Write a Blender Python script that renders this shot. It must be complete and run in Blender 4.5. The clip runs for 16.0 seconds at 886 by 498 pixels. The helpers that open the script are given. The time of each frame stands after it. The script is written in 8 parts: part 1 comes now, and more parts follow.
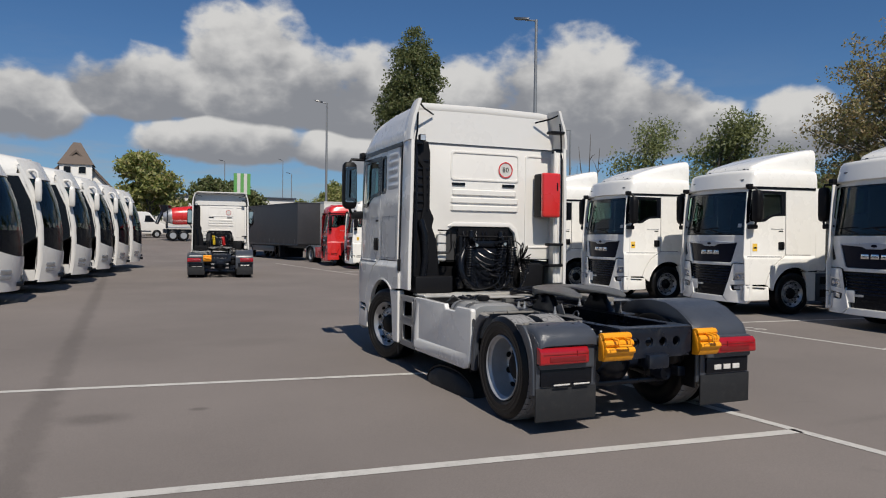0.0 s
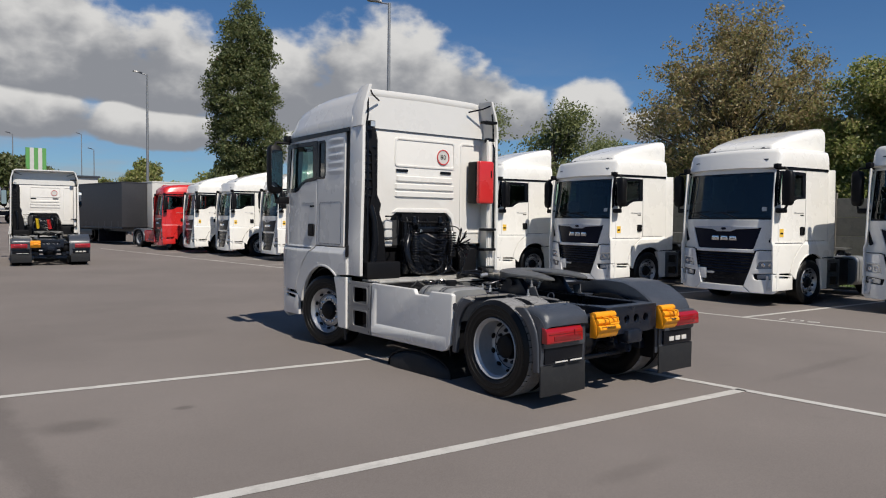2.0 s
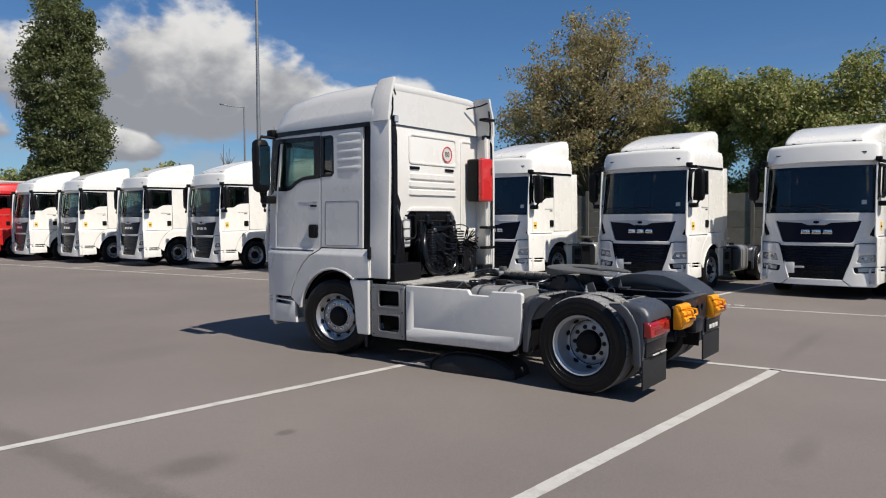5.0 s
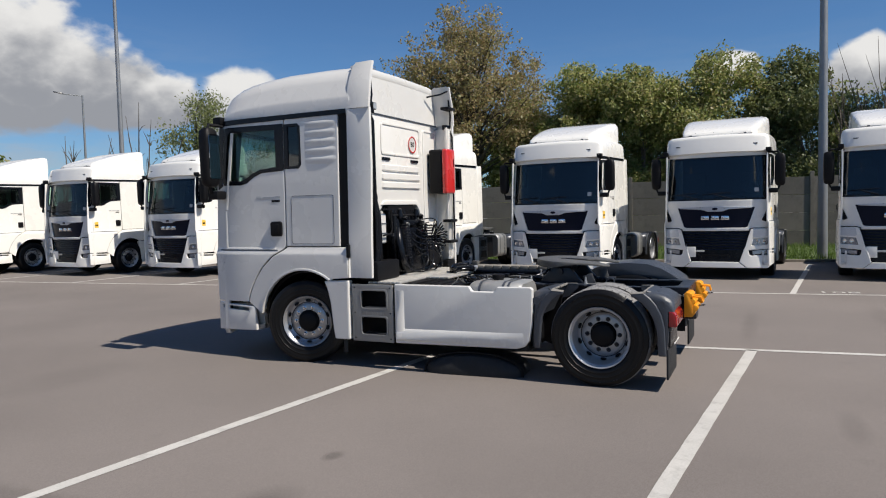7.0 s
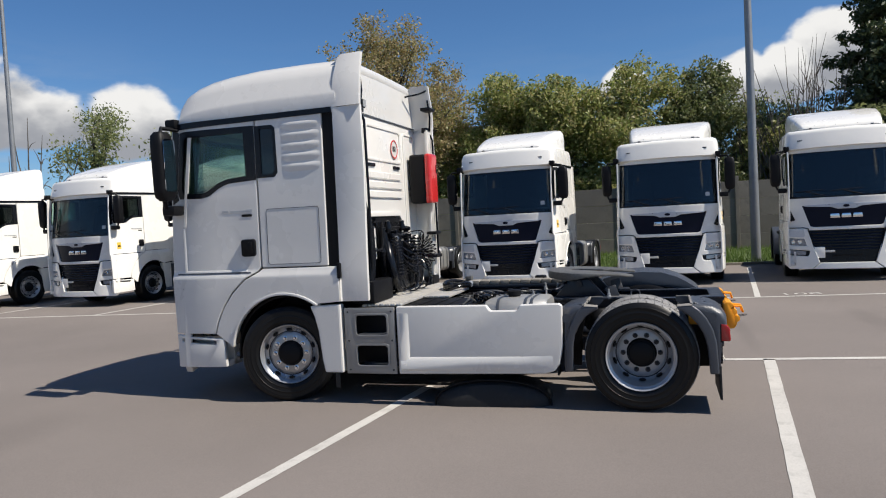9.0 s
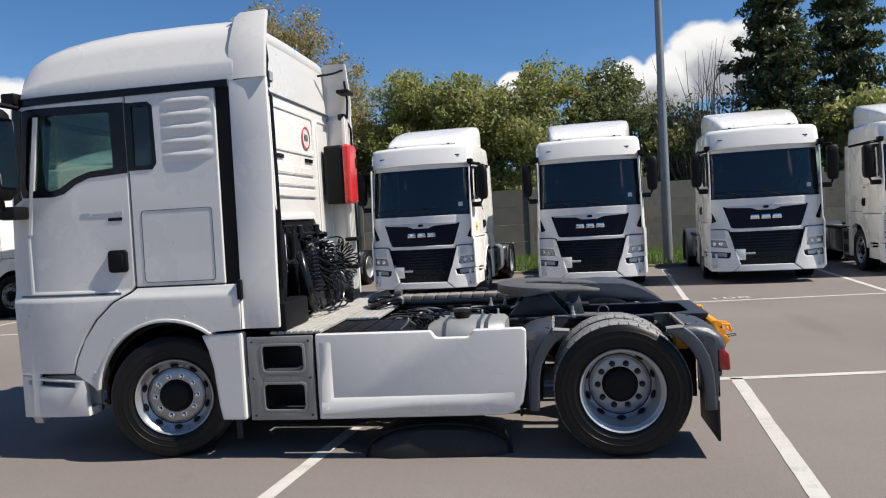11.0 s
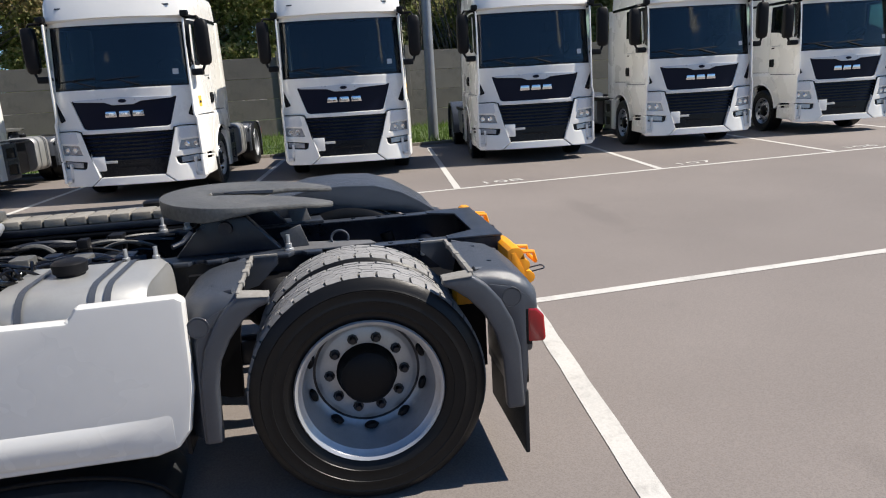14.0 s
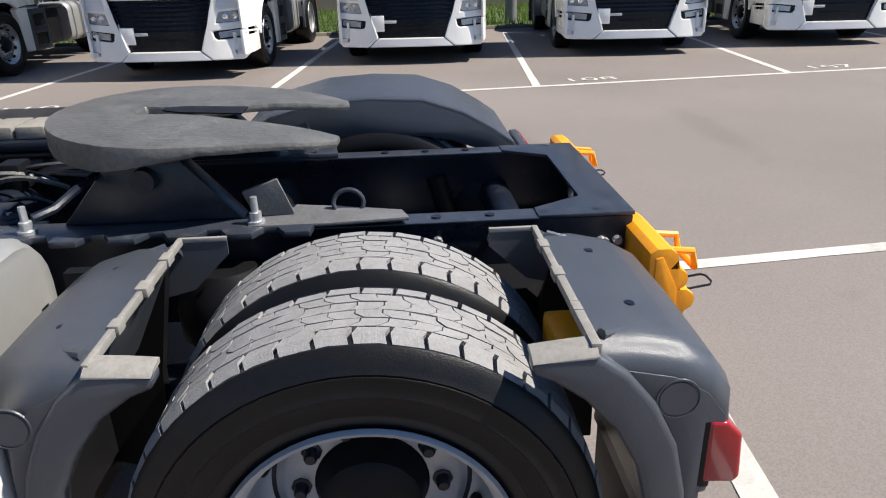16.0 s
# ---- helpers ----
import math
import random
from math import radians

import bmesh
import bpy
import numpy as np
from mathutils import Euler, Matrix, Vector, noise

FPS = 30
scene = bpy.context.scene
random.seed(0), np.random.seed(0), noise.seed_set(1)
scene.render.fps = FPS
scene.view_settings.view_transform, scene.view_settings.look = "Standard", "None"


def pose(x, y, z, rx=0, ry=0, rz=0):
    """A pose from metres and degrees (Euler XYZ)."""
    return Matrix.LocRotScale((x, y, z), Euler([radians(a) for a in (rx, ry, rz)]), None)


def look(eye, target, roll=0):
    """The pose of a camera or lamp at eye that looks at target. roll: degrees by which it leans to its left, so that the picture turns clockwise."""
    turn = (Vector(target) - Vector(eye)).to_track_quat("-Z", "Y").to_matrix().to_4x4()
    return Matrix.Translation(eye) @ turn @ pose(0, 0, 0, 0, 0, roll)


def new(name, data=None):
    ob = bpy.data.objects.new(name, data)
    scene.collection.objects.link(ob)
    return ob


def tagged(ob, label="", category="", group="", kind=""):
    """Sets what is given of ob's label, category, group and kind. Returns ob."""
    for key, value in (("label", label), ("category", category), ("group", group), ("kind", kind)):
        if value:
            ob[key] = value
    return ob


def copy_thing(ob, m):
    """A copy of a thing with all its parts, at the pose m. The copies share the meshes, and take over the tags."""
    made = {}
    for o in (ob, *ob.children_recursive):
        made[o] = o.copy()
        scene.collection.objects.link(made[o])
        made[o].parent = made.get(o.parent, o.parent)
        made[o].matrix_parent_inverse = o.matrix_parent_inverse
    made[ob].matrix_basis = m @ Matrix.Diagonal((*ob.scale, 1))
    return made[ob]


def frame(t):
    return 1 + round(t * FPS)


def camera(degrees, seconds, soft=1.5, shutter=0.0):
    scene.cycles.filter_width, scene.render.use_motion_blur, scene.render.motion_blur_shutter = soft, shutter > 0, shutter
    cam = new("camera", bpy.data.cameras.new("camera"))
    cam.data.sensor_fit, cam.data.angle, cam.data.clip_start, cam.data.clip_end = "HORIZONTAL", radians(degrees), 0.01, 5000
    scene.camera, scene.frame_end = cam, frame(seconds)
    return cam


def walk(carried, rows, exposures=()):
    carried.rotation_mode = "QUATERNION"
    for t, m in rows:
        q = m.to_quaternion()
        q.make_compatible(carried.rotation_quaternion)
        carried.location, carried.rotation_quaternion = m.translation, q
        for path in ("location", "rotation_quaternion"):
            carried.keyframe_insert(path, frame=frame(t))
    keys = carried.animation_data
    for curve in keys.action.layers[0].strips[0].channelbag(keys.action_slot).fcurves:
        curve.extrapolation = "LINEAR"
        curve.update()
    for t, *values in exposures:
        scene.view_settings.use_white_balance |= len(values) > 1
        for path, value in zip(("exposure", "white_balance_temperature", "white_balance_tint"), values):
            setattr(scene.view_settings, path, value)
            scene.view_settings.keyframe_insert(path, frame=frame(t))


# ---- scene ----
cam = camera(64.2, 16.0, 1.1)
PATH = [
    (0, (-4.263, -6.078, 1.774), (-3.473, -4.241, 1.739), 0.7),
    (0.5, (-4.675, -5.921, 1.808), (-3.731, -4.159, 1.736), 0.5),
    (1, (-5.085, -5.733, 1.789), (-4.096, -3.997, 1.689), 0.5),
    (1.5, (-5.517, -5.573, 1.798), (-4.427, -3.898, 1.711), 1.0),
    (2, (-5.891, -5.346, 1.822), (-4.657, -3.774, 1.739), 0.6),
    (2.5, (-6.189, -5.069, 1.821), (-4.916, -3.527, 1.756), 0.1),
    (3, (-6.503, -4.783, 1.818), (-5.171, -3.292, 1.764), 0.3),
    (3.5, (-6.796, -4.474, 1.84), (-5.386, -3.058, 1.753), -1.1),
    (3.7, (-6.914, -4.345, 1.827), (-5.481, -2.951, 1.753), -1.1),
    (5.8, (-7.942, -2.553, 1.834), (-6.251, -1.49, 1.738), -0.2),
    (6, (-7.996, -2.393, 1.828), (-6.28, -1.371, 1.739), -0.3),
    (6.5, (-8.113, -1.988, 1.847), (-6.329, -1.092, 1.729), -0.4),
    (7, (-8.108, -1.59, 1.854), (-6.298, -0.746, 1.74), -1.4),
    (7.5, (-8.128, -1.22, 1.847), (-6.305, -0.407, 1.724), -1.8),
    (8, (-8.082, -0.904, 1.856), (-6.231, -0.161, 1.708), -2.4),
    (8.2, (-7.992, -0.751, 1.836), (-6.124, -0.046, 1.705), -2.7),
    (10.3, (-6.881, 0.296, 1.855), (-4.935, 0.749, 1.78), -2.6),
    (10.5, (-6.735, 0.352, 1.851), (-4.78, 0.77, 1.774), -2.7),
    (11, (-6.327, 0.442, 1.875), (-4.354, 0.756, 1.782), -3.2),
    (11.5, (-5.901, 0.439, 1.866), (-3.918, 0.676, 1.767), -3.5),
    (12, (-5.503, 0.438, 1.828), (-3.518, 0.656, 1.721), -3.7),
    (12.5, (-5.156, 0.381, 1.851), (-3.166, 0.409, 1.647), -4.7),
    (13, (-4.624, 0.271, 1.809), (-2.648, 0.224, 1.501), -4.7),
    (13.5, (-4.211, 0.172, 1.772), (-2.265, -0.008, 1.347), -3.7),
    (14, (-3.779, 0.094, 1.772), (-1.859, -0.209, 1.3), -3.3),
    (14.5, (-3.344, -0.003, 1.75), (-1.429, -0.273, 1.244), -2.4),
    (15, (-2.935, -0.038, 1.707), (-1.024, -0.177, 1.133), -1.7),
    (15.5, (-2.531, -0.059, 1.699), (-0.657, -0.257, 1.03), -1.6),
    (16, (-2.147, -0.107, 1.663), (-0.303, -0.21, 0.896), -1.5),
]
walk(cam, [(t, look(eye, target, roll)) for t, eye, target, roll in PATH],
     [(0, -0.17), (3.5, 0.04), (7, 0.2), (11, 0.46), (14, 0.64), (16, 0.80)])
# world, sun and exposure
SUN = Vector((-0.06, -0.612, 0.788)).normalized()
sun_data = bpy.data.lights.new("sun", "SUN")
sun_data.energy, sun_data.angle, sun_data.color = 5.3, radians(0.55), (1.0, 0.928, 0.828)
sun_ob = new("sun", sun_data)
sun_ob.matrix_world = look((0, 0, 60), Vector((0, 0, 60)) - SUN)


def make_world():
    w = bpy.data.worlds.new("sky")
    scene.world = w
    w.use_nodes = True
    nt = w.node_tree
    nt.nodes.clear()
    N, L = nt.nodes.new, nt.links.new

    def math(op, a, b=None, c=None, clamp=False):
        n = N("ShaderNodeMath")
        n.operation, n.use_clamp = op, clamp
        for k, v in enumerate((a, b, c)):
            if v is None:
                continue
            if isinstance(v, (int, float)):
                n.inputs[k].default_value = v
            else:
                L(v, n.inputs[k])
        return n.outputs[0]

    out, bg = N("ShaderNodeOutputWorld"), N("ShaderNodeBackground")
    sky = N("ShaderNodeTexSky")
    sky.sky_type, sky.sun_disc = "NISHITA", False
    sky.sun_elevation, sky.sun_rotation = math_asin(SUN.z), math_atan2(SUN.x, SUN.y)
    sky.air_density, sky.dust_density, sky.ozone_density = 0.9, 0.25, 4.0
    tc = N("ShaderNodeTexCoord")
    sep = N("ShaderNodeSeparateXYZ")
    L(tc.outputs["Generated"], sep.inputs[0])
    x, y, z = sep.outputs
    az = math("MULTIPLY", math("ARCTAN2", x, y), 57.2958)
    el = math("MULTIPLY", math("ARCSINE", z), 57.2958)

    def noise(scale, detail, rough, shift=(0, 0, 0), flat=1.6):
        mp = N("ShaderNodeMapping")
        L(tc.outputs["Generated"], mp.inputs[0])
        mp.inputs["Location"].default_value = shift
        mp.inputs["Scale"].default_value = (1, 1, flat)
        n = N("ShaderNodeTexNoise")
        n.inputs["Scale"].default_value, n.inputs["Detail"].default_value, n.inputs["Roughness"].default_value = scale, detail, rough
        L(mp.outputs[0], n.inputs[0])
        return n.outputs[0]

    crease = math("ABSOLUTE", math("SUBTRACT", noise(14.0, 3.5, 0.45, (0.7, 0.2, 0.0), 1.3), 0.5))
    puff = math("ADD", math("SUBTRACT", 0.20, math("MULTIPLY", crease, 2.4)), math("MULTIPLY", math("SUBTRACT", noise(46.0, 5.0, 0.6, (0.1, 1.2, 0.0)), 0.5), 0.55))
    wide = math("SUBTRACT", noise(4.5, 4.0, 0.5, (2.2, 0.4, 1.0)), 0.5)
    lump = math("SUBTRACT", noise(7.0, 2.5, 0.45, (1.4, 0.9, 0.3), 1.4), 0.5)
    total, rise = None, None
    for a, e, w, h in HEAPS:
        u = math("MULTIPLY", math("SUBTRACT", az, a), 1.0 / w)
        d = math("MULTIPLY", math("SUBTRACT", el, e), 1.0 / h)
        v = math("MAXIMUM", d, math("MULTIPLY", d, -1.9))
        q = math("SUBTRACT", 1.0, math("ADD", math("MULTIPLY", u, u), math("MULTIPLY", v, v)))
        if total is None:
            total, rise = q, d
            continue
        nearer = math("MULTIPLY_ADD", math("SUBTRACT", q, total), 3.0, 0.5, clamp=True)
        rise = math("ADD", math("MULTIPLY", d, nearer), math("MULTIPLY", rise, math("SUBTRACT", 1.0, nearer)))
        total = math("SMOOTH_MAX", total, q, 0.2)
    # scattered heaps in the rest of the sky, fewer overhead
    rest = math("SUBTRACT", math("MULTIPLY", wide, 7.0), math("ADD", 0.78, math("MULTIPLY", math("ABSOLUTE", math("SUBTRACT", el, 18.0)), 0.02)))
    side = math("MULTIPLY", math("SUBTRACT", math("ABSOLUTE", math("SUBTRACT", az, 48.0)), 66.0), 0.06, clamp=True)
    over = math("MULTIPLY", math("SUBTRACT", el, 24.0), 0.06, clamp=True)
    gate = math("MAXIMUM", side, over)
    rest = math("SUBTRACT", math("MULTIPLY", rest, gate), math("MULTIPLY", math("SUBTRACT", 1.0, gate), 2.0))
    total = math("MAXIMUM", total, rest)
    here = math("ADD", total, math("ADD", math("MULTIPLY", puff, 0.75), math("MULTIPLY", lump, 1.4)))

    def span(v, lo, hi, a=0.0, b=1.0):
        r = N("ShaderNodeMapRange")
        r.interpolation_type = "SMOOTHSTEP"
        L(v, r.inputs["Value"])
        for k, val in zip(("From Min", "From Max", "To Min", "To Max"), (lo, hi, a, b)):
            r.inputs[k].default_value = val
        return r.outputs[0]

    cover = span(here, 0.02, 0.46)
    veil = math("MULTIPLY", span(math("ADD", noise(7.0, 6.0, 0.6, (5.0, 1.0, 2.0), 5.0), math("MULTIPLY", wide, 0.4)), 0.40, 0.66, 0.12, 0.55), math("MULTIPLY", span(el, 5.0, 16.0, 1.0, 0.0), span(az, 28.0, 55.0, 1.0, 0.25)))
    light = math("ADD", math("MULTIPLY", rise, 1.05), math("ADD", math("MULTIPLY", puff, 0.75), math("MULTIPLY", lump, 1.5)))
    grey = span(light, -0.15, 0.80, 1.0, 0.0)
    tone = N("ShaderNodeMix")
    tone.data_type = "RGBA"
    tone.inputs["A"].default_value = (12.4, 12.25, 12.0, 1)
    tone.inputs["B"].default_value = (4.8, 5.0, 5.5, 1)
    L(grey, tone.inputs["Factor"])
    deep = N("ShaderNodeMix")
    deep.data_type, deep.blend_type = "RGBA", "MULTIPLY"
    deep.inputs["Factor"].default_value = 1.0
    deep.inputs["B"].default_value = (0.80, 1.14, 1.42, 1)
    L(sky.outputs[0], deep.inputs["A"])
    thin = N("ShaderNodeMix")
    thin.data_type = "RGBA"
    thin.inputs["B"].default_value = (6.6, 6.8, 7.2, 1)
    L(veil, thin.inputs["Factor"])
    L(deep.outputs["Result"], thin.inputs["A"])
    mix = N("ShaderNodeMix")
    mix.data_type = "RGBA"
    L(cover, mix.inputs["Factor"])
    L(thin.outputs["Result"], mix.inputs["A"])
    L(tone.outputs["Result"], mix.inputs["B"])
    L(mix.outputs["Result"], bg.inputs[0])
    bg.inputs[1].default_value = 0.057
    L(bg.outputs[0], out.inputs[0])


def math_asin(v):
    return float(np.arcsin(v))


def math_atan2(a, b):
    return float(np.arctan2(a, b))


# heaps of cloud: bearing, height of the base above the horizon, half width and height, in degrees
HEAPS = ((7.9, 11.2, 5.8, 7.6), (12.0, 10.6, 5.0, 5.0), (-7.5, 8.2, 4.2, 4.3), (-13.0, 8.6, 5.0, 3.6), (1.2, 10.2, 7.4, 3.7), (6.5, 6.7, 6.8, 2.9), (14.3, 6.4, 3.6, 2.4),
         (17.0, 9.8, 5.4, 6.0), (16.8, 6.1, 5.0, 2.4), (32.4, 9.2, 8.8, 7.6), (25.6, 9.0, 5.6, 5.6), (38.8, 8.8, 6.6, 5.0), (27.0, 5.2, 5.0, 2.2), (43.2, 8.0, 4.2, 3.0),
         (49.6, 7.3, 3.9, 4.0), (53.6, 7.0, 2.8, 1.8),
         (87.6, 9.3, 1.9, 1.8), (95.6, 8.5, 2.6, 2.8), (103.0, 9.7, 4.4, 4.0), (99.4, 8.5, 2.6, 3.0), (-24.0, 9.5, 7.0, 5.5))
make_world()


# ---- materials ----
def shader(name):
    m = bpy.data.materials.new(name)
    m.use_nodes = True
    nt = m.node_tree
    return m, nt, nt.nodes["Principled BSDF"]


def surface(name, col, rough=0.5, metal=0.0, vary=0.08, scale=3.0, fine=60.0, bump=0.0, bump_scale=200.0, coat=0.0, dirt=0.0, dirt_col=(0.12, 0.10, 0.08), spec=0.5, rough_vary=0.1, rand=0.0):
    """Colour with two scales of variation, wear, roughness variation and fine relief."""
    m, nt, p = shader(name)
    N, L = nt.nodes.new, nt.links.new
    tc = N("ShaderNodeTexCoord")

    def noise_at(s, d=4.0, r=0.6):
        n = N("ShaderNodeTexNoise")
        n.inputs["Scale"].default_value, n.inputs["Detail"].default_value, n.inputs["Roughness"].default_value = s, d, r
        L(tc.outputs["Object"], n.inputs["Vector"])
        return n.outputs[0]

    big, small = noise_at(scale), noise_at(fine, 6.0)
    mixn = N("ShaderNodeMath")
    mixn.operation = "ADD"
    L(big, mixn.inputs[0])
    L(small, mixn.inputs[1])
    ramp = N("ShaderNodeMapRange")
    ramp.inputs["From Min"].default_value, ramp.inputs["From Max"].default_value = 0.6, 1.4
    ramp.inputs["To Min"].default_value, ramp.inputs["To Max"].default_value = 1 - vary, 1 + vary
    L(mixn.outputs[0], ramp.inputs["Value"])
    fac = ramp.outputs[0]
    if rand:
        oi = N("ShaderNodeObjectInfo")
        rr = N("ShaderNodeMapRange")
        rr.inputs["To Min"].default_value, rr.inputs["To Max"].default_value = 1 - rand, 1 + rand
        L(oi.outputs["Random"], rr.inputs["Value"])
        mu = N("ShaderNodeMath")
        mu.operation = "MULTIPLY"
        L(fac, mu.inputs[0])
        L(rr.outputs[0], mu.inputs[1])
        fac = mu.outputs[0]
    scl = N("ShaderNodeVectorMath")
    scl.operation = "SCALE"
    scl.inputs[0].default_value = col
    L(fac, scl.inputs["Scale"])
    colour = scl.outputs[0]
    if dirt:
        dn = noise_at(scale * 2.7, 8.0, 0.68)
        dr = N("ShaderNodeMapRange")
        dr.inputs["From Min"].default_value, dr.inputs["From Max"].default_value = 0.52, 0.78
        dr.inputs["To Max"].default_value = dirt
        L(dn, dr.inputs["Value"])
        mx = N("ShaderNodeMix")
        mx.data_type = "RGBA"
        mx.inputs["B"].default_value = (*dirt_col, 1)
        L(dr.outputs[0], mx.inputs["Factor"])
        L(colour, mx.inputs["A"])
        colour = mx.outputs["Result"]
    L(colour, p.inputs["Base Color"])
    rv = N("ShaderNodeMapRange")
    rv.inputs["To Min"].default_value, rv.inputs["To Max"].default_value = max(rough - rough_vary, 0.02), min(rough + rough_vary, 1.0)
    L(big, rv.inputs["Value"])
    L(rv.outputs[0], p.inputs["Roughness"])
    p.inputs["Metallic"].default_value = metal
    p.inputs["Specular IOR Level"].default_value = spec
    p.inputs["Coat Weight"].default_value = coat
    p.inputs["Coat Roughness"].default_value = 0.06
    if bump:
        bn, bp = noise_at(bump_scale, 3.0), N("ShaderNodeBump")
        bp.inputs["Strength"].default_value, bp.inputs["Distance"].default_value = bump, 0.01
        L(bn, bp.inputs["Height"])
        L(bp.outputs[0], p.inputs["Normal"])
    return m


def glass_material(name, tint, gloss=1.0):
    """Thin tinted pane: what is behind it shows through, with the gloss of glass in front."""
    m, nt, p = shader(name)
    nt.nodes.remove(p)
    N, L = nt.nodes.new, nt.links.new
    tr, gl, mx, lw = N("ShaderNodeBsdfTransparent"), N("ShaderNodeBsdfGlossy"), N("ShaderNodeMixShader"), N("ShaderNodeLayerWeight")
    tr.inputs[0].default_value = (*tint, 1)
    gl.inputs["Roughness"].default_value = 0.01
    gl.inputs["Color"].default_value = (gloss, gloss, gloss, 1)
    lw.inputs["Blend"].default_value = 0.5
    pw, ma = N("ShaderNodeMath"), N("ShaderNodeMath")
    pw.operation, ma.operation = "POWER", "MULTIPLY_ADD"
    L(lw.outputs["Facing"], pw.inputs[0])
    pw.inputs[1].default_value = 5.0
    L(pw.outputs[0], ma.inputs[0])
    ma.inputs[1].default_value, ma.inputs[2].default_value = 0.92, 0.05
    L(ma.outputs[0], mx.inputs[0])
    L(tr.outputs[0], mx.inputs[1])
    L(gl.outputs[0], mx.inputs[2])
    L(mx.outputs[0], nt.nodes["Material Output"].inputs[0])
    return m


def asphalt_material():
    m, nt, p = shader("asphalt")
    N, L = nt.nodes.new, nt.links.new
    geo = N("ShaderNodeNewGeometry")

    def tex(s, d, r=0.6, kind="ShaderNodeTexNoise"):
        n = N(kind)
        n.inputs["Scale"].default_value = s
        if kind == "ShaderNodeTexNoise":
            n.inputs["Detail"].default_value, n.inputs["Roughness"].default_value = d, r
        L(geo.outputs["Position"], n.inputs["Vector"])
        return n.outputs[0]

    def rng(v, a, b, c, d):
        r = N("ShaderNodeMapRange")
        for k, val in zip(("From Min", "From Max", "To Min", "To Max"), (a, b, c, d)):
            r.inputs[k].default_value = val
        L(v, r.inputs["Value"])
        return r.outputs[0]

    def mul(a, b):
        n = N("ShaderNodeMath")
        n.operation = "MULTIPLY"
        L(a, n.inputs[0])
        L(b, n.inputs[1])
        return n.outputs[0]

    stones = rng(tex(95.0, 2.0, 0.5, "ShaderNodeTexVoronoi"), 0.0, 0.7, 0.86, 1.12)
    grain = rng(tex(420.0, 3.0), 0.3, 0.7, 0.90, 1.10)
    patches = rng(tex(0.22, 5.0, 0.55), 0.34, 0.68, 0.86, 1.09)
    blots = rng(tex(1.1, 6.0, 0.7), 0.62, 0.80, 1.0, 0.80)
    # an old sealed joint along the lane and two oil spots
    sep = N("ShaderNodeSeparateXYZ")
    L(geo.outputs["Position"], sep.inputs[0])

    def op(kind, a, b):
        n = N("ShaderNodeMath")
        n.operation = kind
        for k, v in enumerate((a, b)):
            if isinstance(v, (int, float)):
                n.inputs[k].default_value = v
            else:
                L(v, n.inputs[k])
        return n.outputs[0]

    ragged = op("MULTIPLY", op("SUBTRACT", tex(2.4, 6.0, 0.65), 0.5), 0.32)
    off = op("ABSOLUTE", op("ADD", op("ADD", sep.outputs[0], 5.12), op("ADD", op("MULTIPLY", sep.outputs[1], 0.016), ragged)), 0)
    marks = rng(off, 0.07, 0.19, 0.80, 1.0)

    def spot(cx, cy, rx, ry, deep):
        dx, dy = op("DIVIDE", op("SUBTRACT", sep.outputs[0], cx), rx), op("DIVIDE", op("SUBTRACT", sep.outputs[1], cy), ry)
        d = op("SQRT", op("ADD", op("MULTIPLY", dx, dx), op("MULTIPLY", dy, dy)), 0)
        return rng(op("ADD", d, op("MULTIPLY", ragged, 1.6)), 0.45, 1.15, deep, 1.0)

    for s in ((-4.64, 1.36, 0.34, 0.24, 0.74), (-3.70, 1.43, 0.11, 0.08, 0.66), (-1.6, -2.2, 0.5, 0.12, 0.86), (3.4, -1.3, 1.6, 0.12, 0.87), (4.6, -3.2, 1.2, 0.2, 0.9), (-2.6, 5.8, 0.9, 0.5, 0.9)):
        marks = mul(marks, spot(*s))
    fac = mul(mul(mul(stones, grain), mul(patches, blots)), marks)
    sc = N("ShaderNodeVectorMath")
    sc.operation = "SCALE"
    sc.inputs[0].default_value = ASPHALT
    L(fac, sc.inputs["Scale"])
    L(sc.outputs[0], p.inputs["Base Color"])
    p.inputs["Roughness"].default_value = 0.88
    p.inputs["Specular IOR Level"].default_value = 0.3
    b = N("ShaderNodeBump")
    b.inputs["Strength"].default_value, b.inputs["Distance"].default_value = 0.35, 0.006
    L(mul(stones, grain), b.inputs["Height"])
    L(b.outputs[0], p.inputs["Normal"])
    return m


def leaf_material(name, cols, trans=0.5):
    m, nt, p = shader(name)
    N, L = nt.nodes.new, nt.links.new
    geo, ramp = N("ShaderNodeNewGeometry"), N("ShaderNodeValToRGB")
    ramp.color_ramp.elements[0].color, ramp.color_ramp.elements[1].color = (*cols[0], 1), (*cols[-1], 1)
    for k, c in enumerate(cols[1:-1]):
        e = ramp.color_ramp.elements.new((k + 1) / (len(cols) - 1))
        e.color = (*c, 1)
    L(geo.outputs["Random Per Island"], ramp.inputs[0])
    L(ramp.outputs[0], p.inputs["Base Color"])
    p.inputs["Roughness"].default_value = 0.5
    tl, mx = N("ShaderNodeBsdfTranslucent"), N("ShaderNodeMixShader")
    L(ramp.outputs[0], tl.inputs[0])
    mx.inputs[0].default_value = trans
    L(p.outputs[0], mx.inputs[1])
    L(tl.outputs[0], mx.inputs[2])
    L(mx.outputs[0], nt.nodes["Material Output"].inputs[0])
    return m


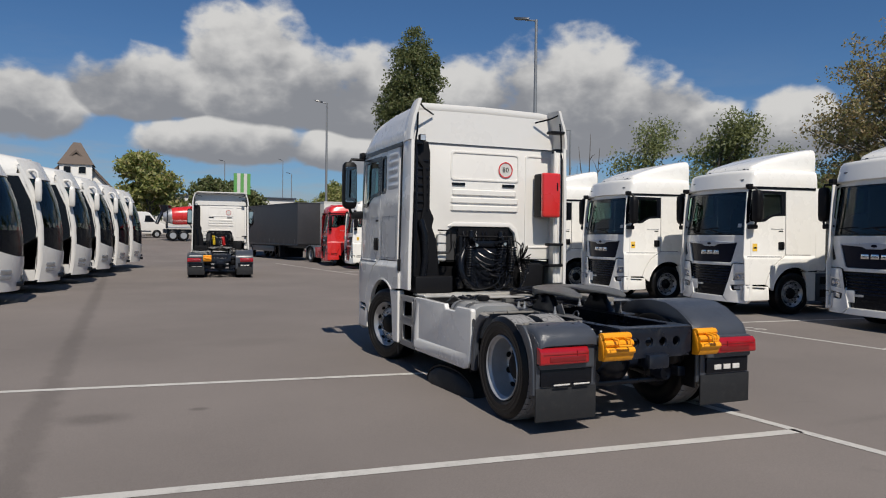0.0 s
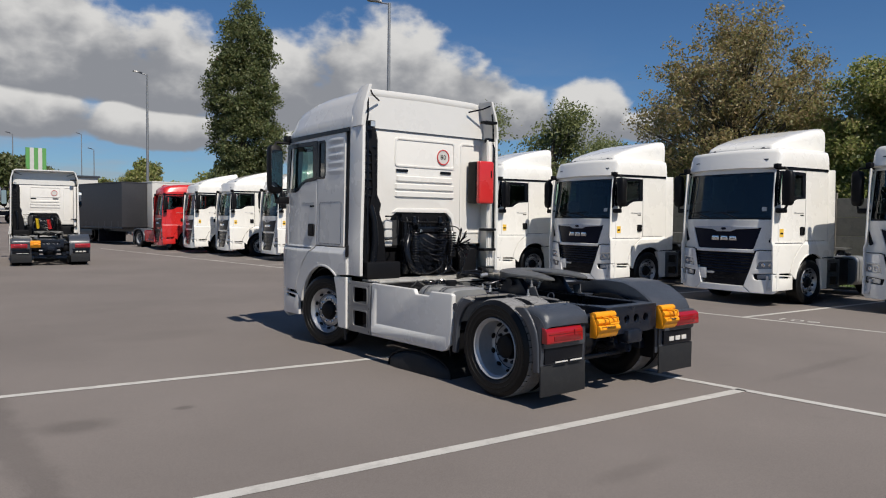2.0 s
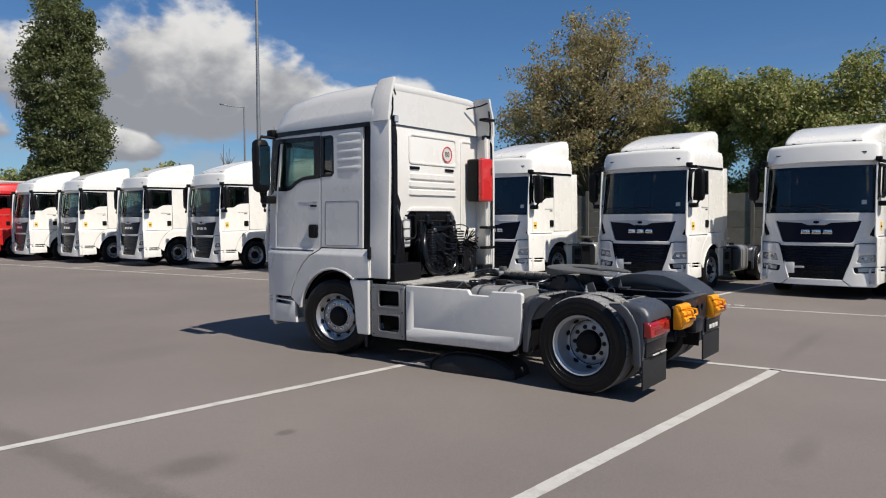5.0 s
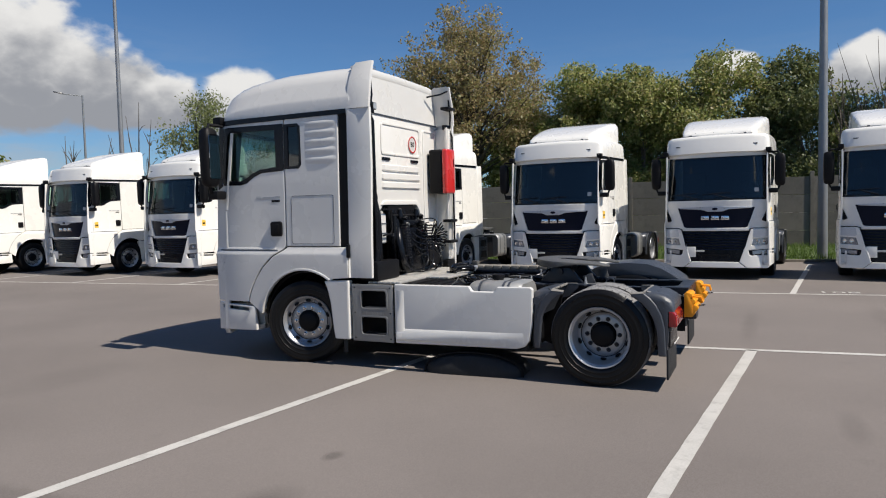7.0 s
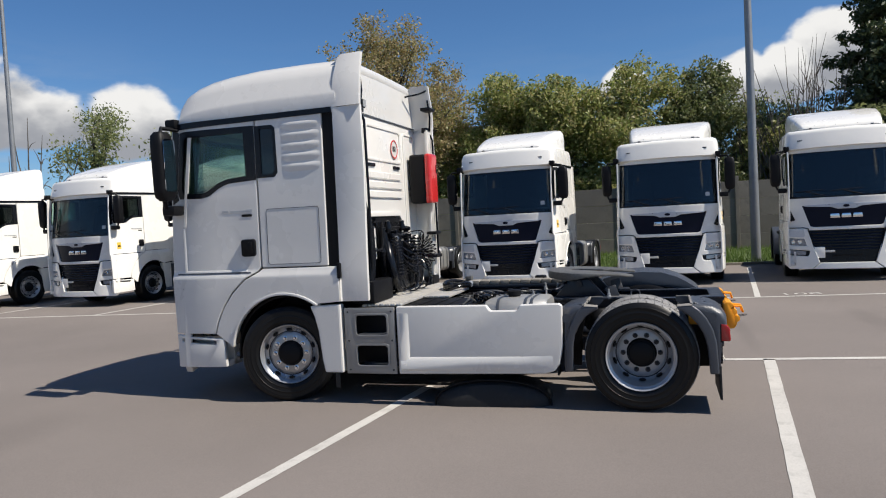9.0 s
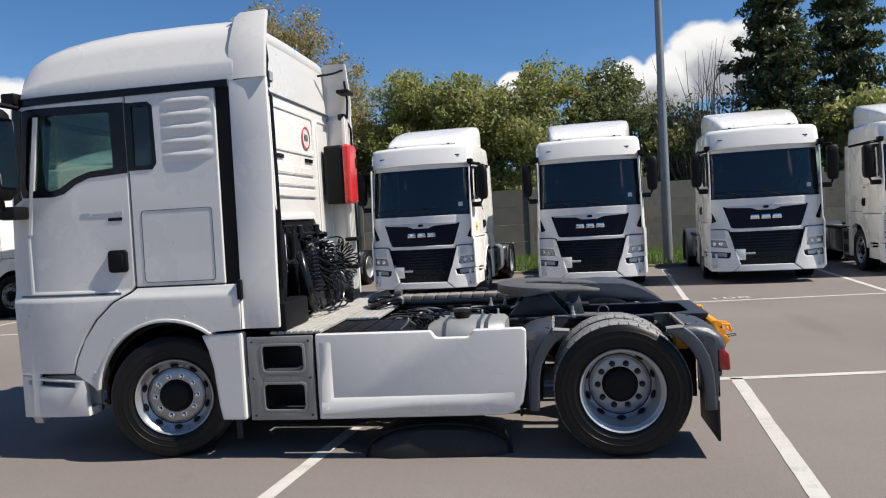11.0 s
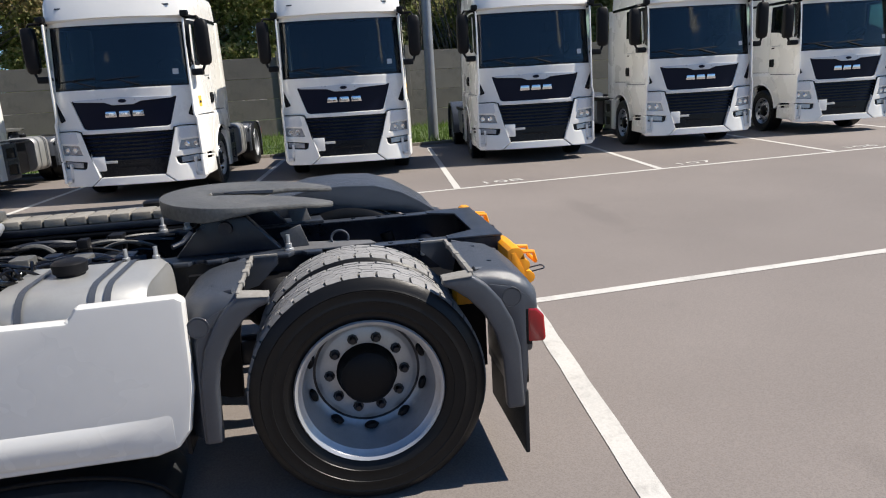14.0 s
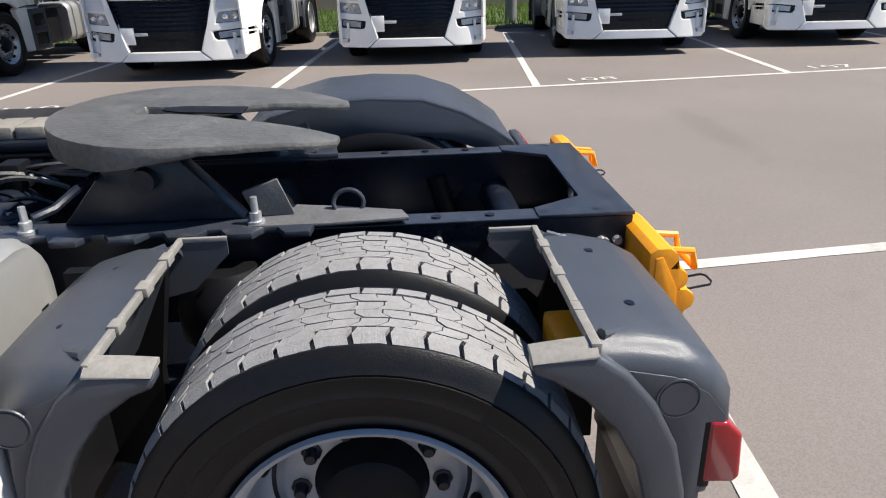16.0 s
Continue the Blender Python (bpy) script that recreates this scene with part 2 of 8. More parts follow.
ASPHALT = (0.1671, 0.1470, 0.1349)
M_ASPHALT = asphalt_material()
M_LINE = surface("line_paint", (0.47, 0.455, 0.425), 0.8, vary=0.16, scale=1.6, fine=70, bump=0.3, bump_scale=300, dirt=0.9, dirt_col=(0.24, 0.225, 0.21))
M_WHITE = surface("white_paint", (0.66, 0.65, 0.62), 0.28, vary=0.02, scale=1.3, fine=12, coat=0.6, dirt=0.05, dirt_col=(0.45, 0.43, 0.40))
# white_paint made lighter and warmer, painting missing light onto the parked row
M_ROW = surface("lifted_white_paint", (0.80, 0.785, 0.738), 0.28, vary=0.02, scale=1.3, fine=12, coat=0.6, dirt=0.05, dirt_col=(0.5, 0.48, 0.44))
M_CREAM = surface("warm_white_paint", (0.71, 0.69, 0.645), 0.3, vary=0.02, scale=1.3, fine=12, coat=0.5, dirt=0.05, dirt_col=(0.45, 0.43, 0.40))
M_RED = surface("red_paint", (0.55, 0.020, 0.018), 0.28, vary=0.05, scale=1.5, fine=20, coat=0.6)
M_BLACK = surface("black_plastic", (0.006, 0.006, 0.007), 0.48, spec=0.18, vary=0.2, scale=6, fine=120, bump=0.08)
M_GLOSS_BLACK = surface("gloss_black", (0.005, 0.006, 0.009), 0.22, vary=0.15, scale=4, fine=60, spec=0.25)
M_GREY = surface("grey_plastic", (0.047, 0.053, 0.065), 0.33, vary=0.14, scale=5, fine=150, bump=0.2, bump_scale=500, dirt=0.12, dirt_col=(0.085, 0.085, 0.088), spec=0.6)
M_FLAP = surface("flap_rubber", (0.016, 0.017, 0.019), 0.6, spec=0.3, vary=0.15, scale=5, fine=90, bump=0.15, bump_scale=300, dirt=0.25, dirt_col=(0.07, 0.067, 0.062))
# lighter, bluer chassis colour for frame tops: dust plus painted sky sheen
M_FRAME = surface("dusty_sheen_paint", (0.027, 0.032, 0.043), 0.32, vary=0.3, scale=7, fine=60, bump=0.08, spec=0.5, dirt=0.5, dirt_col=(0.10, 0.097, 0.093))
M_NAVY = surface("gloss_navy_panel", (0.004, 0.006, 0.018), 0.34, vary=0.1, scale=4, fine=60, spec=0.16)
M_BRIGHT = surface("brushed_trim", (0.52, 0.54, 0.58), 0.3, metal=0.35, vary=0.06, scale=6, fine=60, coat=0.3)
M_HEADLAMP = surface("headlamp_lens", (0.66, 0.68, 0.70), 0.10, metal=0.15, vary=0.08, scale=14, fine=60, coat=0.7)
M_REFLECTOR = surface("lamp_reflector", (0.38, 0.39, 0.41), 0.22, metal=0.6, vary=0.35, scale=22, fine=80, coat=0.5)
M_CHASSIS = surface("chassis_paint", (0.007, 0.010, 0.018), 0.30, vary=0.25, scale=5, fine=60, bump=0.06, spec=0.42, dirt=0.35, dirt_col=(0.075, 0.073, 0.072))
M_RUBBER = surface("tyre_rubber", (0.0065, 0.0065, 0.007), 0.36, spec=0.24, vary=0.25, scale=6, fine=80, bump=0.10, dirt=0.08, dirt_col=(0.04, 0.038, 0.036))
M_TREAD = surface("worn_tread", (0.225, 0.222, 0.220), 0.85, vary=0.22, scale=9, fine=120, bump=0.35, bump_scale=260, dirt=0.3, dirt_col=(0.06, 0.058, 0.055))
M_RIM = surface("silver_rim", (0.42, 0.43, 0.445), 0.36, metal=0.5, vary=0.08, scale=7, fine=80, dirt=0.3, dirt_col=(0.18, 0.17, 0.16))
M_RIMDARK = surface("polished_rim", (0.37, 0.375, 0.385), 0.30, metal=0.62, vary=0.12, scale=7, fine=80, dirt=0.25, dirt_col=(0.08, 0.075, 0.07))
M_CHROME = surface("chrome", (0.80, 0.81, 0.83), 0.14, metal=1.0, vary=0.05, scale=8, fine=60)
M_STEEL = surface("galvanised_steel", (0.50, 0.51, 0.52), 0.42, metal=0.75, vary=0.12, scale=5, fine=70, dirt=0.3, dirt_col=(0.25, 0.24, 0.22))
M_POST = surface("weathered_galvanising", (0.26, 0.27, 0.28), 0.5, metal=0.5, vary=0.15, scale=3, fine=60, dirt=0.4, dirt_col=(0.16, 0.16, 0.145))
M_ALU = surface("aluminium", (0.58, 0.56, 0.52), 0.5, metal=0.6, vary=0.12, scale=5, fine=60, dirt=0.45, dirt_col=(0.24, 0.22, 0.19))
M_PLANK = surface("weathered_plank", (0.19, 0.178, 0.155), 0.7, vary=0.2, scale=4, fine=50, bump=0.2, bump_scale=90, dirt=0.5, dirt_col=(0.11, 0.09, 0.07), rand=0.15)
M_TANK = surface("tank_aluminium", (0.36, 0.36, 0.35), 0.45, metal=0.55, vary=0.06, scale=4, fine=60, dirt=0.25, dirt_col=(0.3, 0.29, 0.27))
M_GREASE = surface("greased_steel", (0.122, 0.121, 0.114), 0.48, metal=0.35, vary=0.32, scale=7, fine=50, bump=0.3, bump_scale=60, dirt=0.7, dirt_col=(0.05, 0.045, 0.04))
M_LAMPRED = surface("red_lens", (0.30, 0.008, 0.012), 0.12, vary=0.12, scale=8, fine=60, coat=0.5)
M_LAMPDARK = surface("dark_red_lens", (0.17, 0.008, 0.01), 0.15, vary=0.1, scale=8, fine=60, coat=0.4)
M_LAMPCLEAR = surface("lamp_lens", (0.50, 0.52, 0.54), 0.12, metal=0.35, vary=0.25, scale=14, fine=60, coat=0.6)
M_YELLOW = surface("yellow_plastic", (0.80, 0.315, 0.006), 0.45, vary=0.12, scale=8, fine=60, dirt=0.25, dirt_col=(0.22, 0.12, 0.03))
M_ORANGE = surface("orange_paint", (0.70, 0.17, 0.02), 0.4, vary=0.08)
M_CONCRETE = surface("concrete", (0.165, 0.148, 0.124), 0.85, vary=0.28, scale=1.2, fine=40, bump=0.3, bump_scale=80, dirt=0.8, dirt_col=(0.085, 0.083, 0.068), rand=0.14)
M_GRASSBED = surface("grass_soil", (0.055, 0.085, 0.02), 0.95, vary=0.4, scale=2, fine=30, bump=0.5, bump_scale=60)
M_BARK = surface("bark", (0.10, 0.085, 0.068), 0.9, vary=0.3, scale=4, fine=40, bump=0.7, bump_scale=30)
M_INTERIOR = surface("cab_trim", (0.030, 0.031, 0.034), 0.7, vary=0.2, scale=5, fine=60)
M_SEAT = surface("seat_fabric", (0.05, 0.052, 0.06), 0.9, vary=0.2, scale=6, fine=90, bump=0.2)
M_CURTAIN = surface("trailer_tarpaulin", (0.030, 0.030, 0.034), 0.5, vary=0.2, scale=0.6, fine=6, bump=0.25, bump_scale=4)
M_PLASTER = surface("plaster", (0.72, 0.71, 0.68), 0.85, vary=0.06, scale=0.6, fine=12, bump=0.1)
M_ROOFTILE = surface("brown_roof", (0.115, 0.088, 0.072), 0.8, vary=0.2, scale=1.0, fine=10, bump=0.3, bump_scale=20)
M_PLATE = surface("pale_plastic", (0.56, 0.55, 0.52), 0.5, vary=0.10, scale=6, fine=60, dirt=0.3, dirt_col=(0.25, 0.23, 0.2))
M_EDGE = surface("worn_plastic_edge", (0.21, 0.20, 0.182), 0.7, vary=0.25, scale=12, fine=90, dirt=0.6, dirt_col=(0.13, 0.11, 0.09))
M_STICKER = surface("yellow_sticker", (0.75, 0.48, 0.06), 0.5, vary=0.06)
M_YHOSE = surface("yellow_hose", (0.70, 0.50, 0.02), 0.4, vary=0.1)
M_HOSE = surface("hose_rubber", (0.004, 0.004, 0.005), 0.20, spec=0.5, vary=0.2, scale=10, fine=60)
M_GREEN = surface("green_sheet", (0.10, 0.30, 0.08), 0.6, vary=0.1)
M_ROWGLASS = glass_material("row_windscreen_glass", (0.36, 0.41, 0.42))
M_GLASS = glass_material("windscreen_glass", (0.55, 0.60, 0.60))
M_COACHGLASS = glass_material("coach_windscreen_glass", (0.42, 0.50, 0.47))
M_TINTED = glass_material("tinted_glass", (0.13, 0.155, 0.165))
M_SIDEGLASS = glass_material("side_glass", (0.62, 0.79, 0.71))
M_LEAF_POPLAR = leaf_material("poplar_leaves", ((0.085, 0.115, 0.038), (0.125, 0.155, 0.055), (0.20, 0.225, 0.10), (0.15, 0.145, 0.06)))
M_MIRROR = surface("mirror_glass", (0.62, 0.64, 0.66), 0.03, metal=1.0, vary=0.02, rough_vary=0.01)
M_STEP = surface("grey_metallic_paint", (0.25, 0.25, 0.245), 0.42, metal=0.35, vary=0.08, scale=5, fine=80, dirt=0.2, dirt_col=(0.16, 0.155, 0.15))
M_DUSTY = surface("dusty_steel", (0.125, 0.125, 0.128), 0.6, metal=0.25, vary=0.25, scale=9, fine=60, bump=0.2, bump_scale=80, dirt=0.5, dirt_col=(0.09, 0.08, 0.07))
M_LEAF_GREEN = leaf_material("green_leaves", ((0.13, 0.17, 0.04), (0.25, 0.29, 0.085), (0.38, 0.385, 0.15), (0.38, 0.32, 0.15)))
M_LEAF_BRONZE = leaf_material("bronze_leaves", ((0.235, 0.193, 0.087), (0.35, 0.25, 0.128), (0.22, 0.236, 0.083), (0.405, 0.314, 0.17), (0.28, 0.278, 0.103)))
M_LEAF_PALE = leaf_material("pale_leaves", ((0.20, 0.225, 0.09), (0.27, 0.29, 0.13), (0.13, 0.17, 0.055)))
M_LEAF_DARK = leaf_material("dark_needles", ((0.035, 0.055, 0.022), (0.06, 0.085, 0.03), (0.11, 0.12, 0.05)), 0.25)
M_GRASS = leaf_material("grass_blades", ((0.07, 0.13, 0.02), (0.11, 0.18, 0.03), (0.16, 0.21, 0.06)))


# ---- mesh helpers ----
def mesh_of(bm, smooth=40.0):
    me = bpy.data.meshes.new("part")
    bmesh.ops.recalc_face_normals(bm, faces=bm.faces)
    bm.normal_update()
    lim = radians(smooth)
    for e in bm.edges:
        e.smooth = len(e.link_faces) == 2 and e.calc_face_angle(0) < lim
    for f in bm.faces:
        f.smooth = True
    bm.to_mesh(me)
    bm.free()
    return me


def part(name, bm, material, parent, label="", smooth=40.0):
    me = mesh_of(bm, smooth) if isinstance(bm, bmesh.types.BMesh) else bm
    if not me.materials:
        me.materials.append(material)
    ob = new(name, me)
    ob.parent = parent
    if label:
        ob["label"] = label
    return ob


def thing(name, m, label, category, group="", kind=""):
    ob = new(name)
    ob.matrix_world = m
    ob.empty_display_size = 0.2
    return tagged(ob, label, category, group, kind)


def solid(name, bm, material, label, category, group="", kind="", smooth=40.0):
    me = mesh_of(bm, smooth) if isinstance(bm, bmesh.types.BMesh) else bm
    if not me.materials:
        me.materials.append(material)
    return tagged(new(name, me), label, category, group, kind)


def soften(bm, width, segs=2, least=35.0):
    bm.normal_update()
    edges = [e for e in bm.edges if len(e.link_faces) == 2 and e.calc_face_angle(0) > radians(least)]
    if edges:
        bmesh.ops.bevel(bm, geom=edges, offset=width, offset_type="OFFSET", segments=segs, profile=0.6, affect="EDGES", clamp_overlap=True)
    return bm


def box(x0, x1, y0, y1, z0, z1, bevel=0.0, segs=2, bm=None):
    one = bmesh.new()
    bmesh.ops.create_cube(one, size=1.0, matrix=Matrix.LocRotScale(((x0 + x1) / 2, (y0 + y1) / 2, (z0 + z1) / 2), None, (abs(x1 - x0), abs(y1 - y0), abs(z1 - z0))))
    if bevel:
        soften(one, bevel, segs)
    return join(bm, one)


def join(bm, one):
    if bm is None:
        return one
    me = bpy.data.meshes.new("tmp")
    one.to_mesh(me)
    one.free()
    bm.from_mesh(me)
    bpy.data.meshes.remove(me)
    return bm


def turned(bm, m):
    bmesh.ops.transform(bm, matrix=m, verts=bm.verts)
    return bm


def plate(outer, holes, axis, a, b, bevel=0.0, segs=2, bm=None):
    """A plate between a and b along an axis, its outline (and holes) given in the other two coordinates."""
    one = bmesh.new()
    put = {"x": lambda u, v: (a, u, v), "y": lambda u, v: (u, a, v), "z": lambda u, v: (u, v, a)}[axis]
    edges = []
    for loop in (outer, *holes):
        vs = [one.verts.new(put(*p)) for p in loop]
        edges += [one.edges.new((vs[k], vs[(k + 1) % len(vs)])) for k in range(len(vs))]
    if holes:
        bmesh.ops.triangle_fill(one, use_beauty=True, edges=edges)
        bmesh.ops.dissolve_limit(one, angle_limit=0.01, verts=[], edges=[e for e in one.edges if len(e.link_faces) == 2], delimit=set())
    else:
        one.faces.new(one.verts[:])
    faces = one.faces[:]
    got = bmesh.ops.extrude_face_region(one, geom=faces)
    moved = [g for g in got["geom"] if isinstance(g, bmesh.types.BMVert)]
    d = Vector({"x": (b - a, 0, 0), "y": (0, b - a, 0), "z": (0, 0, b - a)}[axis])
    bmesh.ops.translate(one, vec=d, verts=moved)
    bmesh.ops.recalc_face_normals(one, faces=one.faces)
    if bevel:
        soften(one, bevel, segs)
    return join(bm, one)


def cuts(bm, axis, places):
    no = {"x": (1, 0, 0), "y": (0, 1, 0), "z": (0, 0, 1)}[axis]
    for p in places:
        co = [p * n for n in no]
        bmesh.ops.bisect_plane(bm, geom=bm.verts[:] + bm.edges[:] + bm.faces[:], plane_co=co, plane_no=no, dist=1e-5)
    return bm


def warp(bm, f):
    for v in bm.verts:
        v.co = f(v.co)
    return bm


def mirror_x(bm):
    bmesh.ops.scale(bm, vec=(-1, 1, 1), verts=bm.verts)
    bmesh.ops.reverse_faces(bm, faces=bm.faces)
    return bm


def lathe(profile, segs=48, axis="x", at=(0, 0, 0), bm=None, closed=False):
    """Profile of (along, radius), turned about an axis through at."""
    one = bmesh.new()
    rings = []
    for along, r in profile:
        ring = []
        for k in range(segs):
            c, s = r * np.cos(2 * np.pi * k / segs), r * np.sin(2 * np.pi * k / segs)
            p = {"x": (along, c, s), "y": (s, along, c), "z": (c, s, along)}[axis]
            ring.append(one.verts.new([at[i] + p[i] for i in range(3)]))
        rings.append(ring)
    pairs = list(zip(rings, rings[1:])) + ([(rings[-1], rings[0])] if closed else [])
    for ra, rb in pairs:
        for k in range(segs):
            one.faces.new((ra[k], ra[(k + 1) % segs], rb[(k + 1) % segs], rb[k]))
    if not closed:
        for ring, r in ((rings[0], profile[0][1]), (rings[-1], profile[-1][1])):
            if r > 1e-4:
                one.faces.new(ring)
    bmesh.ops.remove_doubles(one, verts=one.verts, dist=1e-5)
    return join(bm, one)


def rod(p, q, r, segs=10, r2=None, bm=None):
    p, q = Vector(p), Vector(q)
    one = bmesh.new()
    bmesh.ops.create_cone(one, cap_ends=True, segments=segs, radius1=r, radius2=r if r2 is None else r2, depth=(q - p).length)
    turned(one, Matrix.Translation((p + q) / 2) @ (q - p).to_track_quat("Z", "Y").to_matrix().to_4x4())
    return join(bm, one)


def tube(pts, r, segs=8, bm=None, closed=False):
    """A bent tube along points."""
    one = bmesh.new()
    pts = [Vector(p) for p in pts]
    rings, up = [], Vector((0.13, 0.21, 1)).normalized()
    n = len(pts)
    for k, p in enumerate(pts):
        d = (pts[(k + 1) % n] - pts[k - 1]) if closed else (pts[min(k + 1, n - 1)] - pts[max(k - 1, 0)])
        d.normalize()
        side = d.cross(up)
        if side.length < 1e-3:
            side = d.cross(Vector((1, 0, 0)))
        side.normalize()
        up = side.cross(d).normalized()
        rr = r if isinstance(r, (int, float)) else r[k]
        rings.append([one.verts.new(p + rr * (math.cos(a) * side + math.sin(a) * up)) for a in (2 * math.pi * j / segs for j in range(segs))])
    for ra, rb in list(zip(rings, rings[1:])) + ([(rings[-1], rings[0])] if closed else []):
        for k in range(segs):
            one.faces.new((ra[k], ra[(k + 1) % segs], rb[(k + 1) % segs], rb[k]))
    if not closed:
        one.faces.new(rings[0])
        one.faces.new(rings[-1])
    return join(bm, one)


def loft(rings, caps=True, bm=None):
    one = bmesh.new()
    vs = [[one.verts.new(p) for p in ring] for ring in rings]
    n = len(vs[0])
    for ra, rb in zip(vs, vs[1:]):
        for k in range(n):
            one.faces.new((ra[k], ra[(k + 1) % n], rb[(k + 1) % n], rb[k]))
    if caps:
        one.faces.new(vs[0])
        one.faces.new(vs[-1])
    return join(bm, one)


def bez(p0, p1, p2, p3, n=12):
    p0, p1, p2, p3 = (Vector(p) for p in (p0, p1, p2, p3))
    return [(1 - t) ** 3 * p0 + 3 * (1 - t) ** 2 * t * p1 + 3 * (1 - t) * t * t * p2 + t**3 * p3 for t in (float(v) for v in np.linspace(0, 1, n))]


def arc(cx, cy, r, a0, a1, n=10):
    return [(cx + r * np.cos(radians(a)), cy + r * np.sin(radians(a))) for a in np.linspace(a0, a1, n)]


def rounded(x0, x1, y0, y1, r, n=4):
    return arc(x1 - r, y1 - r, r, 0, 90, n) + arc(x0 + r, y1 - r, r, 90, 180, n) + arc(x0 + r, y0 + r, r, 180, 270, n) + arc(x1 - r, y0 + r, r, 270, 360, n)


def coil(p, q, radius, turns, r, sag=0.0, bm=None, per=10):
    p, q = Vector(p), Vector(q)
    d = (q - p)
    a = d.orthogonal().normalized()
    b = d.normalized().cross(a)
    pts = []
    for t in (float(v) for v in np.linspace(0, 1, int(turns * per) + 1)):
        w = 2 * np.pi * turns * t
        pts.append(p + d * t + radius * (math.cos(w) * a + math.sin(w) * b) - Vector((0, 0, sag * 4 * t * (1 - t))))
    return tube(pts, r, 6, bm)


def writing(text, size, depth, m, bm=None):
    """Letters of the built-in font as a mesh, standing in x and y, put in place by m."""
    cu = bpy.data.curves.new("letters", "FONT")
    cu.body, cu.size, cu.extrude, cu.align_x, cu.align_y = text, size, depth, "CENTER", "CENTER"
    cu.resolution_u = 3
    ob = bpy.data.objects.new("letters", cu)
    scene.collection.objects.link(ob)
    bpy.context.view_layer.update()
    me = bpy.data.meshes.new_from_object(ob.evaluated_get(bpy.context.evaluated_depsgraph_get()))
    one = bmesh.new()
    one.from_mesh(me)
    bpy.data.objects.remove(ob)
    bpy.data.curves.remove(cu)
    bpy.data.meshes.remove(me)
    turned(one, m)
    return join(bm, one)


# ---- tractor units: heading +y, rear axle at y = 0 ----
W = 1.225


def side_form(co):
    x, y, z = co
    k = 1 - 0.014 * max(0.0, z - 1.45) - 0.055 * min(max((y - 4.4) / 0.6, 0.0), 1.2) ** 2
    # the fenders and the foot of the door stand proud of the cab
    f = min(max((1.432 - z) / 0.11, 0.0), 1.0) if y > 2.94 else 0.0
    return Vector((x * k + math.copysign(0.030 * f * f * (3 - 2 * f), x), y, z))


def front_form(co):
    x, y, z = co
    a = min(abs(x) / 1.2, 1.05)
    return Vector((x, y - 0.20 * a**3 - 0.14 * max(0.0, z - 1.93) + 0.05 * max(0.0, 1.2 - z) ** 2, z))


def side_part(name, outer, holes, sg, mat, parent, depth=0.035, out=0.0, bevel=0.012, label="", ycuts=(4.4, 4.5, 4.6, 4.7, 4.8, 4.9), zcuts=()):
    bm = plate(outer, holes, "x", -W - out, -W - out + depth, bevel)
    cuts(bm, "y", ycuts)
    cuts(bm, "z", zcuts)
    warp(bm, side_form)
    if sg > 0:
        mirror_x(bm)
    return part(name, bm, mat, parent, label, smooth=14 if zcuts else 8)


def front_part(name, outer, holes, mat, parent, y=5.03, depth=0.04, bevel=0.012, label="", sg=0):
    bm = plate(outer, holes, "y", y - depth, y, bevel)
    cuts(bm, "x", [k * 0.15 for k in range(-8, 9)])
    warp(bm, front_form)
    if sg < 0:
        mirror_x(bm)
    return part(name, bm, mat, parent, label, smooth=8)


def tyre_mesh(x0, x1, r=0.507, rb=0.308, segs=64):
    w = (x1 - x0) / 2
    prof = [(-0.80, rb), (-0.95, rb + 0.03), (-0.99, rb + 0.048), (-1.012, rb + 0.050), (-1.014, rb + 0.055), (-1.006, rb + 0.058), (-1.05, rb + 0.085), (-1.055, rb + 0.094), (-1.075, rb + 0.096), (-1.077, rb + 0.101), (-1.064, rb + 0.104), (-1.07, rb + 0.115), (-1.055, rb + 0.135), (-1.065, rb + 0.14), (-1.04, r - 0.048), (-1.05, r - 0.044), (-1.02, r - 0.038), (-1.0, r - 0.033), (-0.93, r - 0.012), (-0.84, r), (0.84, r), (0.93, r - 0.012), (1.0, r - 0.035), (1.07, rb + 0.13), (1.05, rb + 0.085), (0.95, rb + 0.03), (0.80, rb)]
    return lathe([((x0 + x1) / 2 + a * w, q) for a, q in prof], segs, closed=True)


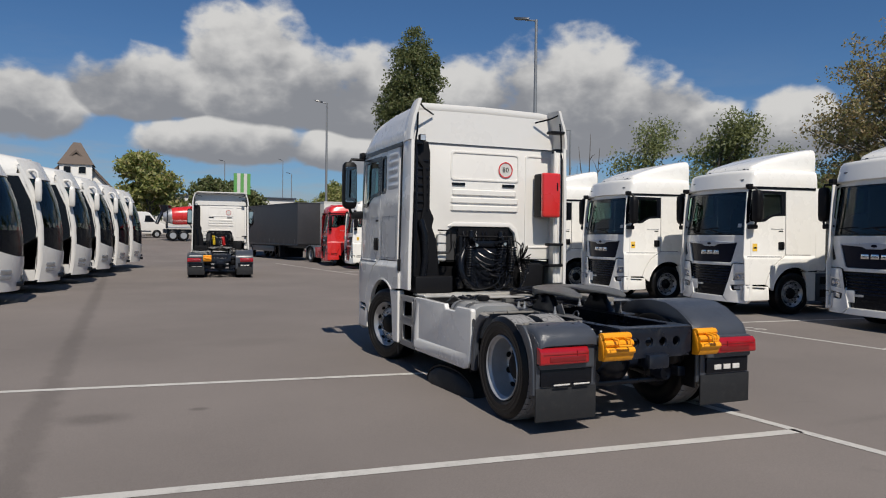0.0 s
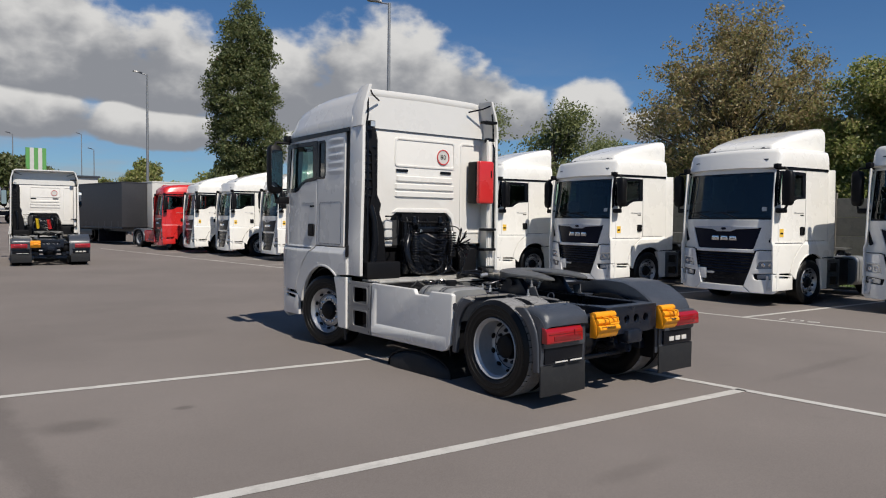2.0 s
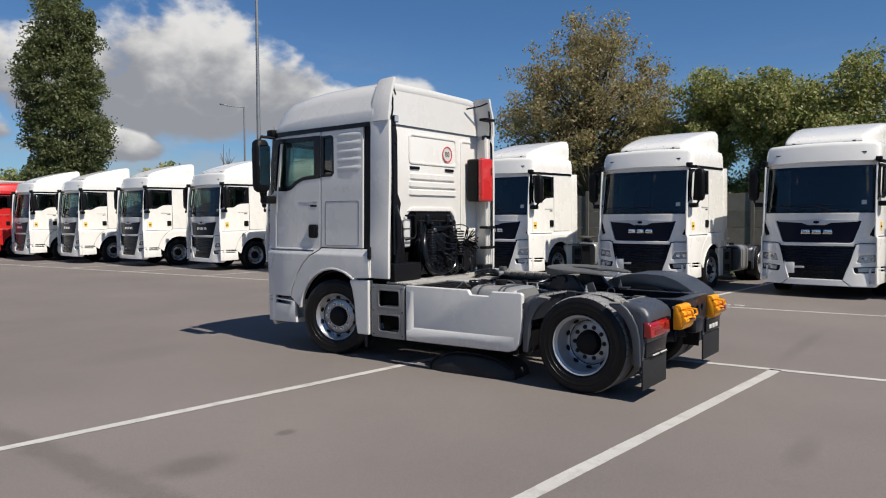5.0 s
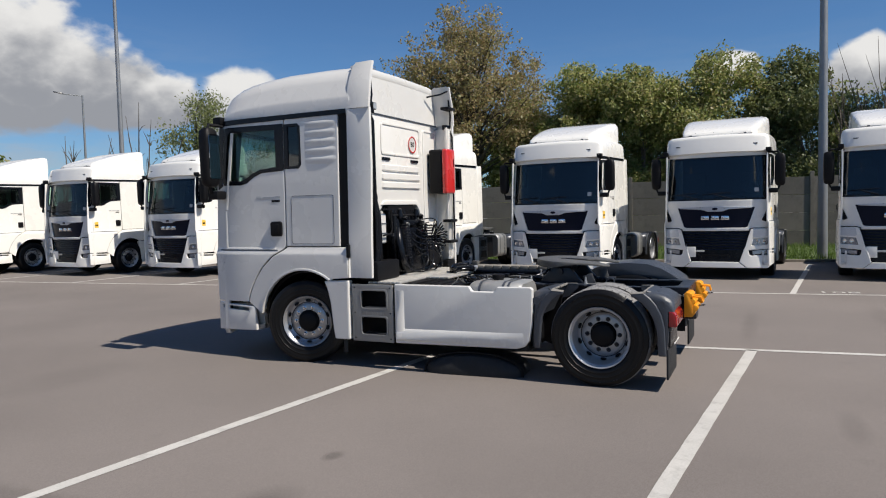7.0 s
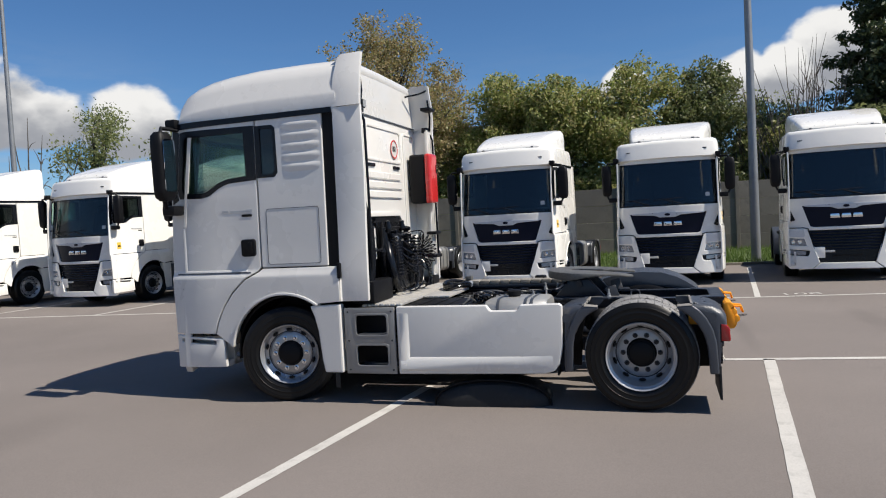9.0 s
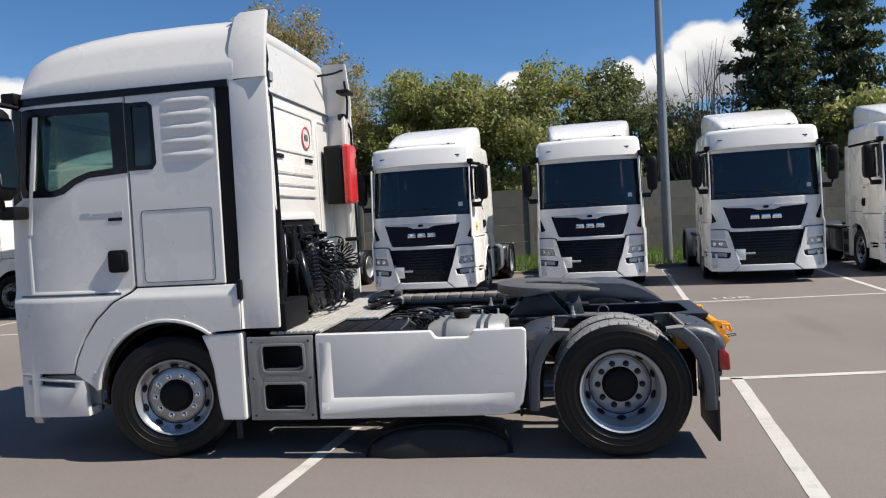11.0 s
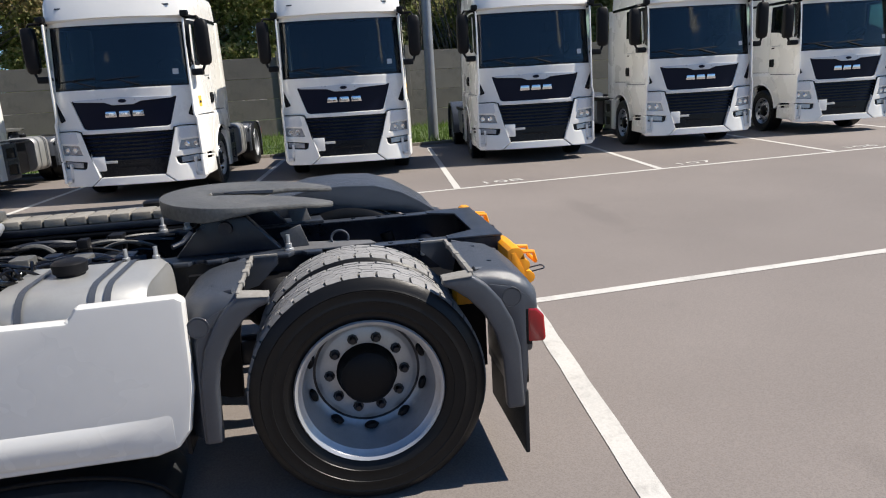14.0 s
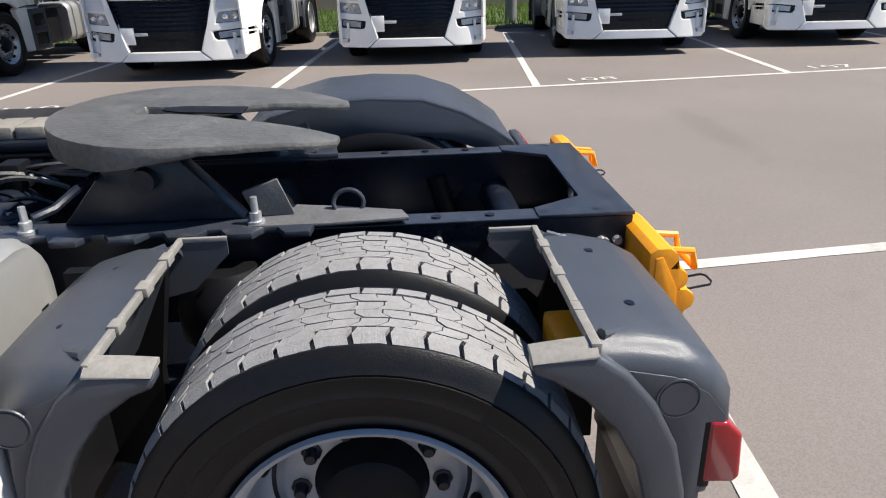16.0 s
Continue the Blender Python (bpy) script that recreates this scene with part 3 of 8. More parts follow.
def tread_mesh(x0, x1, r=0.490, h=0.019):
    """Blocks of the tread: square shoulder blocks, and narrow ribs cut by slanting sipes between them."""
    verts, faces = [], []
    rs = random.Random(4)
    wid = x1 - x0
    edges = [0.0, 0.215, 0.36, 0.5, 0.64, 0.785, 1.0]
    for row in range(6):
        edge = row in (0, 5)
        count = 44 if edge else 58
        gap = 0.0045 if edge or row in (1, 4) else 0.0028
        a0, a1 = x0 + edges[row] * wid + gap / 2, x0 + edges[row + 1] * wid - gap / 2
        step = 2 * np.pi / count
        for k in range(count):
            t0 = (k + (0.0, 0.3, 0.8, 0.2, 0.65, 0.1)[row] + rs.uniform(0, 0.03)) * step
            t1 = t0 + (0.86 if edge else 0.945) * step
            skew = (0.06, 0.42, -0.30, 0.34, -0.42, -0.06)[row] * step
            bulge = (0.10 if edge else 0.16) * step * (1 if row % 2 else -1)
            n = len(verts)
            top = r + h - rs.uniform(0, 0.0025) - (0.0 if edge else 0.001)
            for rr in (r - 0.03, top):
                for xx, sk in ((a0, 0.0), ((a0 + a1) / 2, skew / 2 + bulge), (a1, skew)):
                    lower = 0.011 if (row == 0 and xx == a0) or (row == 5 and xx == a1) else 0.0
                    for tt in (t0, t1):
                        verts.append((xx, (rr - lower) * np.cos(tt + sk), (rr - lower) * np.sin(tt + sk)))
            m = n + 6
            faces += [(m, m + 1, m + 3, m + 2), (m + 2, m + 3, m + 5, m + 4), (n, m, m + 2, n + 2), (n + 2, m + 2, m + 4, n + 4), (n + 1, n + 3, m + 3, m + 1), (n + 3, n + 5, m + 5, m + 3), (n, n + 1, m + 1, m), (n + 4, m + 4, m + 5, n + 5)]
    me = bpy.data.meshes.new("tread")
    me.from_pydata(verts, [], faces)
    return me


def wheel(parent, x_out, x_in, y, z, sg, style, tread=False):
    """One wheel with tyre, rim, nuts and hub; x values are given for the left-hand side."""
    w = part("wheel", box(-0.01, 0.01, -0.01, 0.01, -0.01, 0.01), M_CHASSIS, parent)
    w.data = lathe_mesh_hub(style, x_out)
    w.data.materials.append(M_BLACK)
    w.location = (0, y, z)
    if sg > 0:
        w.scale = (-1, 1, 1)
    part("tyre", tyre_mesh(x_out, x_in, 0.497 if tread else 0.507), M_RUBBER, w)
    if tread:
        part("tread", tread_mesh(x_out + 0.026, x_in - 0.026), M_TREAD, w, "worn pale block tread")
    if style == "inner":
        part("rim", lathe([(x_out + 0.02, 0.31), (x_out + 0.03, 0.28), (x_in - 0.03, 0.28), (x_in - 0.02, 0.31)], 40), M_CHASSIS, w)
        part("brake_drum", lathe([(x_in - 0.10, 0.0), (x_in - 0.10, 0.20), (x_in + 0.03, 0.205), (x_in + 0.04, 0.17), (x_in + 0.04, 0.0)], 32), M_CHASSIS, w)
        return w
    d = x_out + (0.235 if style == "drive" else 0.075)
    holes = 10
    rim = lathe([(x_out + 0.012, 0.300), (x_out + 0.004, 0.312), (x_out + 0.014, 0.318), (x_out + 0.03, 0.308), (x_out + 0.05, 0.283), (d - 0.02 if style == "drive" else d - 0.01, 0.272), (d, 0.262), (d + 0.015, 0.235), (d + 0.005, 0.215), (d, 0.205), (d, 0.135)], 56, closed=False)
    bmesh.ops.delete(rim, geom=[f for f in rim.faces if len(f.verts) > 4], context="FACES")
    part("rim", rim, M_RIM if style == "drive" else M_RIMDARK, w, "dusty silver steel rim")
    back = lathe([(d + 0.012, 0.262), (d + 0.03, 0.262), (d + 0.03, 0.05), (d + 0.012, 0.05)], 40)
    part("brake_drum", back, M_CHASSIS, w)
    for k in range(holes):
        a = 2 * np.pi * (k + 0.5) / holes
        c, s = np.cos(a), np.sin(a)
        vent = lathe([(-1.0, 0.0), (-0.7, 0.7), (0.0, 1.0), (0.7, 0.7), (1.0, 0.0)], 12)
        place = Matrix.Translation((d - 0.010, 0.256 * c, 0.256 * s)) @ Matrix.Rotation(a, 4, "X") @ Matrix.Diagonal((0.028, 0.017, 0.034, 1))
        part("vent_hole", turned(vent, place), M_BLACK, w)
    for k in range(10):
        a = 2 * np.pi * k / 10
        nut = lathe([(d - 0.034, 0.0), (d - 0.034, 0.012), (d - 0.030, 0.016), (d - 0.006, 0.018), (d - 0.004, 0.025), (d, 0.025)], 8, at=(0, 0.168 * np.cos(a), 0.168 * np.sin(a)))
        part("wheel_nut", nut, M_CHASSIS if style == "drive" else M_CHROME, w)
    return w


def lathe_mesh_hub(style, x_out):
    d = x_out + (0.235 if style == "drive" else 0.075)
    if style == "inner":
        return mesh_of(lathe([(x_out + 0.05, 0.02), (x_out + 0.05, 0.12), (x_out + 0.2, 0.12)], 24))
    reach = 0.095 if style == "drive" else 0.06
    return mesh_of(lathe([(d - reach, 0.0), (d - reach, 0.055), (d - reach + 0.004, 0.065), (d - reach + 0.004, 0.095), (d - reach + 0.02, 0.118), (d - 0.01, 0.128), (d, 0.137), (d + 0.03, 0.137)], 40))


FLARE = (1.43, 1.41, 1.395, 1.38, 1.365, 1.35, 1.335, 1.32)


def tractor(m, label, variant="row", paint=None, group=""):
    """A two-axle tractor unit. Variant: near (the one the camera goes round), far (the same type, seen from behind) or row."""
    paint = paint or M_WHITE
    near, row = variant == "near", variant == "row"
    t = thing("tractor_unit", m, label, "truck", group)
    black = M_BLACK
    # cab sides
    for sg in (-1, 1):
        door = side_part("door", [(4.93, 2.98), (3.86, 3.0), (3.86, 1.44), (3.90, 1.40), (4.06, 1.32), (4.22, 1.18), (4.34, 1.02), (4.42, 0.86), (4.46, 0.73), (5.0, 0.73), (5.02, 1.4), (4.99, 2.2)],
                         [[(4.83, 2.25), (4.86, 2.30), (4.79, 2.90), (4.74, 2.93), (3.91, 2.92), (3.885, 2.89), (3.885, 2.40), (3.91, 2.385), (4.22, 2.375), (4.34, 2.33), (4.46, 2.255), (4.55, 2.235)]], sg, paint, t, zcuts=FLARE)
        side_part("window_seal", [(4.855, 2.22), (4.885, 2.29), (4.81, 2.945), (4.75, 2.955), (3.864, 2.945), (3.864, 2.37), (4.21, 2.35), (4.33, 2.305), (4.45, 2.23), (4.55, 2.21)],
                  [[(4.80, 2.28), (4.82, 2.32), (4.755, 2.86), (4.72, 2.885), (3.995, 2.88), (3.985, 2.42), (4.22, 2.40), (4.35, 2.355), (4.48, 2.28), (4.55, 2.265)]], sg, M_GLOSS_BLACK, door, depth=0.03, out=0.004, bevel=0.003)
        g = side_part("window_pane", [(4.83, 2.27), (4.78, 2.87), (3.98, 2.89), (3.98, 2.41), (4.25, 2.39), (4.48, 2.27)], [], sg, M_SIDEGLASS, door, depth=0.006, out=-0.012, bevel=0)
        sill = box(-W - 0.005, -W + 0.02, 4.02, 4.92, 1.397, 1.42, 0.004)
        cuts(sill, "y", (4.4, 4.5, 4.6, 4.7, 4.8))
        warp(sill, side_form)
        sl_ob = part("door_sill", mirror_x(sill) if sg > 0 else sill, paint, door)
        gapb = box(-W - 0.004, -W + 0.02, 3.98, 4.94, 1.380, 1.395)
        cuts(gapb, "y", (4.4, 4.5, 4.6, 4.7, 4.8))
        warp(gapb, side_form)
        part("door_gap", mirror_x(gapb) if sg > 0 else gapb, M_GREY, sl_ob)
        hb = plate(rounded(3.905, 4.075, 1.56, 1.745, 0.03), [], "x", -W - 0.022, -W + 0.02, 0.012)
        box(-W - 0.036, -W - 0.012, 3.935, 3.985, 1.60, 1.715, 0.01, bm=hb)
        part("door_handle", mirror_x(hb) if sg > 0 else hb, black, door)
        lt = box(-W - 0.0035, -W + 0.01, 4.02, 4.20, 2.035, 2.055)
        box(-W - 0.0035, -W + 0.01, 3.93, 4.01, 2.037, 2.062, bm=lt)
        box(-W - 0.0035, -W + 0.01, 4.22, 4.30, 2.037, 2.062, bm=lt)
        part("lettering", mirror_x(warp(lt, side_form)) if sg > 0 else warp(lt, side_form), M_STEEL, door)
        lt = box(-W - 0.0035, -W + 0.01, 3.935, 4.06, 1.985, 2.012)
        part("name_plate", mirror_x(warp(lt, side_form)) if sg > 0 else warp(lt, side_form), black, door)
        # sleeper side panel with its ribs and locker
        panel = side_part("side_panel", [(3.845, 3.0), (3.07, 3.0), (3.07, 1.435), (3.845, 1.435)], [] if row else [[(3.845 - 0.02, 2.92), (3.66, 2.92), (3.625, 2.89), (3.615, 2.44), (3.65, 2.40), (3.845 - 0.02, 2.40)]], sg, paint, t)
        if not row:
            side_part("window_seal", [(3.856, 2.935), (3.65, 2.935), (3.61, 2.90), (3.60, 2.43), (3.64, 2.385), (3.856, 2.385)], [[(3.80, 2.90), (3.67, 2.90), (3.645, 2.88), (3.635, 2.45), (3.66, 2.42), (3.80, 2.42)]], sg, M_GLOSS_BLACK, panel, depth=0.03, out=0.004, bevel=0.003)
            side_part("window_pane", [(3.81, 2.91), (3.64, 2.90), (3.63, 2.41), (3.81, 2.41)], [], sg, M_TINTED, panel, depth=0.006, out=-0.012, bevel=0)
        for k in range(0 if row else 5):
            z = 2.47 + 0.108 * k
            rb = bmesh.new()
            rings = []
            for yy, s in ((3.56, 0.02), (3.50, 0.55), (3.42, 1.0), (3.22, 1.0), (3.13, 0.55), (3.09, 0.02)):
                rings.append([(-W + 0.002 - 0.015 * s * b, yy, z + dz) for dz, b in ((-0.054, 0.0), (-0.036, 0.22), (-0.015, 0.62), (0.005, 0.94), (0.02, 1.0), (0.036, 0.62), (0.054, 0.0))] + [(-W + 0.014, yy, z + 0.054), (-W + 0.014, yy, z - 0.054)])
            rb = loft(rings, True)
            warp(rb, side_form)
            part("air_rib", mirror_x(rb) if sg > 0 else rb, paint, panel, smooth=60)
        if variant != "row":
            seam = plate(rounded(3.145, 3.765, 1.465, 2.055, 0.03), [rounded(3.150, 3.760, 1.470, 2.050, 0.026)], "x", -W - 0.0025, -W + 0.01)
            warp(seam, side_form)
            part("locker_seam", mirror_x(seam) if sg > 0 else seam, M_GREY, panel)
        # gap between cab and side fairing, fairing
        side_part("gap_strip", [(3.075, 3.045), (2.935, 3.045), (2.935, 1.41), (3.075, 1.41)], [], sg, paint if row else black, t, out=-0.006 if row else -0.03, bevel=0)
        side_part("roof_seal", [(4.90, 3.045), (2.95, 3.055), (2.95, 3.0), (4.93, 2.98)], [], sg, M_GLOSS_BLACK, t, out=0.010, bevel=0)
        side_part("pillar_cover", [(4.965, 2.16), (4.87, 2.21), (4.89, 2.29), (4.815, 2.95), (4.91, 2.975), (4.955, 2.6)], [], sg, M_GLOSS_BLACK, t, depth=0.02, out=0.004, bevel=0.003)
        top = 3.05 if row else 3.54
        fair_out = [(2.945, 3.045), (2.945, 1.06), (2.64, 1.06), (2.635, 1.6), (2.62, 2.4), (2.63, 3.06)]
        fb = plate(fair_out, [], "x", -W, -W + 0.05, 0.014)
        cuts(fb, "z", (1.4, 1.8, 2.2, 2.6))
        warp(fb, side_form)
        fairing = part("side_fairing", mirror_x(fb) if sg > 0 else fb, paint, t, smooth=20)
        if not row:
            rings = []
            for z, yf, yb, xo in ((3.052, 2.94, 2.63, -1.197), (3.2, 2.94, 2.625, -1.185), (3.36, 2.93, 2.625, -1.155), (3.48, 2.915, 2.63, -1.115), (3.56, 2.90, 2.628, -1.09), (3.60, 2.86, 2.63, -1.078)):
                rings.append([(xo, yf, z), (xo - 0.022, yb + 0.01, z), (xo - 0.016, yb, z), (xo + 0.022, yb, z), (xo + 0.045, yb + 0.05, z), (xo + 0.06, yf, z)])
            ub = loft(rings)
            part("roof_fairing", mirror_x(ub) if sg > 0 else ub, paint, t)
        # front fender, rear fender, step
        arch = [(3.6 + 0.655 * np.cos(radians(a)), 0.5 + 0.655 * np.sin(radians(a))) for a in np.linspace(128, 8, 16)]
        fend = [(4.445, 0.73), (4.405, 0.86), (4.325, 1.02), (4.205, 1.175), (4.05, 1.31), (3.89, 1.388), (3.84, 1.425), (2.95, 1.425), (2.95, 1.06), (3.2, 1.045)] + arch
        fn = side_part("fender", fend, [], sg, paint, t, depth=0.06, bevel=0.018, zcuts=FLARE)
        rf = [(3.30, 1.02), (2.955, 1.035), (2.955, 0.325), (3.16, 0.325), (3.185, 0.45), (3.20, 0.60), (3.215, 0.75), (3.25, 0.90)]
        side_part("fender_rear", rf, [], sg, paint, t, depth=0.10, out=-0.004, bevel=0.02)
        lip = plate([(3.6 + 0.668 * np.cos(radians(a)), 0.5 + 0.668 * np.sin(radians(a))) for a in np.linspace(8, 126, 18)] + [(3.6 + 0.64 * np.cos(radians(a)), 0.5 + 0.64 * np.sin(radians(a))) for a in np.linspace(126, 8, 18)], [], "x", -W - 0.012, -W + 0.05, 0.008)
        warp(lip, side_form)
        part("arch_lip", mirror_x(lip) if sg > 0 else lip, paint, fn)
        if near:
            for a in (20, 48, 76, 104, 124):
                y, z = 3.6 + 0.70 * np.cos(radians(a)), 0.5 + 0.70 * np.sin(radians(a))
                part("fender_screw", lathe([(-W - 0.036, 0.0), (-W - 0.035, 0.006), (-W - 0.028, 0.008)], 8, at=(0, y, z)) if sg < 0 else mirror_x(lathe([(-W - 0.036, 0.0), (-W - 0.035, 0.006), (-W - 0.028, 0.008)], 8, at=(0, y, z))), M_BRIGHT, fn)
            hk = box(-W - 0.036, -W + 0.02, 2.925, 2.965, 1.30, 1.46, 0.010)
            part("fender_catch", mirror_x(hk) if sg > 0 else hk, black, fn)
            sp = box(-W + 0.02, -W + 0.035, 3.02, 3.07, 0.16, 0.36, 0.004)
            part("mud_strip", mirror_x(sp) if sg > 0 else sp, M_FLAP, fn, "worn rubber strip hanging behind the front wheel")
            tr = plate([(4.92, 1.95), (4.74, 2.22), (4.66, 2.97), (4.90, 2.99)], [], "x", -W + 0.045, -W + 0.065)
            warp(tr, side_form)
            part("pillar_trim", mirror_x(tr) if sg > 0 else tr, M_INTERIOR, door)
        st = plate([(5.0, 0.72), (4.86, 0.70), (4.36, 0.68), (4.34, 0.37), (5.0, 0.35)], [[(4.93, 0.675), (4.46, 0.655), (4.46, 0.615), (4.93, 0.635)]], "x", -W, -W + 0.05, 0.014)
        cuts(st, "y", (4.6, 4.7, 4.8, 4.9))
        warp(st, side_form)
        step = part("entry_step", mirror_x(st) if sg > 0 else st, paint, t, smooth=20)
        sb = box(-W + 0.05, -W + 0.30, 4.36, 4.98, 0.36, 0.43, 0.01)
        box(-W + 0.16, -W + 0.20, 4.36, 4.98, 0.36, 0.68, bm=sb)
        part("tread_plate", mirror_x(sb) if sg > 0 else sb, M_WHITE, step)
        # mirrors
        mb = bmesh.new()
        rings = []
        for z, g in ((2.20, 0.55), (2.24, 0.9), (2.32, 1.0), (2.80, 1.0), (2.90, 0.92), (2.94, 0.6)):
            cx, cy = -1.40, 4.87
            rings.append([(cx + 0.115 * g * np.sign(np.cos(a)) * abs(np.cos(a)) ** 0.5, cy + 0.085 * g * np.sign(np.sin(a)) * abs(np.sin(a)) ** 0.6 + 0.02 * (z - 2.5), z) for a in np.linspace(0, 2 * np.pi, 20, endpoint=False)])
        mb = loft(rings)
        mir = part("mirror", mirror_x(mb) if sg > 0 else mb, black, t)
        gb = plate(rounded(-1.49, -1.31, 2.30, 2.86, 0.03), [], "y", 4.778, 4.783)
        part("mirror_glass", mirror_x(gb) if sg > 0 else gb, M_MIRROR, mir)
        ar = tube([(-1.40, 4.88, 2.93), (-1.36, 4.90, 2.99), (-1.18, 4.86, 2.985), (-1.10, 4.80, 2.97)], 0.022)
        part("mirror_arm", mirror_x(ar) if sg > 0 else ar, black, mir)
        ar = tube([(-1.40, 4.88, 2.22), (-1.36, 4.90, 2.13), (-1.20, 4.90, 2.10), (-1.12, 4.88, 2.10)], 0.026)
        box(-1.36, -1.17, 4.80, 4.96, 2.04, 2.15, 0.03, bm=ar)
        part("mirror_arm", mirror_x(ar) if sg > 0 else ar, black, mir)
        # wide-angle unit on the roof edge
        wb = box(-1.22, -1.10, 4.83, 4.96, 3.0, 3.10, 0.02)
        part("door_mirror", mirror_x(wb) if sg > 0 else wb, black, t)
    if row:
        stk = box(-W - 0.004, -W + 0.01, 4.68, 4.80, 1.52, 1.70)
        st_ob = part("sticker", warp(stk, side_form), M_STICKER, t, "yellow warning sticker")
        part("print", warp(box(-W - 0.006, -W + 0.01, 4.70, 4.78, 1.58, 1.62), side_form), M_BLACK, st_ob)
        part("screen_tag", warp(box(-0.95, -0.86, 5.038, 5.045, 2.08, 2.17), front_form), M_PLATE, t)
    # back wall with engine opening and ribs
    bw = plate([(-1.14, 3.06), (1.14, 3.06), (1.14, 1.46), (0.56, 1.46), (0.52, 1.60), (0.49, 1.82), (0.41, 1.92), (-0.47, 1.92), (-0.56, 1.86), (-0.66, 1.62), (-0.66, 1.40), (-1.14, 1.40)], [], "y", 2.88, 2.93, 0.02)
    back = part("back_wall", bw, M_CREAM if paint is M_WHITE else paint, t, smooth=20)
    for z, x0, x1 in ((2.395, -0.50, 0.52), (2.285, -0.52, 0.55), (2.175, -0.52, 0.55)):
        rb = loft([[(x, 2.884, z + a) if d == 0 else (x, 2.884 - 0.028 * s, z + a) for a, d in ((-0.045, 0), (-0.030, 1), (0.030, 1), (0.045, 0))] for x, s in ((x0, 0.0), (x0 + 0.03, 1), (x1 - 0.03, 1), (x1, 0.0))])
        part("rib", rb, M_CREAM if paint is M_WHITE else paint, back)
    pb = plate(rounded(-0.52, 0.56, 2.56, 2.97, 0.05), [rounded(-0.49, 0.53, 2.59, 2.94, 0.04)], "y", 2.868, 2.885, 0.006)
    part("panel_bead", pb, M_CREAM if paint is M_WHITE else paint, back)
    pb = plate(rounded(0.66, 1.08, 1.62, 2.97, 0.05), [rounded(0.69, 1.05, 1.65, 2.94, 0.04)], "y", 2.868, 2.885, 0.006)
    part("panel_bead", pb, M_CREAM if paint is M_WHITE else paint, back)
    pb = plate([(-0.56, 1.92), (-0.47, 1.98), (0.42, 1.98), (0.53, 1.90), (0.62, 1.50), (0.58, 1.46), (0.49, 1.84), (0.40, 1.92), (-0.46, 1.92)], [], "y", 2.862, 2.885, 0.008)
    part("opening_rim", pb, M_CREAM if paint is M_WHITE else paint, back)
    for x in (-0.40, 0.385):
        part("vent_slot", box(x - 0.10, x + 0.10, 2.862, 2.89, 2.488, 2.528, 0.008), M_GLOSS_BLACK, back)
    sgn = lathe([(0.0, 0.0), (0.0, 0.112), (0.004, 0.112)], 40, axis="y", at=(0.335, 2.872, 2.735))
    disc = part("speed_sign", sgn, M_PLATE, back, "white round speed limit sticker with a red ring")
    part("ring", lathe([(0.0, 0.098), (0.0, 0.114), (0.004, 0.114), (0.004, 0.098)], 40, axis="y", at=(0.335, 2.866, 2.735), closed=True), M_RED, disc)
    if near:
        for ch, x in (("8", 0.308), ("0", 0.362)):
            part("digit", writing(ch, 0.10, 0.001, Matrix.Translation((x, 2.869, 2.735)) @ Matrix.Rotation(radians(90), 4, "X")), black, disc)
    rim_top = 3.40 if row else 3.52
    part("roof_seam", box(-1.10, 1.10, 2.868, 2.89, 3.045, 3.062), M_GREY, back)
    # roof
    secs = []
    if row:
        prof = ((2.90, 3.48, 1.0), (3.2, 3.487, 1.0), (3.8, 3.485, 1.0), (4.4, 3.478, 0.997), (4.72, 3.462, 0.99), (4.83, 3.440, 0.985), (4.872, 3.405, 0.98), (4.89, 3.36, 0.978), (4.975, 3.03, 0.967))
    else:
        prof = ((2.90, 3.585, 1.0), (3.3, 3.59, 1.0), (3.9, 3.58, 1.0), (4.3, 3.55, 0.995), (4.55, 3.515, 0.99), (4.74, 3.465, 0.982), (4.88, 3.40, 0.973), (4.97, 3.28, 0.967), (5.0, 3.05, 0.962))
    for y, h, k in prof:
        if row:
            half = [(1.192, 3.0), (1.195, 3.03 + 0.02 * (h - 3.0)), (1.188, 3.0 + 0.42 * (h - 3.0)), (1.175, 3.0 + 0.74 * (h - 3.0)), (1.145, 3.0 + 0.90 * (h - 3.0)), (1.075, 3.0 + 0.98 * (h - 3.0)), (0.80, h), (0.3, h + 0.012)]
        else:
            half = [(1.192, 3.0), (1.197, 3.0 + 0.08 * (h - 3.0)), (1.196, 3.0 + 0.30 * (h - 3.0)), (1.186, 3.0 + 0.36 * (h - 3.0)), (1.160, 3.0 + 0.47 * (h - 3.0)), (1.125, 3.0 + 0.66 * (h - 3.0)), (1.08, 3.0 + 0.84 * (h - 3.0)), (0.99, 3.0 + 0.955 * (h - 3.0)), (0.78, h), (0.3, h + 0.012)]
        curve = lambda x: y - (0.16 * (abs(x) / 1.2) ** 3 if y > 4.4 else 0.16 * (abs(x) / 1.2) ** 3 * max(0, (y - 3.6) / 0.8))
        secs.append([(k * x, curve(x), z) for x, z in half] + [(-k * x, curve(x), z) for x, z in reversed(half)])
    roof = part("roof", loft(secs), paint, t, smooth=50 if row else 32)
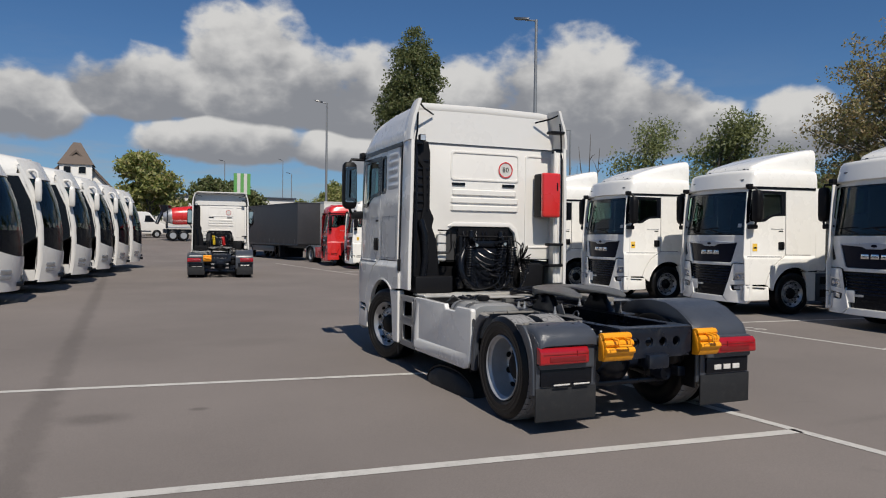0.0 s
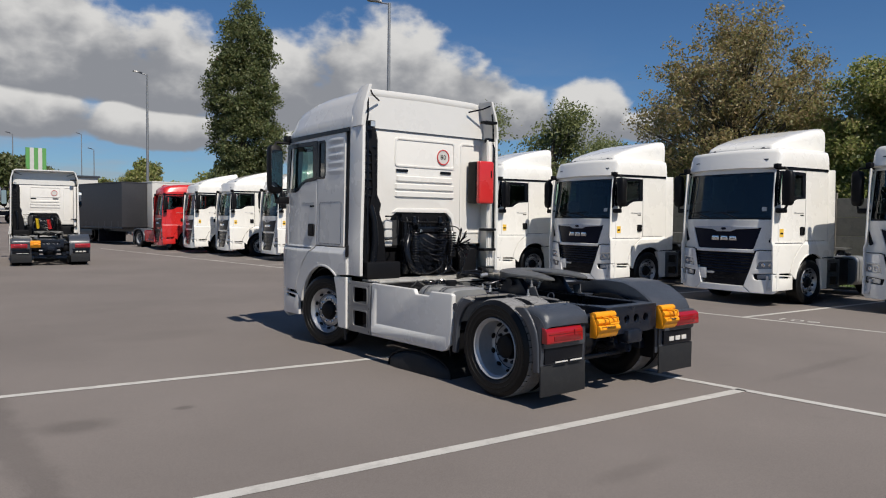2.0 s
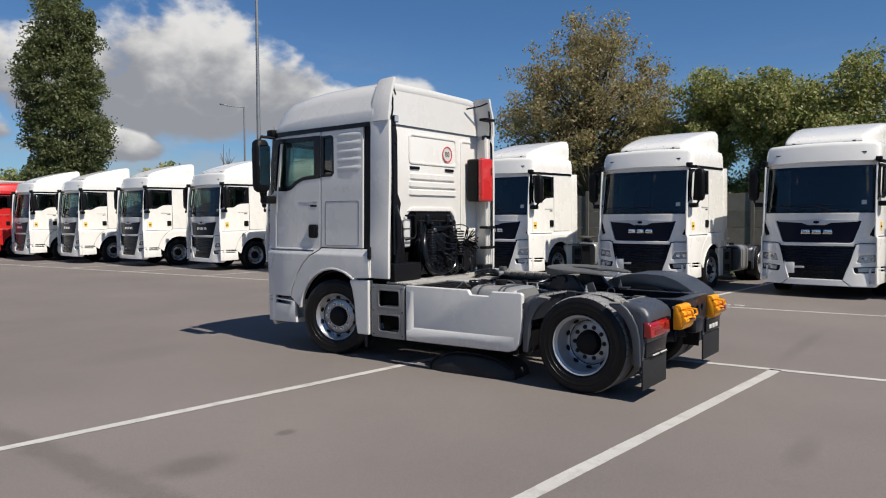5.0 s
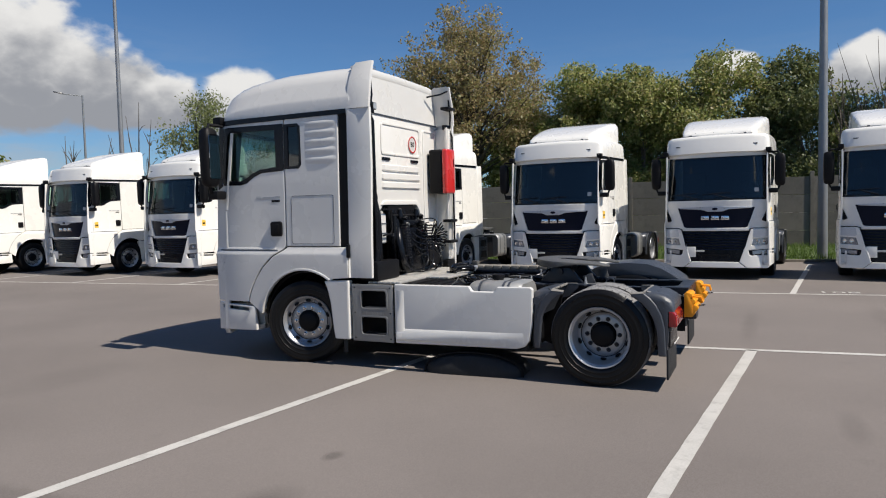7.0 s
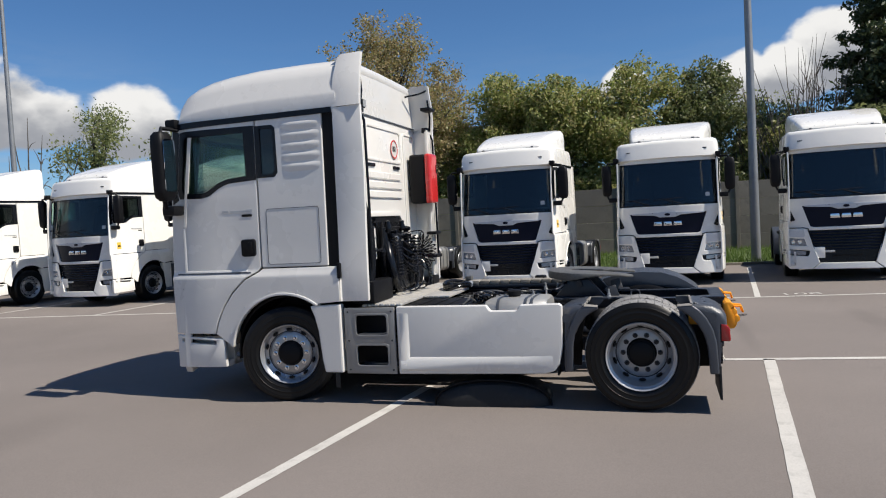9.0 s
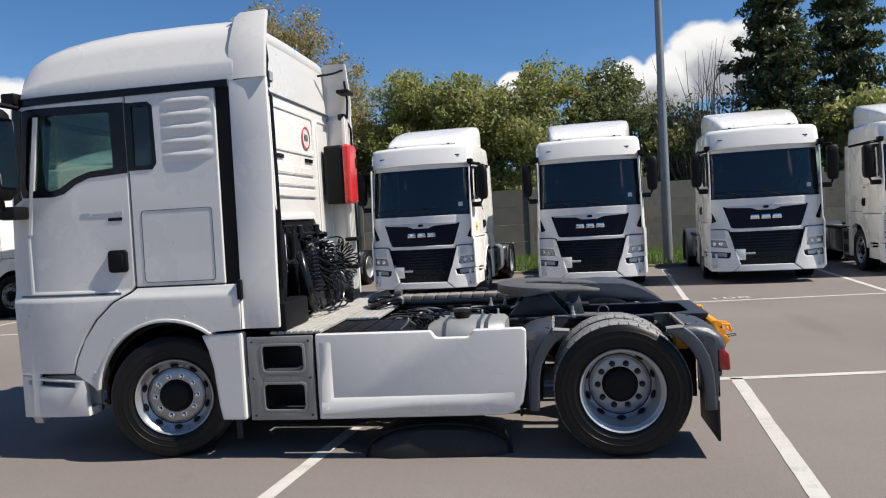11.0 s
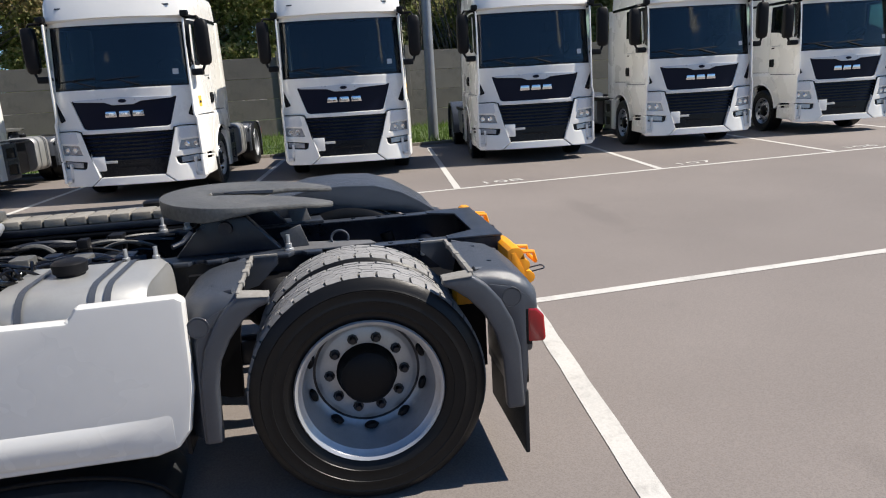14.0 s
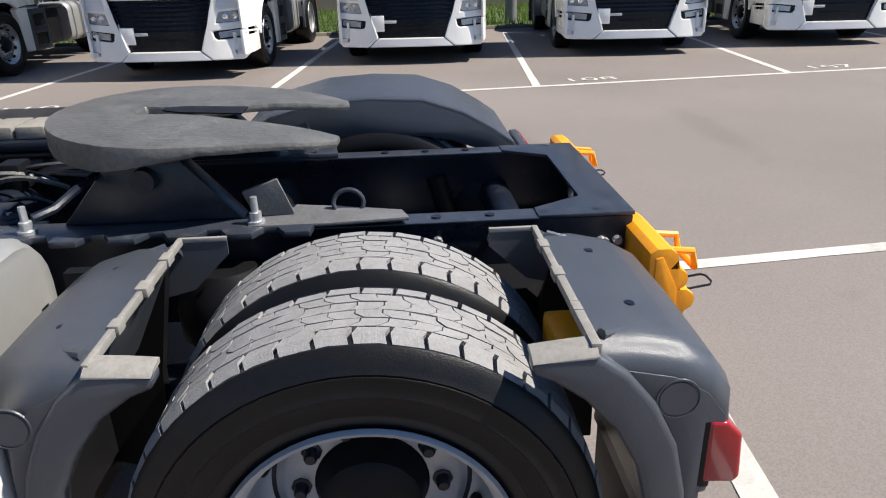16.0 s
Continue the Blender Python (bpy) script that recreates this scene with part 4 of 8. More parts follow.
    if row:
        # visor lights and the spoiler on the roof
        for x in (-0.86, 0.86):
            part("marker_lamp", box(x - 0.06, x + 0.06, 4.74, 4.87, 3.20, 3.225, 0.006), M_GREY, roof)
        sp = []
        for y, h, w in ((4.58, 3.50, 0.78), (4.50, 3.58, 0.83), (4.2, 3.70, 0.88), (3.7, 3.85, 0.95), (3.2, 3.97, 1.00), (2.86, 4.03, 1.02), (2.80, 4.01, 1.02)):
            base = 3.45
            sp.append([(w * a, y, base + (h - base) * b) for a, b in ((1.0, 0.0), (1.0, 0.58), (0.985, 0.84), (0.94, 0.96), (0.82, 1.0), (0.35, 1.01), (-0.35, 1.01), (-0.82, 1.0), (-0.94, 0.96), (-0.985, 0.84), (-1.0, 0.58), (-1.0, 0.0))])
        spo = part("roof_spoiler", loft(sp), paint, t, "white roof wind deflector", smooth=50)
        for x in (-0.34, 0.10, 0.52):
            part("deflector_joint", box(x - 0.005, x + 0.005, 4.49, 4.535, 3.47, 3.56), M_GREY, spo)
        part("deflector_joint", box(-0.78, 0.78, 4.57, 4.592, 3.464, 3.486), M_GREY, spo)
        for sgn in (-1, 1):
            part("deflector_hinge", box(sgn * 0.62 - 0.03, sgn * 0.62 + 0.03, 4.53, 4.60, 3.46, 3.51, 0.008), M_GREY, spo)
    else:
        rm = loft([[(x, 2.90, 3.50 + dz), (x, 2.885, 3.54 + dz), (x, 2.90, 3.595 + dz), (x, 2.95, 3.58 + dz)] for x, dz in ((-1.07, -0.02), (-0.9, 0.0), (0.0, 0.012), (0.9, 0.0), (1.07, -0.02))])
        part("roof_rim", rm, paint, roof)
        part("marker_lamp", box(-0.9, -0.84, 4.50, 4.56, 3.40, 3.45, 0.01), M_LAMPRED, roof)
    if variant == "far":
        hood = loft([[(-1.14, y, z), (-1.0, y, z + 0.09), (1.0, y, z + 0.09), (1.14, y, z), (1.0, y, z + 0.05), (-1.0, y, z + 0.05)] for y, z in ((2.9, 3.50), (2.62, 3.56))])
        part("roof_hood", hood, paint, roof)
    # front
    pane = front_part("windscreen", [(-1.09, 1.93), (1.09, 1.93), (1.075, 2.91), (-1.075, 2.91)], [], M_ROWGLASS if row else M_GLASS, t, y=5.035, depth=0.008, bevel=0)
    front_part("screen_border", [(-1.12, 1.895), (1.12, 1.895), (1.10, 2.94), (-1.10, 2.94)], [[(-1.06, 1.98), (1.06, 1.98), (1.045, 2.87), (-1.045, 2.87)]], M_GLOSS_BLACK, pane, y=5.03, depth=0.012, bevel=0)
    for sg in (-1, 1):
        front_part("pillar", [(1.105, 1.88), (1.195, 1.90), (1.185, 3.02), (1.09, 3.02)], [], paint, t, y=5.03, depth=0.05, sg=sg)
        front_part("pillar_lining", [(1.02, 1.90), (1.17, 1.90), (1.16, 2.98), (1.02, 2.98)], [], M_INTERIOR, t, y=4.975, depth=0.06, bevel=0, sg=sg)
    front_part("screen_header", [(-1.12, 2.93), (1.12, 2.93), (1.12, 3.05), (-1.12, 3.05)], [], paint, t, y=5.035)
    for x in (-0.32, 0.42):
        wp = tube([(x, 5.055, 1.94), (x + 0.22, 5.07, 2.0), (x + 0.36, 5.062, 2.045)], 0.011, 6)
        tube([(x - 0.02, 5.055, 2.075), (x + 0.3, 5.058, 2.06), (x + 0.62, 5.055, 2.035)], 0.009, 6, bm=wp)
        part("wiper", warp(wp, front_form), M_BLACK, pane)
    fp = front_part("front_panel", [(-1.19, 1.895), (1.19, 1.895), (1.205, 1.22), (0.84, 1.20), (0.76, 1.16), (-0.76, 1.16), (-0.84, 1.20), (-1.205, 1.22)], [[(-0.87, 1.72), (-0.72, 1.26), (-0.66, 1.235), (0.66, 1.235), (0.72, 1.26), (0.87, 1.72)]], paint, t, y=5.045, depth=0.05, bevel=0.016)
    up = front_part("upper_grille", [(-0.88, 1.73), (-0.70, 1.22), (0.70, 1.22), (0.88, 1.73)], [], M_NAVY, t, y=5.015, depth=0.02, bevel=0)
    front_part("chrome_strip", [(-0.845, 1.728), (-0.80, 1.70), (-0.30, 1.675), (-0.17, 1.625), (0.17, 1.625), (0.30, 1.675), (0.80, 1.70), (0.845, 1.728), (0.0, 1.75)], [], M_BRIGHT, up, y=5.06, depth=0.03, bevel=0.006)
    part("emblem", turned(lathe([(5.078, 0.0), (5.078, 0.035), (5.05, 0.042)], 20, axis="y"), Matrix.Translation((0, 0, 1.69)) @ Matrix.Diagonal((1.7, 1, 0.8, 1))), M_NAVY, up)
    # three plain chrome bars in place of the word mark
    for x in (-0.225, 0.0, 0.225):
        part("badge_bar", plate([(x - 0.10, 1.425), (x + 0.10, 1.425), (x + 0.085, 1.525), (x - 0.085, 1.525)], [], "y", 5.01, 5.04, 0.012), M_CHROME, up)
    for sg in (-1, 1):
        front_part("side_vent", [(1.165, 1.70), (1.15, 1.72), (1.02, 1.42), (1.03, 1.40), (1.10, 1.375), (1.125, 1.39)], [], M_GLOSS_BLACK, t, y=5.052, depth=0.02, bevel=0.004, sg=sg)
    lg = front_part("lower_grille", [(-0.80, 1.18), (-0.55, 0.40), (0.55, 0.40), (0.80, 1.18)], [], M_GLOSS_BLACK, t, y=5.0, depth=0.03, bevel=0)
    for k in range(7):
        z = 1.11 - 0.065 * k
        half = 0.775 - (1.11 - z) * 0.32
        sl = loft([[(x, 5.0 - 0.2 * (abs(x) / 1.2) ** 3 + d, z + h) for d, h in ((0.0, -0.018), (0.035, -0.012), (0.03, 0.012), (0.0, 0.02))] for x in np.linspace(-half, half, 9)])
        part("grille_slat", sl, M_NAVY, lg)
    part("plate_holder", box(-0.30, 0.30, 5.0, 5.03, 0.565, 0.60, 0.006), black, lg)
    if row:
        pbk = box(0.44, 0.66, 5.02, 5.05, 0.53, 0.78, 0.012)
        part("plate_bracket", pbk, paint, lg, "white plastic bracket")
        part("bracket_arm", box(0.24, 0.45, 5.02, 5.045, 0.655, 0.70, 0.008), M_PLATE, lg)
    lp = front_part("bumper_lip", [(-0.53, 0.425), (0.53, 0.425), (0.70, 0.285), (-0.70, 0.285)], [], paint, t, y=5.07, depth=0.08, bevel=0.014)
    for sg in (-1, 1):
        out = [(0.785, 1.195), (0.86, 1.215), (1.215, 1.215), (1.225, 0.36), (1.15, 0.285), (0.715, 0.285), (0.545, 0.425), (0.56, 0.47)]
        bc = front_part("bumper_corner", out, [[(0.85, 0.975), (1.17, 0.995), (1.17, 0.835), (0.80, 0.815)], [(0.74, 0.70), (1.16, 0.735), (1.16, 0.60), (0.80, 0.575), (0.76, 0.60)]], paint, t, y=5.075, depth=0.09, bevel=0.018, sg=sg)
        hl = front_part("headlight", [(0.83, 0.985), (1.185, 1.005), (1.185, 0.825), (0.785, 0.805)], [], M_REFLECTOR, bc, y=5.05, depth=0.03, bevel=0.006, sg=sg)
        front_part("lamp_border", [(0.815, 0.995), (1.20, 1.015), (1.20, 0.815), (0.77, 0.795)], [[(0.845, 0.975), (1.175, 0.993), (1.175, 0.838), (0.805, 0.82)]], M_GLOSS_BLACK, bc, y=5.056, depth=0.02, bevel=0, sg=sg)
        for x in (0.93, 1.07):
            y = 5.055 - 0.2 * (x / 1.2) ** 3
            part("reflector", lathe([(y + 0.012, 0.0), (y + 0.014, 0.035), (y, 0.05)], 16, axis="y", at=(sg * x, 0, 0.905)), M_CHROME, hl)
        front_part("corner_seam", [(0.60, 0.47), (0.775, 1.20), (0.86, 1.222), (1.215, 1.222), (1.215, 1.232), (0.855, 1.234), (0.762, 1.21), (0.585, 0.47)], [], M_GLOSS_BLACK, bc, y=5.072, depth=0.05, bevel=0, sg=sg)
        front_part("light_cover", [(0.86, 1.195), (1.20, 1.20), (1.19, 1.03), (0.86, 1.01), (0.835, 1.05)], [], M_HEADLAMP, bc, y=5.0795, depth=0.02, bevel=0.006, sg=sg)
        front_part("fog_lamp", [(0.73, 0.71), (1.17, 0.745), (1.17, 0.59), (0.75, 0.565)], [], M_GLOSS_BLACK, bc, y=5.04, depth=0.03, bevel=0, sg=sg)
        front_part("fog_lens", [(0.82, 0.69), (1.14, 0.72), (1.14, 0.625), (0.83, 0.60)], [], M_REFLECTOR, bc, y=5.05, depth=0.02, bevel=0.004, sg=sg)
    # inside of the cab
    ib = box(-1.10, 1.10, 2.95, 2.98, 1.45, 3.0)
    part("rear_lining", ib, M_INTERIOR, t)
    part("cab_floor", box(-1.12, 1.12, 2.96, 4.85, 1.36, 1.42), M_INTERIOR, t)
    dash = loft([[(x, y - 0.10 * (abs(x) / 1.1) ** 2, z) for y, z in ((4.86, 1.45), (4.86, 1.93), (4.70, 2.02), (4.45, 1.98), (4.36, 1.85), (4.42, 1.45))] for x in (-1.08, -0.7, -0.3, 0.3, 0.7, 1.08)])
    part("dashboard", dash, M_INTERIOR, t)
    for x in (-0.66, 0.66):
        se = box(x - 0.26, x + 0.26, 3.62, 4.12, 1.72, 1.92, 0.05)
        turned_back = turned(box(x - 0.25, x + 0.25, -0.07, 0.07, 0.0, 0.72, 0.05), Matrix.Translation((0, 3.66, 1.88)) @ Matrix.Rotation(radians(10), 4, "X"))
        join(se, turned_back)
        box(x - 0.13, x + 0.13, 3.47, 3.57, 2.58, 2.80, 0.04, bm=se)
        box(x - 0.2, x + 0.2, 3.65, 4.05, 1.42, 1.75, bm=se)
        part("seat", se, M_SEAT, t)
    sw = lathe([(0.0, 0.205), (0.018, 0.22), (0.0, 0.235), (-0.018, 0.22)], 28, axis="z", closed=True)
    for k in range(3):
        a = 2 * np.pi * k / 3
        rod((0, 0, -0.02), (0.21 * np.cos(a), 0.21 * np.sin(a), 0), 0.014, bm=sw)
    part("steering_wheel", turned(sw, Matrix.Translation((-0.66, 4.28, 2.22)) @ Matrix.Rotation(radians(38), 4, "X")), M_INTERIOR, t)
    part("roof_lining", box(-1.05, 1.05, 2.98, 4.45, 2.99, 3.02), M_INTERIOR, t)
    # chassis
    for sg in (-1, 1):
        rl = plate([(sg * 0.42, 0.66), (sg * 0.42, 0.937), (sg * 0.345, 0.937), (sg * 0.345, 0.922), (sg * 0.405, 0.922), (sg * 0.405, 0.675), (sg * 0.345, 0.675), (sg * 0.345, 0.66)], [], "y", -0.76, 4.5)
        part("chassis_rail", rl, M_CHASSIS, t)
    for y in (2.1, 3.0, 4.2):
        part("cross_member", box(-0.405, 0.405, y - 0.05, y + 0.05, 0.70, 0.90, 0.01), M_CHASSIS, t)
    part("rear_axle", rod((-0.95, 0, 0.5), (0.95, 0, 0.5), 0.085, 16), M_CHASSIS, t)
    df = lathe([(-0.26, 0.0), (-0.22, 0.14), (-0.1, 0.23), (0.05, 0.25), (0.2, 0.15), (0.42, 0.09), (0.42, 0.0)], 24, axis="y", at=(0, 0, 0.5))
    part("differential", df, M_CHASSIS, t)
    part("drive_shaft", rod((0, 0.35, 0.52), (0, 2.9, 0.75), 0.06, 12), M_CHASSIS, t)
    part("front_axle", rod((-0.95, 3.6, 0.47), (0.95, 3.6, 0.47), 0.06, 12), M_CHASSIS, t)
    eng = box(-0.42, 0.42, 2.98, 4.7, 0.55, 1.36, 0.04)
    box(-0.80, 0.80, 2.96, 3.02, 0.55, 1.95, bm=eng)
    part("engine", eng, black, t)
    for sg in (-1, 1):
        ln = plate([(3.6 + 0.63 * np.cos(radians(a)), 0.5 + 0.63 * np.sin(radians(a))) for a in np.linspace(-5, 150, 18)] + [(3.6 + 0.61 * np.cos(radians(a)), 0.5 + 0.61 * np.sin(radians(a))) for a in np.linspace(150, -5, 18)], [], "x", sg * 1.17, sg * 0.70)
        plate([(2.99, 0.4), (4.5, 0.4), (4.5, 1.36), (2.99, 1.36)], [], "x", sg * 0.72, sg * 0.70, bm=ln)
        part("wheel_liner", ln, black, t)
        fw = wheel(t, -1.205, -0.90, 3.6, 0.505, sg, "steer")
        if near:
            # turned to the left
            fw.matrix_basis = Matrix.Translation((sg * 1.13, 3.62, 0.505)) @ Matrix.Rotation(radians(15), 4, "Z") @ Matrix.Translation((-sg * 1.13, 0, 0)) @ Matrix.Diagonal((-sg, 1, 1, 1))
        wheel(t, -1.235, -0.935, 0.0, 0.505, sg, "drive", tread=near)
        wheel(t, -0.895, -0.60, 0.0, 0.505, sg, "inner", tread=near)
    # side skirt, step box, tanks
    for sg in (-1, 1):
        notch = [(1.42, 1.0), (1.385, 0.945), (1.13, 0.945), (1.09, 1.0)] if sg < 0 else [(1.4, 1.0)]
        outer = [(2.355, 1.0)] + notch + [(0.72, 1.005), (0.69, 0.985), (0.70, 0.62), (0.735, 0.43), (0.79, 0.36), (0.88, 0.335), (2.355, 0.315)]
        if not row:
            sk = plate(outer, [], "x", -W, -W + 0.06, 0.022, 3)
            sk_ob = part("side_skirt", mirror_x(sk) if sg > 0 else sk, paint, t, smooth=15)
            # raised frame round the sunken field
            fr = loft([[(-W, 2.325, z0), (-W - p, 2.315, z0), (-W - p, 2.255, z0), (-W + 0.001, 2.225, z0)] for z0, p in ((0.40, 0.024), (0.60, 0.023), (0.76, 0.015), (0.93, 0.0015))])
            part("skirt_edge", mirror_x(fr) if sg > 0 else fr, paint, sk_ob)
            lo = loft([[(-W, y, 0.345 + s), (-W - p, y, 0.37 + s), (-W - p, y, 0.455 + s), (-W + 0.001, y, 0.49 + s)] for y, s, p in ((2.32, 0.0, 0.024), (1.6, 0.008, 0.022), (1.1, 0.014, 0.015), (0.90, 0.02, 0.006), (0.80, 0.03, 0.001))])
            part("skirt_edge", mirror_x(lo) if sg > 0 else lo, paint, sk_ob)
        sp = plate([(2.925, 0.99), (2.375, 0.99), (2.375, 0.315), (2.925, 0.315)], [rounded(2.46, 2.80, 0.71, 0.915, 0.03), rounded(2.46, 2.80, 0.40, 0.60, 0.03)], "x", -W, -W + 0.03, 0.008)
        stp = part("step_panel", mirror_x(sp) if sg > 0 else sp, M_GREY if row else M_STEP, t, "grey metal step panel with two openings")
        for z0 in (0.71, 0.40):
            rimb = plate(rounded(2.44, 2.82, z0 - 0.02, z0 + 0.225, 0.04), [rounded(2.462, 2.798, z0 + 0.002, z0 + 0.203, 0.03)], "x", -W - 0.006, -W + 0.005, 0.003)
            part("opening_rim", mirror_x(rimb) if sg > 0 else rimb, M_GREY if row else M_STEP, stp)
            tb = box(-W + 0.03, -W + 0.22, 2.44, 2.82, z0 - 0.03, z0 - 0.005)
            part("tread_plate", mirror_x(tb) if sg > 0 else tb, M_GREY, stp)
        if near:
            for y, z in ((2.41, 0.95), (2.885, 0.95), (2.41, 0.655), (2.885, 0.655), (2.41, 0.355), (2.885, 0.355)):
                sc = lathe([(-W - 0.006, 0.0), (-W - 0.005, 0.008), (-W + 0.001, 0.011)], 10, at=(0, y, z))
                part("panel_screw", mirror_x(sc) if sg > 0 else sc, M_CHASSIS, stp)
        for k in range(4):
            br = box(-W - 0.004, -W + 0.01, 2.50 + 0.075 * k, 2.555 + 0.075 * k, 0.635, 0.675)
            part("relief_bar", mirror_x(br) if sg > 0 else br, M_GREY if row else M_STEP, stp)
        bx = box(-W + 0.22, -0.55, 1.55, 2.93, 0.34, 0.955, 0.02)
        part("battery_box", mirror_x(bx) if sg > 0 else bx, black, t)
        tk = bmesh.new()
        rings = []
        for y in (0.86, 0.89, 1.43, 1.47):
            g = 0.94 if y in (0.86, 1.47) else 1.0
            rings.append([(-0.86 + (u - -0.86) * g, y, 0.68 + (v - 0.68) * g) for u, v in rounded(-1.155, -0.52, 0.33, 1.035, 0.15, 6)])
        tk = loft(rings)
        tank = part("fuel_tank", mirror_x(tk) if sg > 0 else tk, M_TANK, t, "dull aluminium fuel tank", smooth=50)
        for y in (1.0, 1.06, 1.33):
            sbm = loft([[(u, yy, v) for u, v in rounded(-1.161, -0.514, 0.324, 1.041, 0.152, 6)] for yy in (y - 0.014, y + 0.014)], caps=False)
            part("tank_strap", mirror_x(sbm) if sg > 0 else sbm, M_GREY, tank)
        cp = lathe([(1.03, 0.055), (1.055, 0.06), (1.06, 0.07), (1.10, 0.072), (1.11, 0.06), (1.112, 0.0)], 20, axis="z", at=(-0.82, 1.22, -0.01))
        part("filler_cap", mirror_x(cp) if sg > 0 else cp, black, tank)
    # rear mudguards
    for sg in (-1, 1):
        def fl(b):
            return mirror_x(b) if sg > 0 else b
        if sg < 0:
            mg = left_mudguard(t)
        else:
            full_o = [(0.765, 0.36), (0.755, 0.6), (0.70, 0.8), (0.58, 0.964), (0.42, 1.06), (0.22, 1.112), (0.0, 1.124), (-0.22, 1.112), (-0.39, 1.056), (-0.52, 0.98), (-0.61, 0.916), (-0.655, 0.83), (-0.67, 0.72), (-0.675, 0.36)]
            full_i = [(-0.65, 0.36), (-0.645, 0.71), (-0.63, 0.815), (-0.59, 0.9), (-0.51, 0.96), (-0.38, 1.036), (-0.215, 1.092), (0.0, 1.104), (0.215, 1.092), (0.41, 1.04), (0.565, 0.948), (0.68, 0.79), (0.73, 0.595), (0.74, 0.36)]
            mg = part("mudguard", fl(plate(full_o + full_i, [], "x", -1.235, -0.56, 0.008)), M_GREY, t, "grey plastic rear mudguard with its top cover")
            in2 = [(-0.62, 0.36), (-0.615, 0.7), (-0.58, 0.82), (-0.50, 0.924), (-0.38, 0.996), (-0.2, 1.04), (0.0, 1.052), (0.2, 1.04), (0.38, 0.996), (0.52, 0.916), (0.62, 0.77), (0.655, 0.59), (0.66, 0.36)]
            part("mudguard_lip", fl(plate(full_o + in2, [], "x", -1.25, -1.20, 0.022, 3)), M_GREY, mg)
            part("mudguard_lip", fl(plate(full_o[2:-3] + [(-0.58, 0.82), (-0.48, 0.88), (-0.34, 0.93), (-0.2, 0.955), (0.0, 0.965), (0.2, 0.955), (0.36, 0.93), (0.48, 0.88), (0.60, 0.80)], [], "x", -0.60, -0.56, 0.012)), M_GREY, mg)
        if sg < 0:
            fl = lambda b: turned(b, Matrix.Translation((0, 0.018, 0)))
        part("tail_panel", fl(plate([(-1.23, 0.79), (-0.60, 0.79), (-0.60, 0.40), (-1.23, 0.40)], [], "y", -0.692, -0.668, 0.008)), M_GREY, mg)
        part("lamp_surround", fl(plate(rounded(-1.228, -0.64, 0.60, 0.82, 0.03), [], "y", -0.728, -0.685, 0.012, 3)), M_GREY, mg)
        tl = plate([(-0.705, 0.655), (-0.772, 0.650), (-0.783, 0.665), (-0.776, 0.768), (-0.745, 0.800), (-0.705, 0.805)], [], "x", -1.243, -0.735, 0.010, 3)
        lampb = part("tail_light", fl(tl), M_LAMPRED, mg, "red tail light")
        part("reflector_strip", fl(box(-1.15, -0.77, -0.7865, -0.776, 0.675, 0.722, 0.004)), M_LAMPDARK, lampb)
        part("lamp_divider", fl(box(-1.215, -0.745, -0.7825, -0.772, 0.738, 0.744)), M_LAMPDARK, lampb)
        part("lamp_divider", fl(box(-0.865, -0.858, -0.7845, -0.772, 0.66, 0.768)), M_LAMPDARK, lampb)
        part("lamp_housing", fl(box(-1.240, -0.79, -0.722, -0.692, 0.640, 0.806, 0.006)), black, lampb)
        part("plate_holder", fl(box(-1.20, -0.66, -0.716, -0.688, 0.445, 0.61, 0.01)), M_GLOSS_BLACK, mg)
        if sg < 0:
            lb = box(-1.08, -0.91, -0.722, -0.714, 0.455, 0.467)
            box(-0.87, -0.70, -0.722, -0.714, 0.455, 0.467, bm=lb)
            part("lettering", lb, M_PLATE, mg)
        else:
            lb = bmesh.new()
            for x in (0.80, 0.92, 1.04):
                box(x - 0.045, x + 0.045, -0.724, -0.714, 0.48, 0.53, 0.004, bm=lb)
            part("lettering", lb, M_PLATE, mg)
        part("mud_flap", fl(box(-1.24, -0.60, -0.70, -0.68, 0.13, 0.43, 0.006)), M_FLAP, mg, "dark rubber mud flap")
        mg.location = (0.045, 0.018, 0) if sg > 0 else (0, 0, 0)
    # rear cross member with holes
    cm = plate([(-0.42, 0.94), (0.42, 0.94), (0.42, 0.70), (0.30, 0.66), (-0.30, 0.66), (-0.42, 0.70)], [arc(x, 0.81, 0.045, 0, 330, 12) for x in (-0.24, -0.08, 0.08, 0.24)], "y", -0.785, -0.755, 0.006)
    cr = part("rear_cross_member", cm, M_CHASSIS, t)
    part("top_flange", plate([(-0.42, -0.50), (-0.42, -0.79), (0.42, -0.79), (0.42, -0.50), (0.345, -0.50), (0.25, -0.66), (-0.25, -0.66), (-0.345, -0.50)], [], "z", 0.938, 0.950, 0.003), M_FRAME, cr)
    if near:
        for y in (-0.74, -0.69, -0.62, -0.50, -0.36, -0.20, -0.02, 0.12):
            part("rail_bolt", lathe([(-0.436, 0.0), (-0.436, 0.012), (-0.428, 0.015), (-0.420, 0.015)], 8, at=(0, y, 0.862 if y < -0.6 else 0.885)), M_STEEL, t)
        part("dusty_plate", plate([(-0.45, 0.34), (-0.45, 0.10), (-0.43, -0.12), (-0.36, -0.10), (-0.30, 0.10), (-0.24, 0.34)], [], "z", 0.956, 0.968, 0.004), M_DUSTY, t, "dusty steel gusset plate")
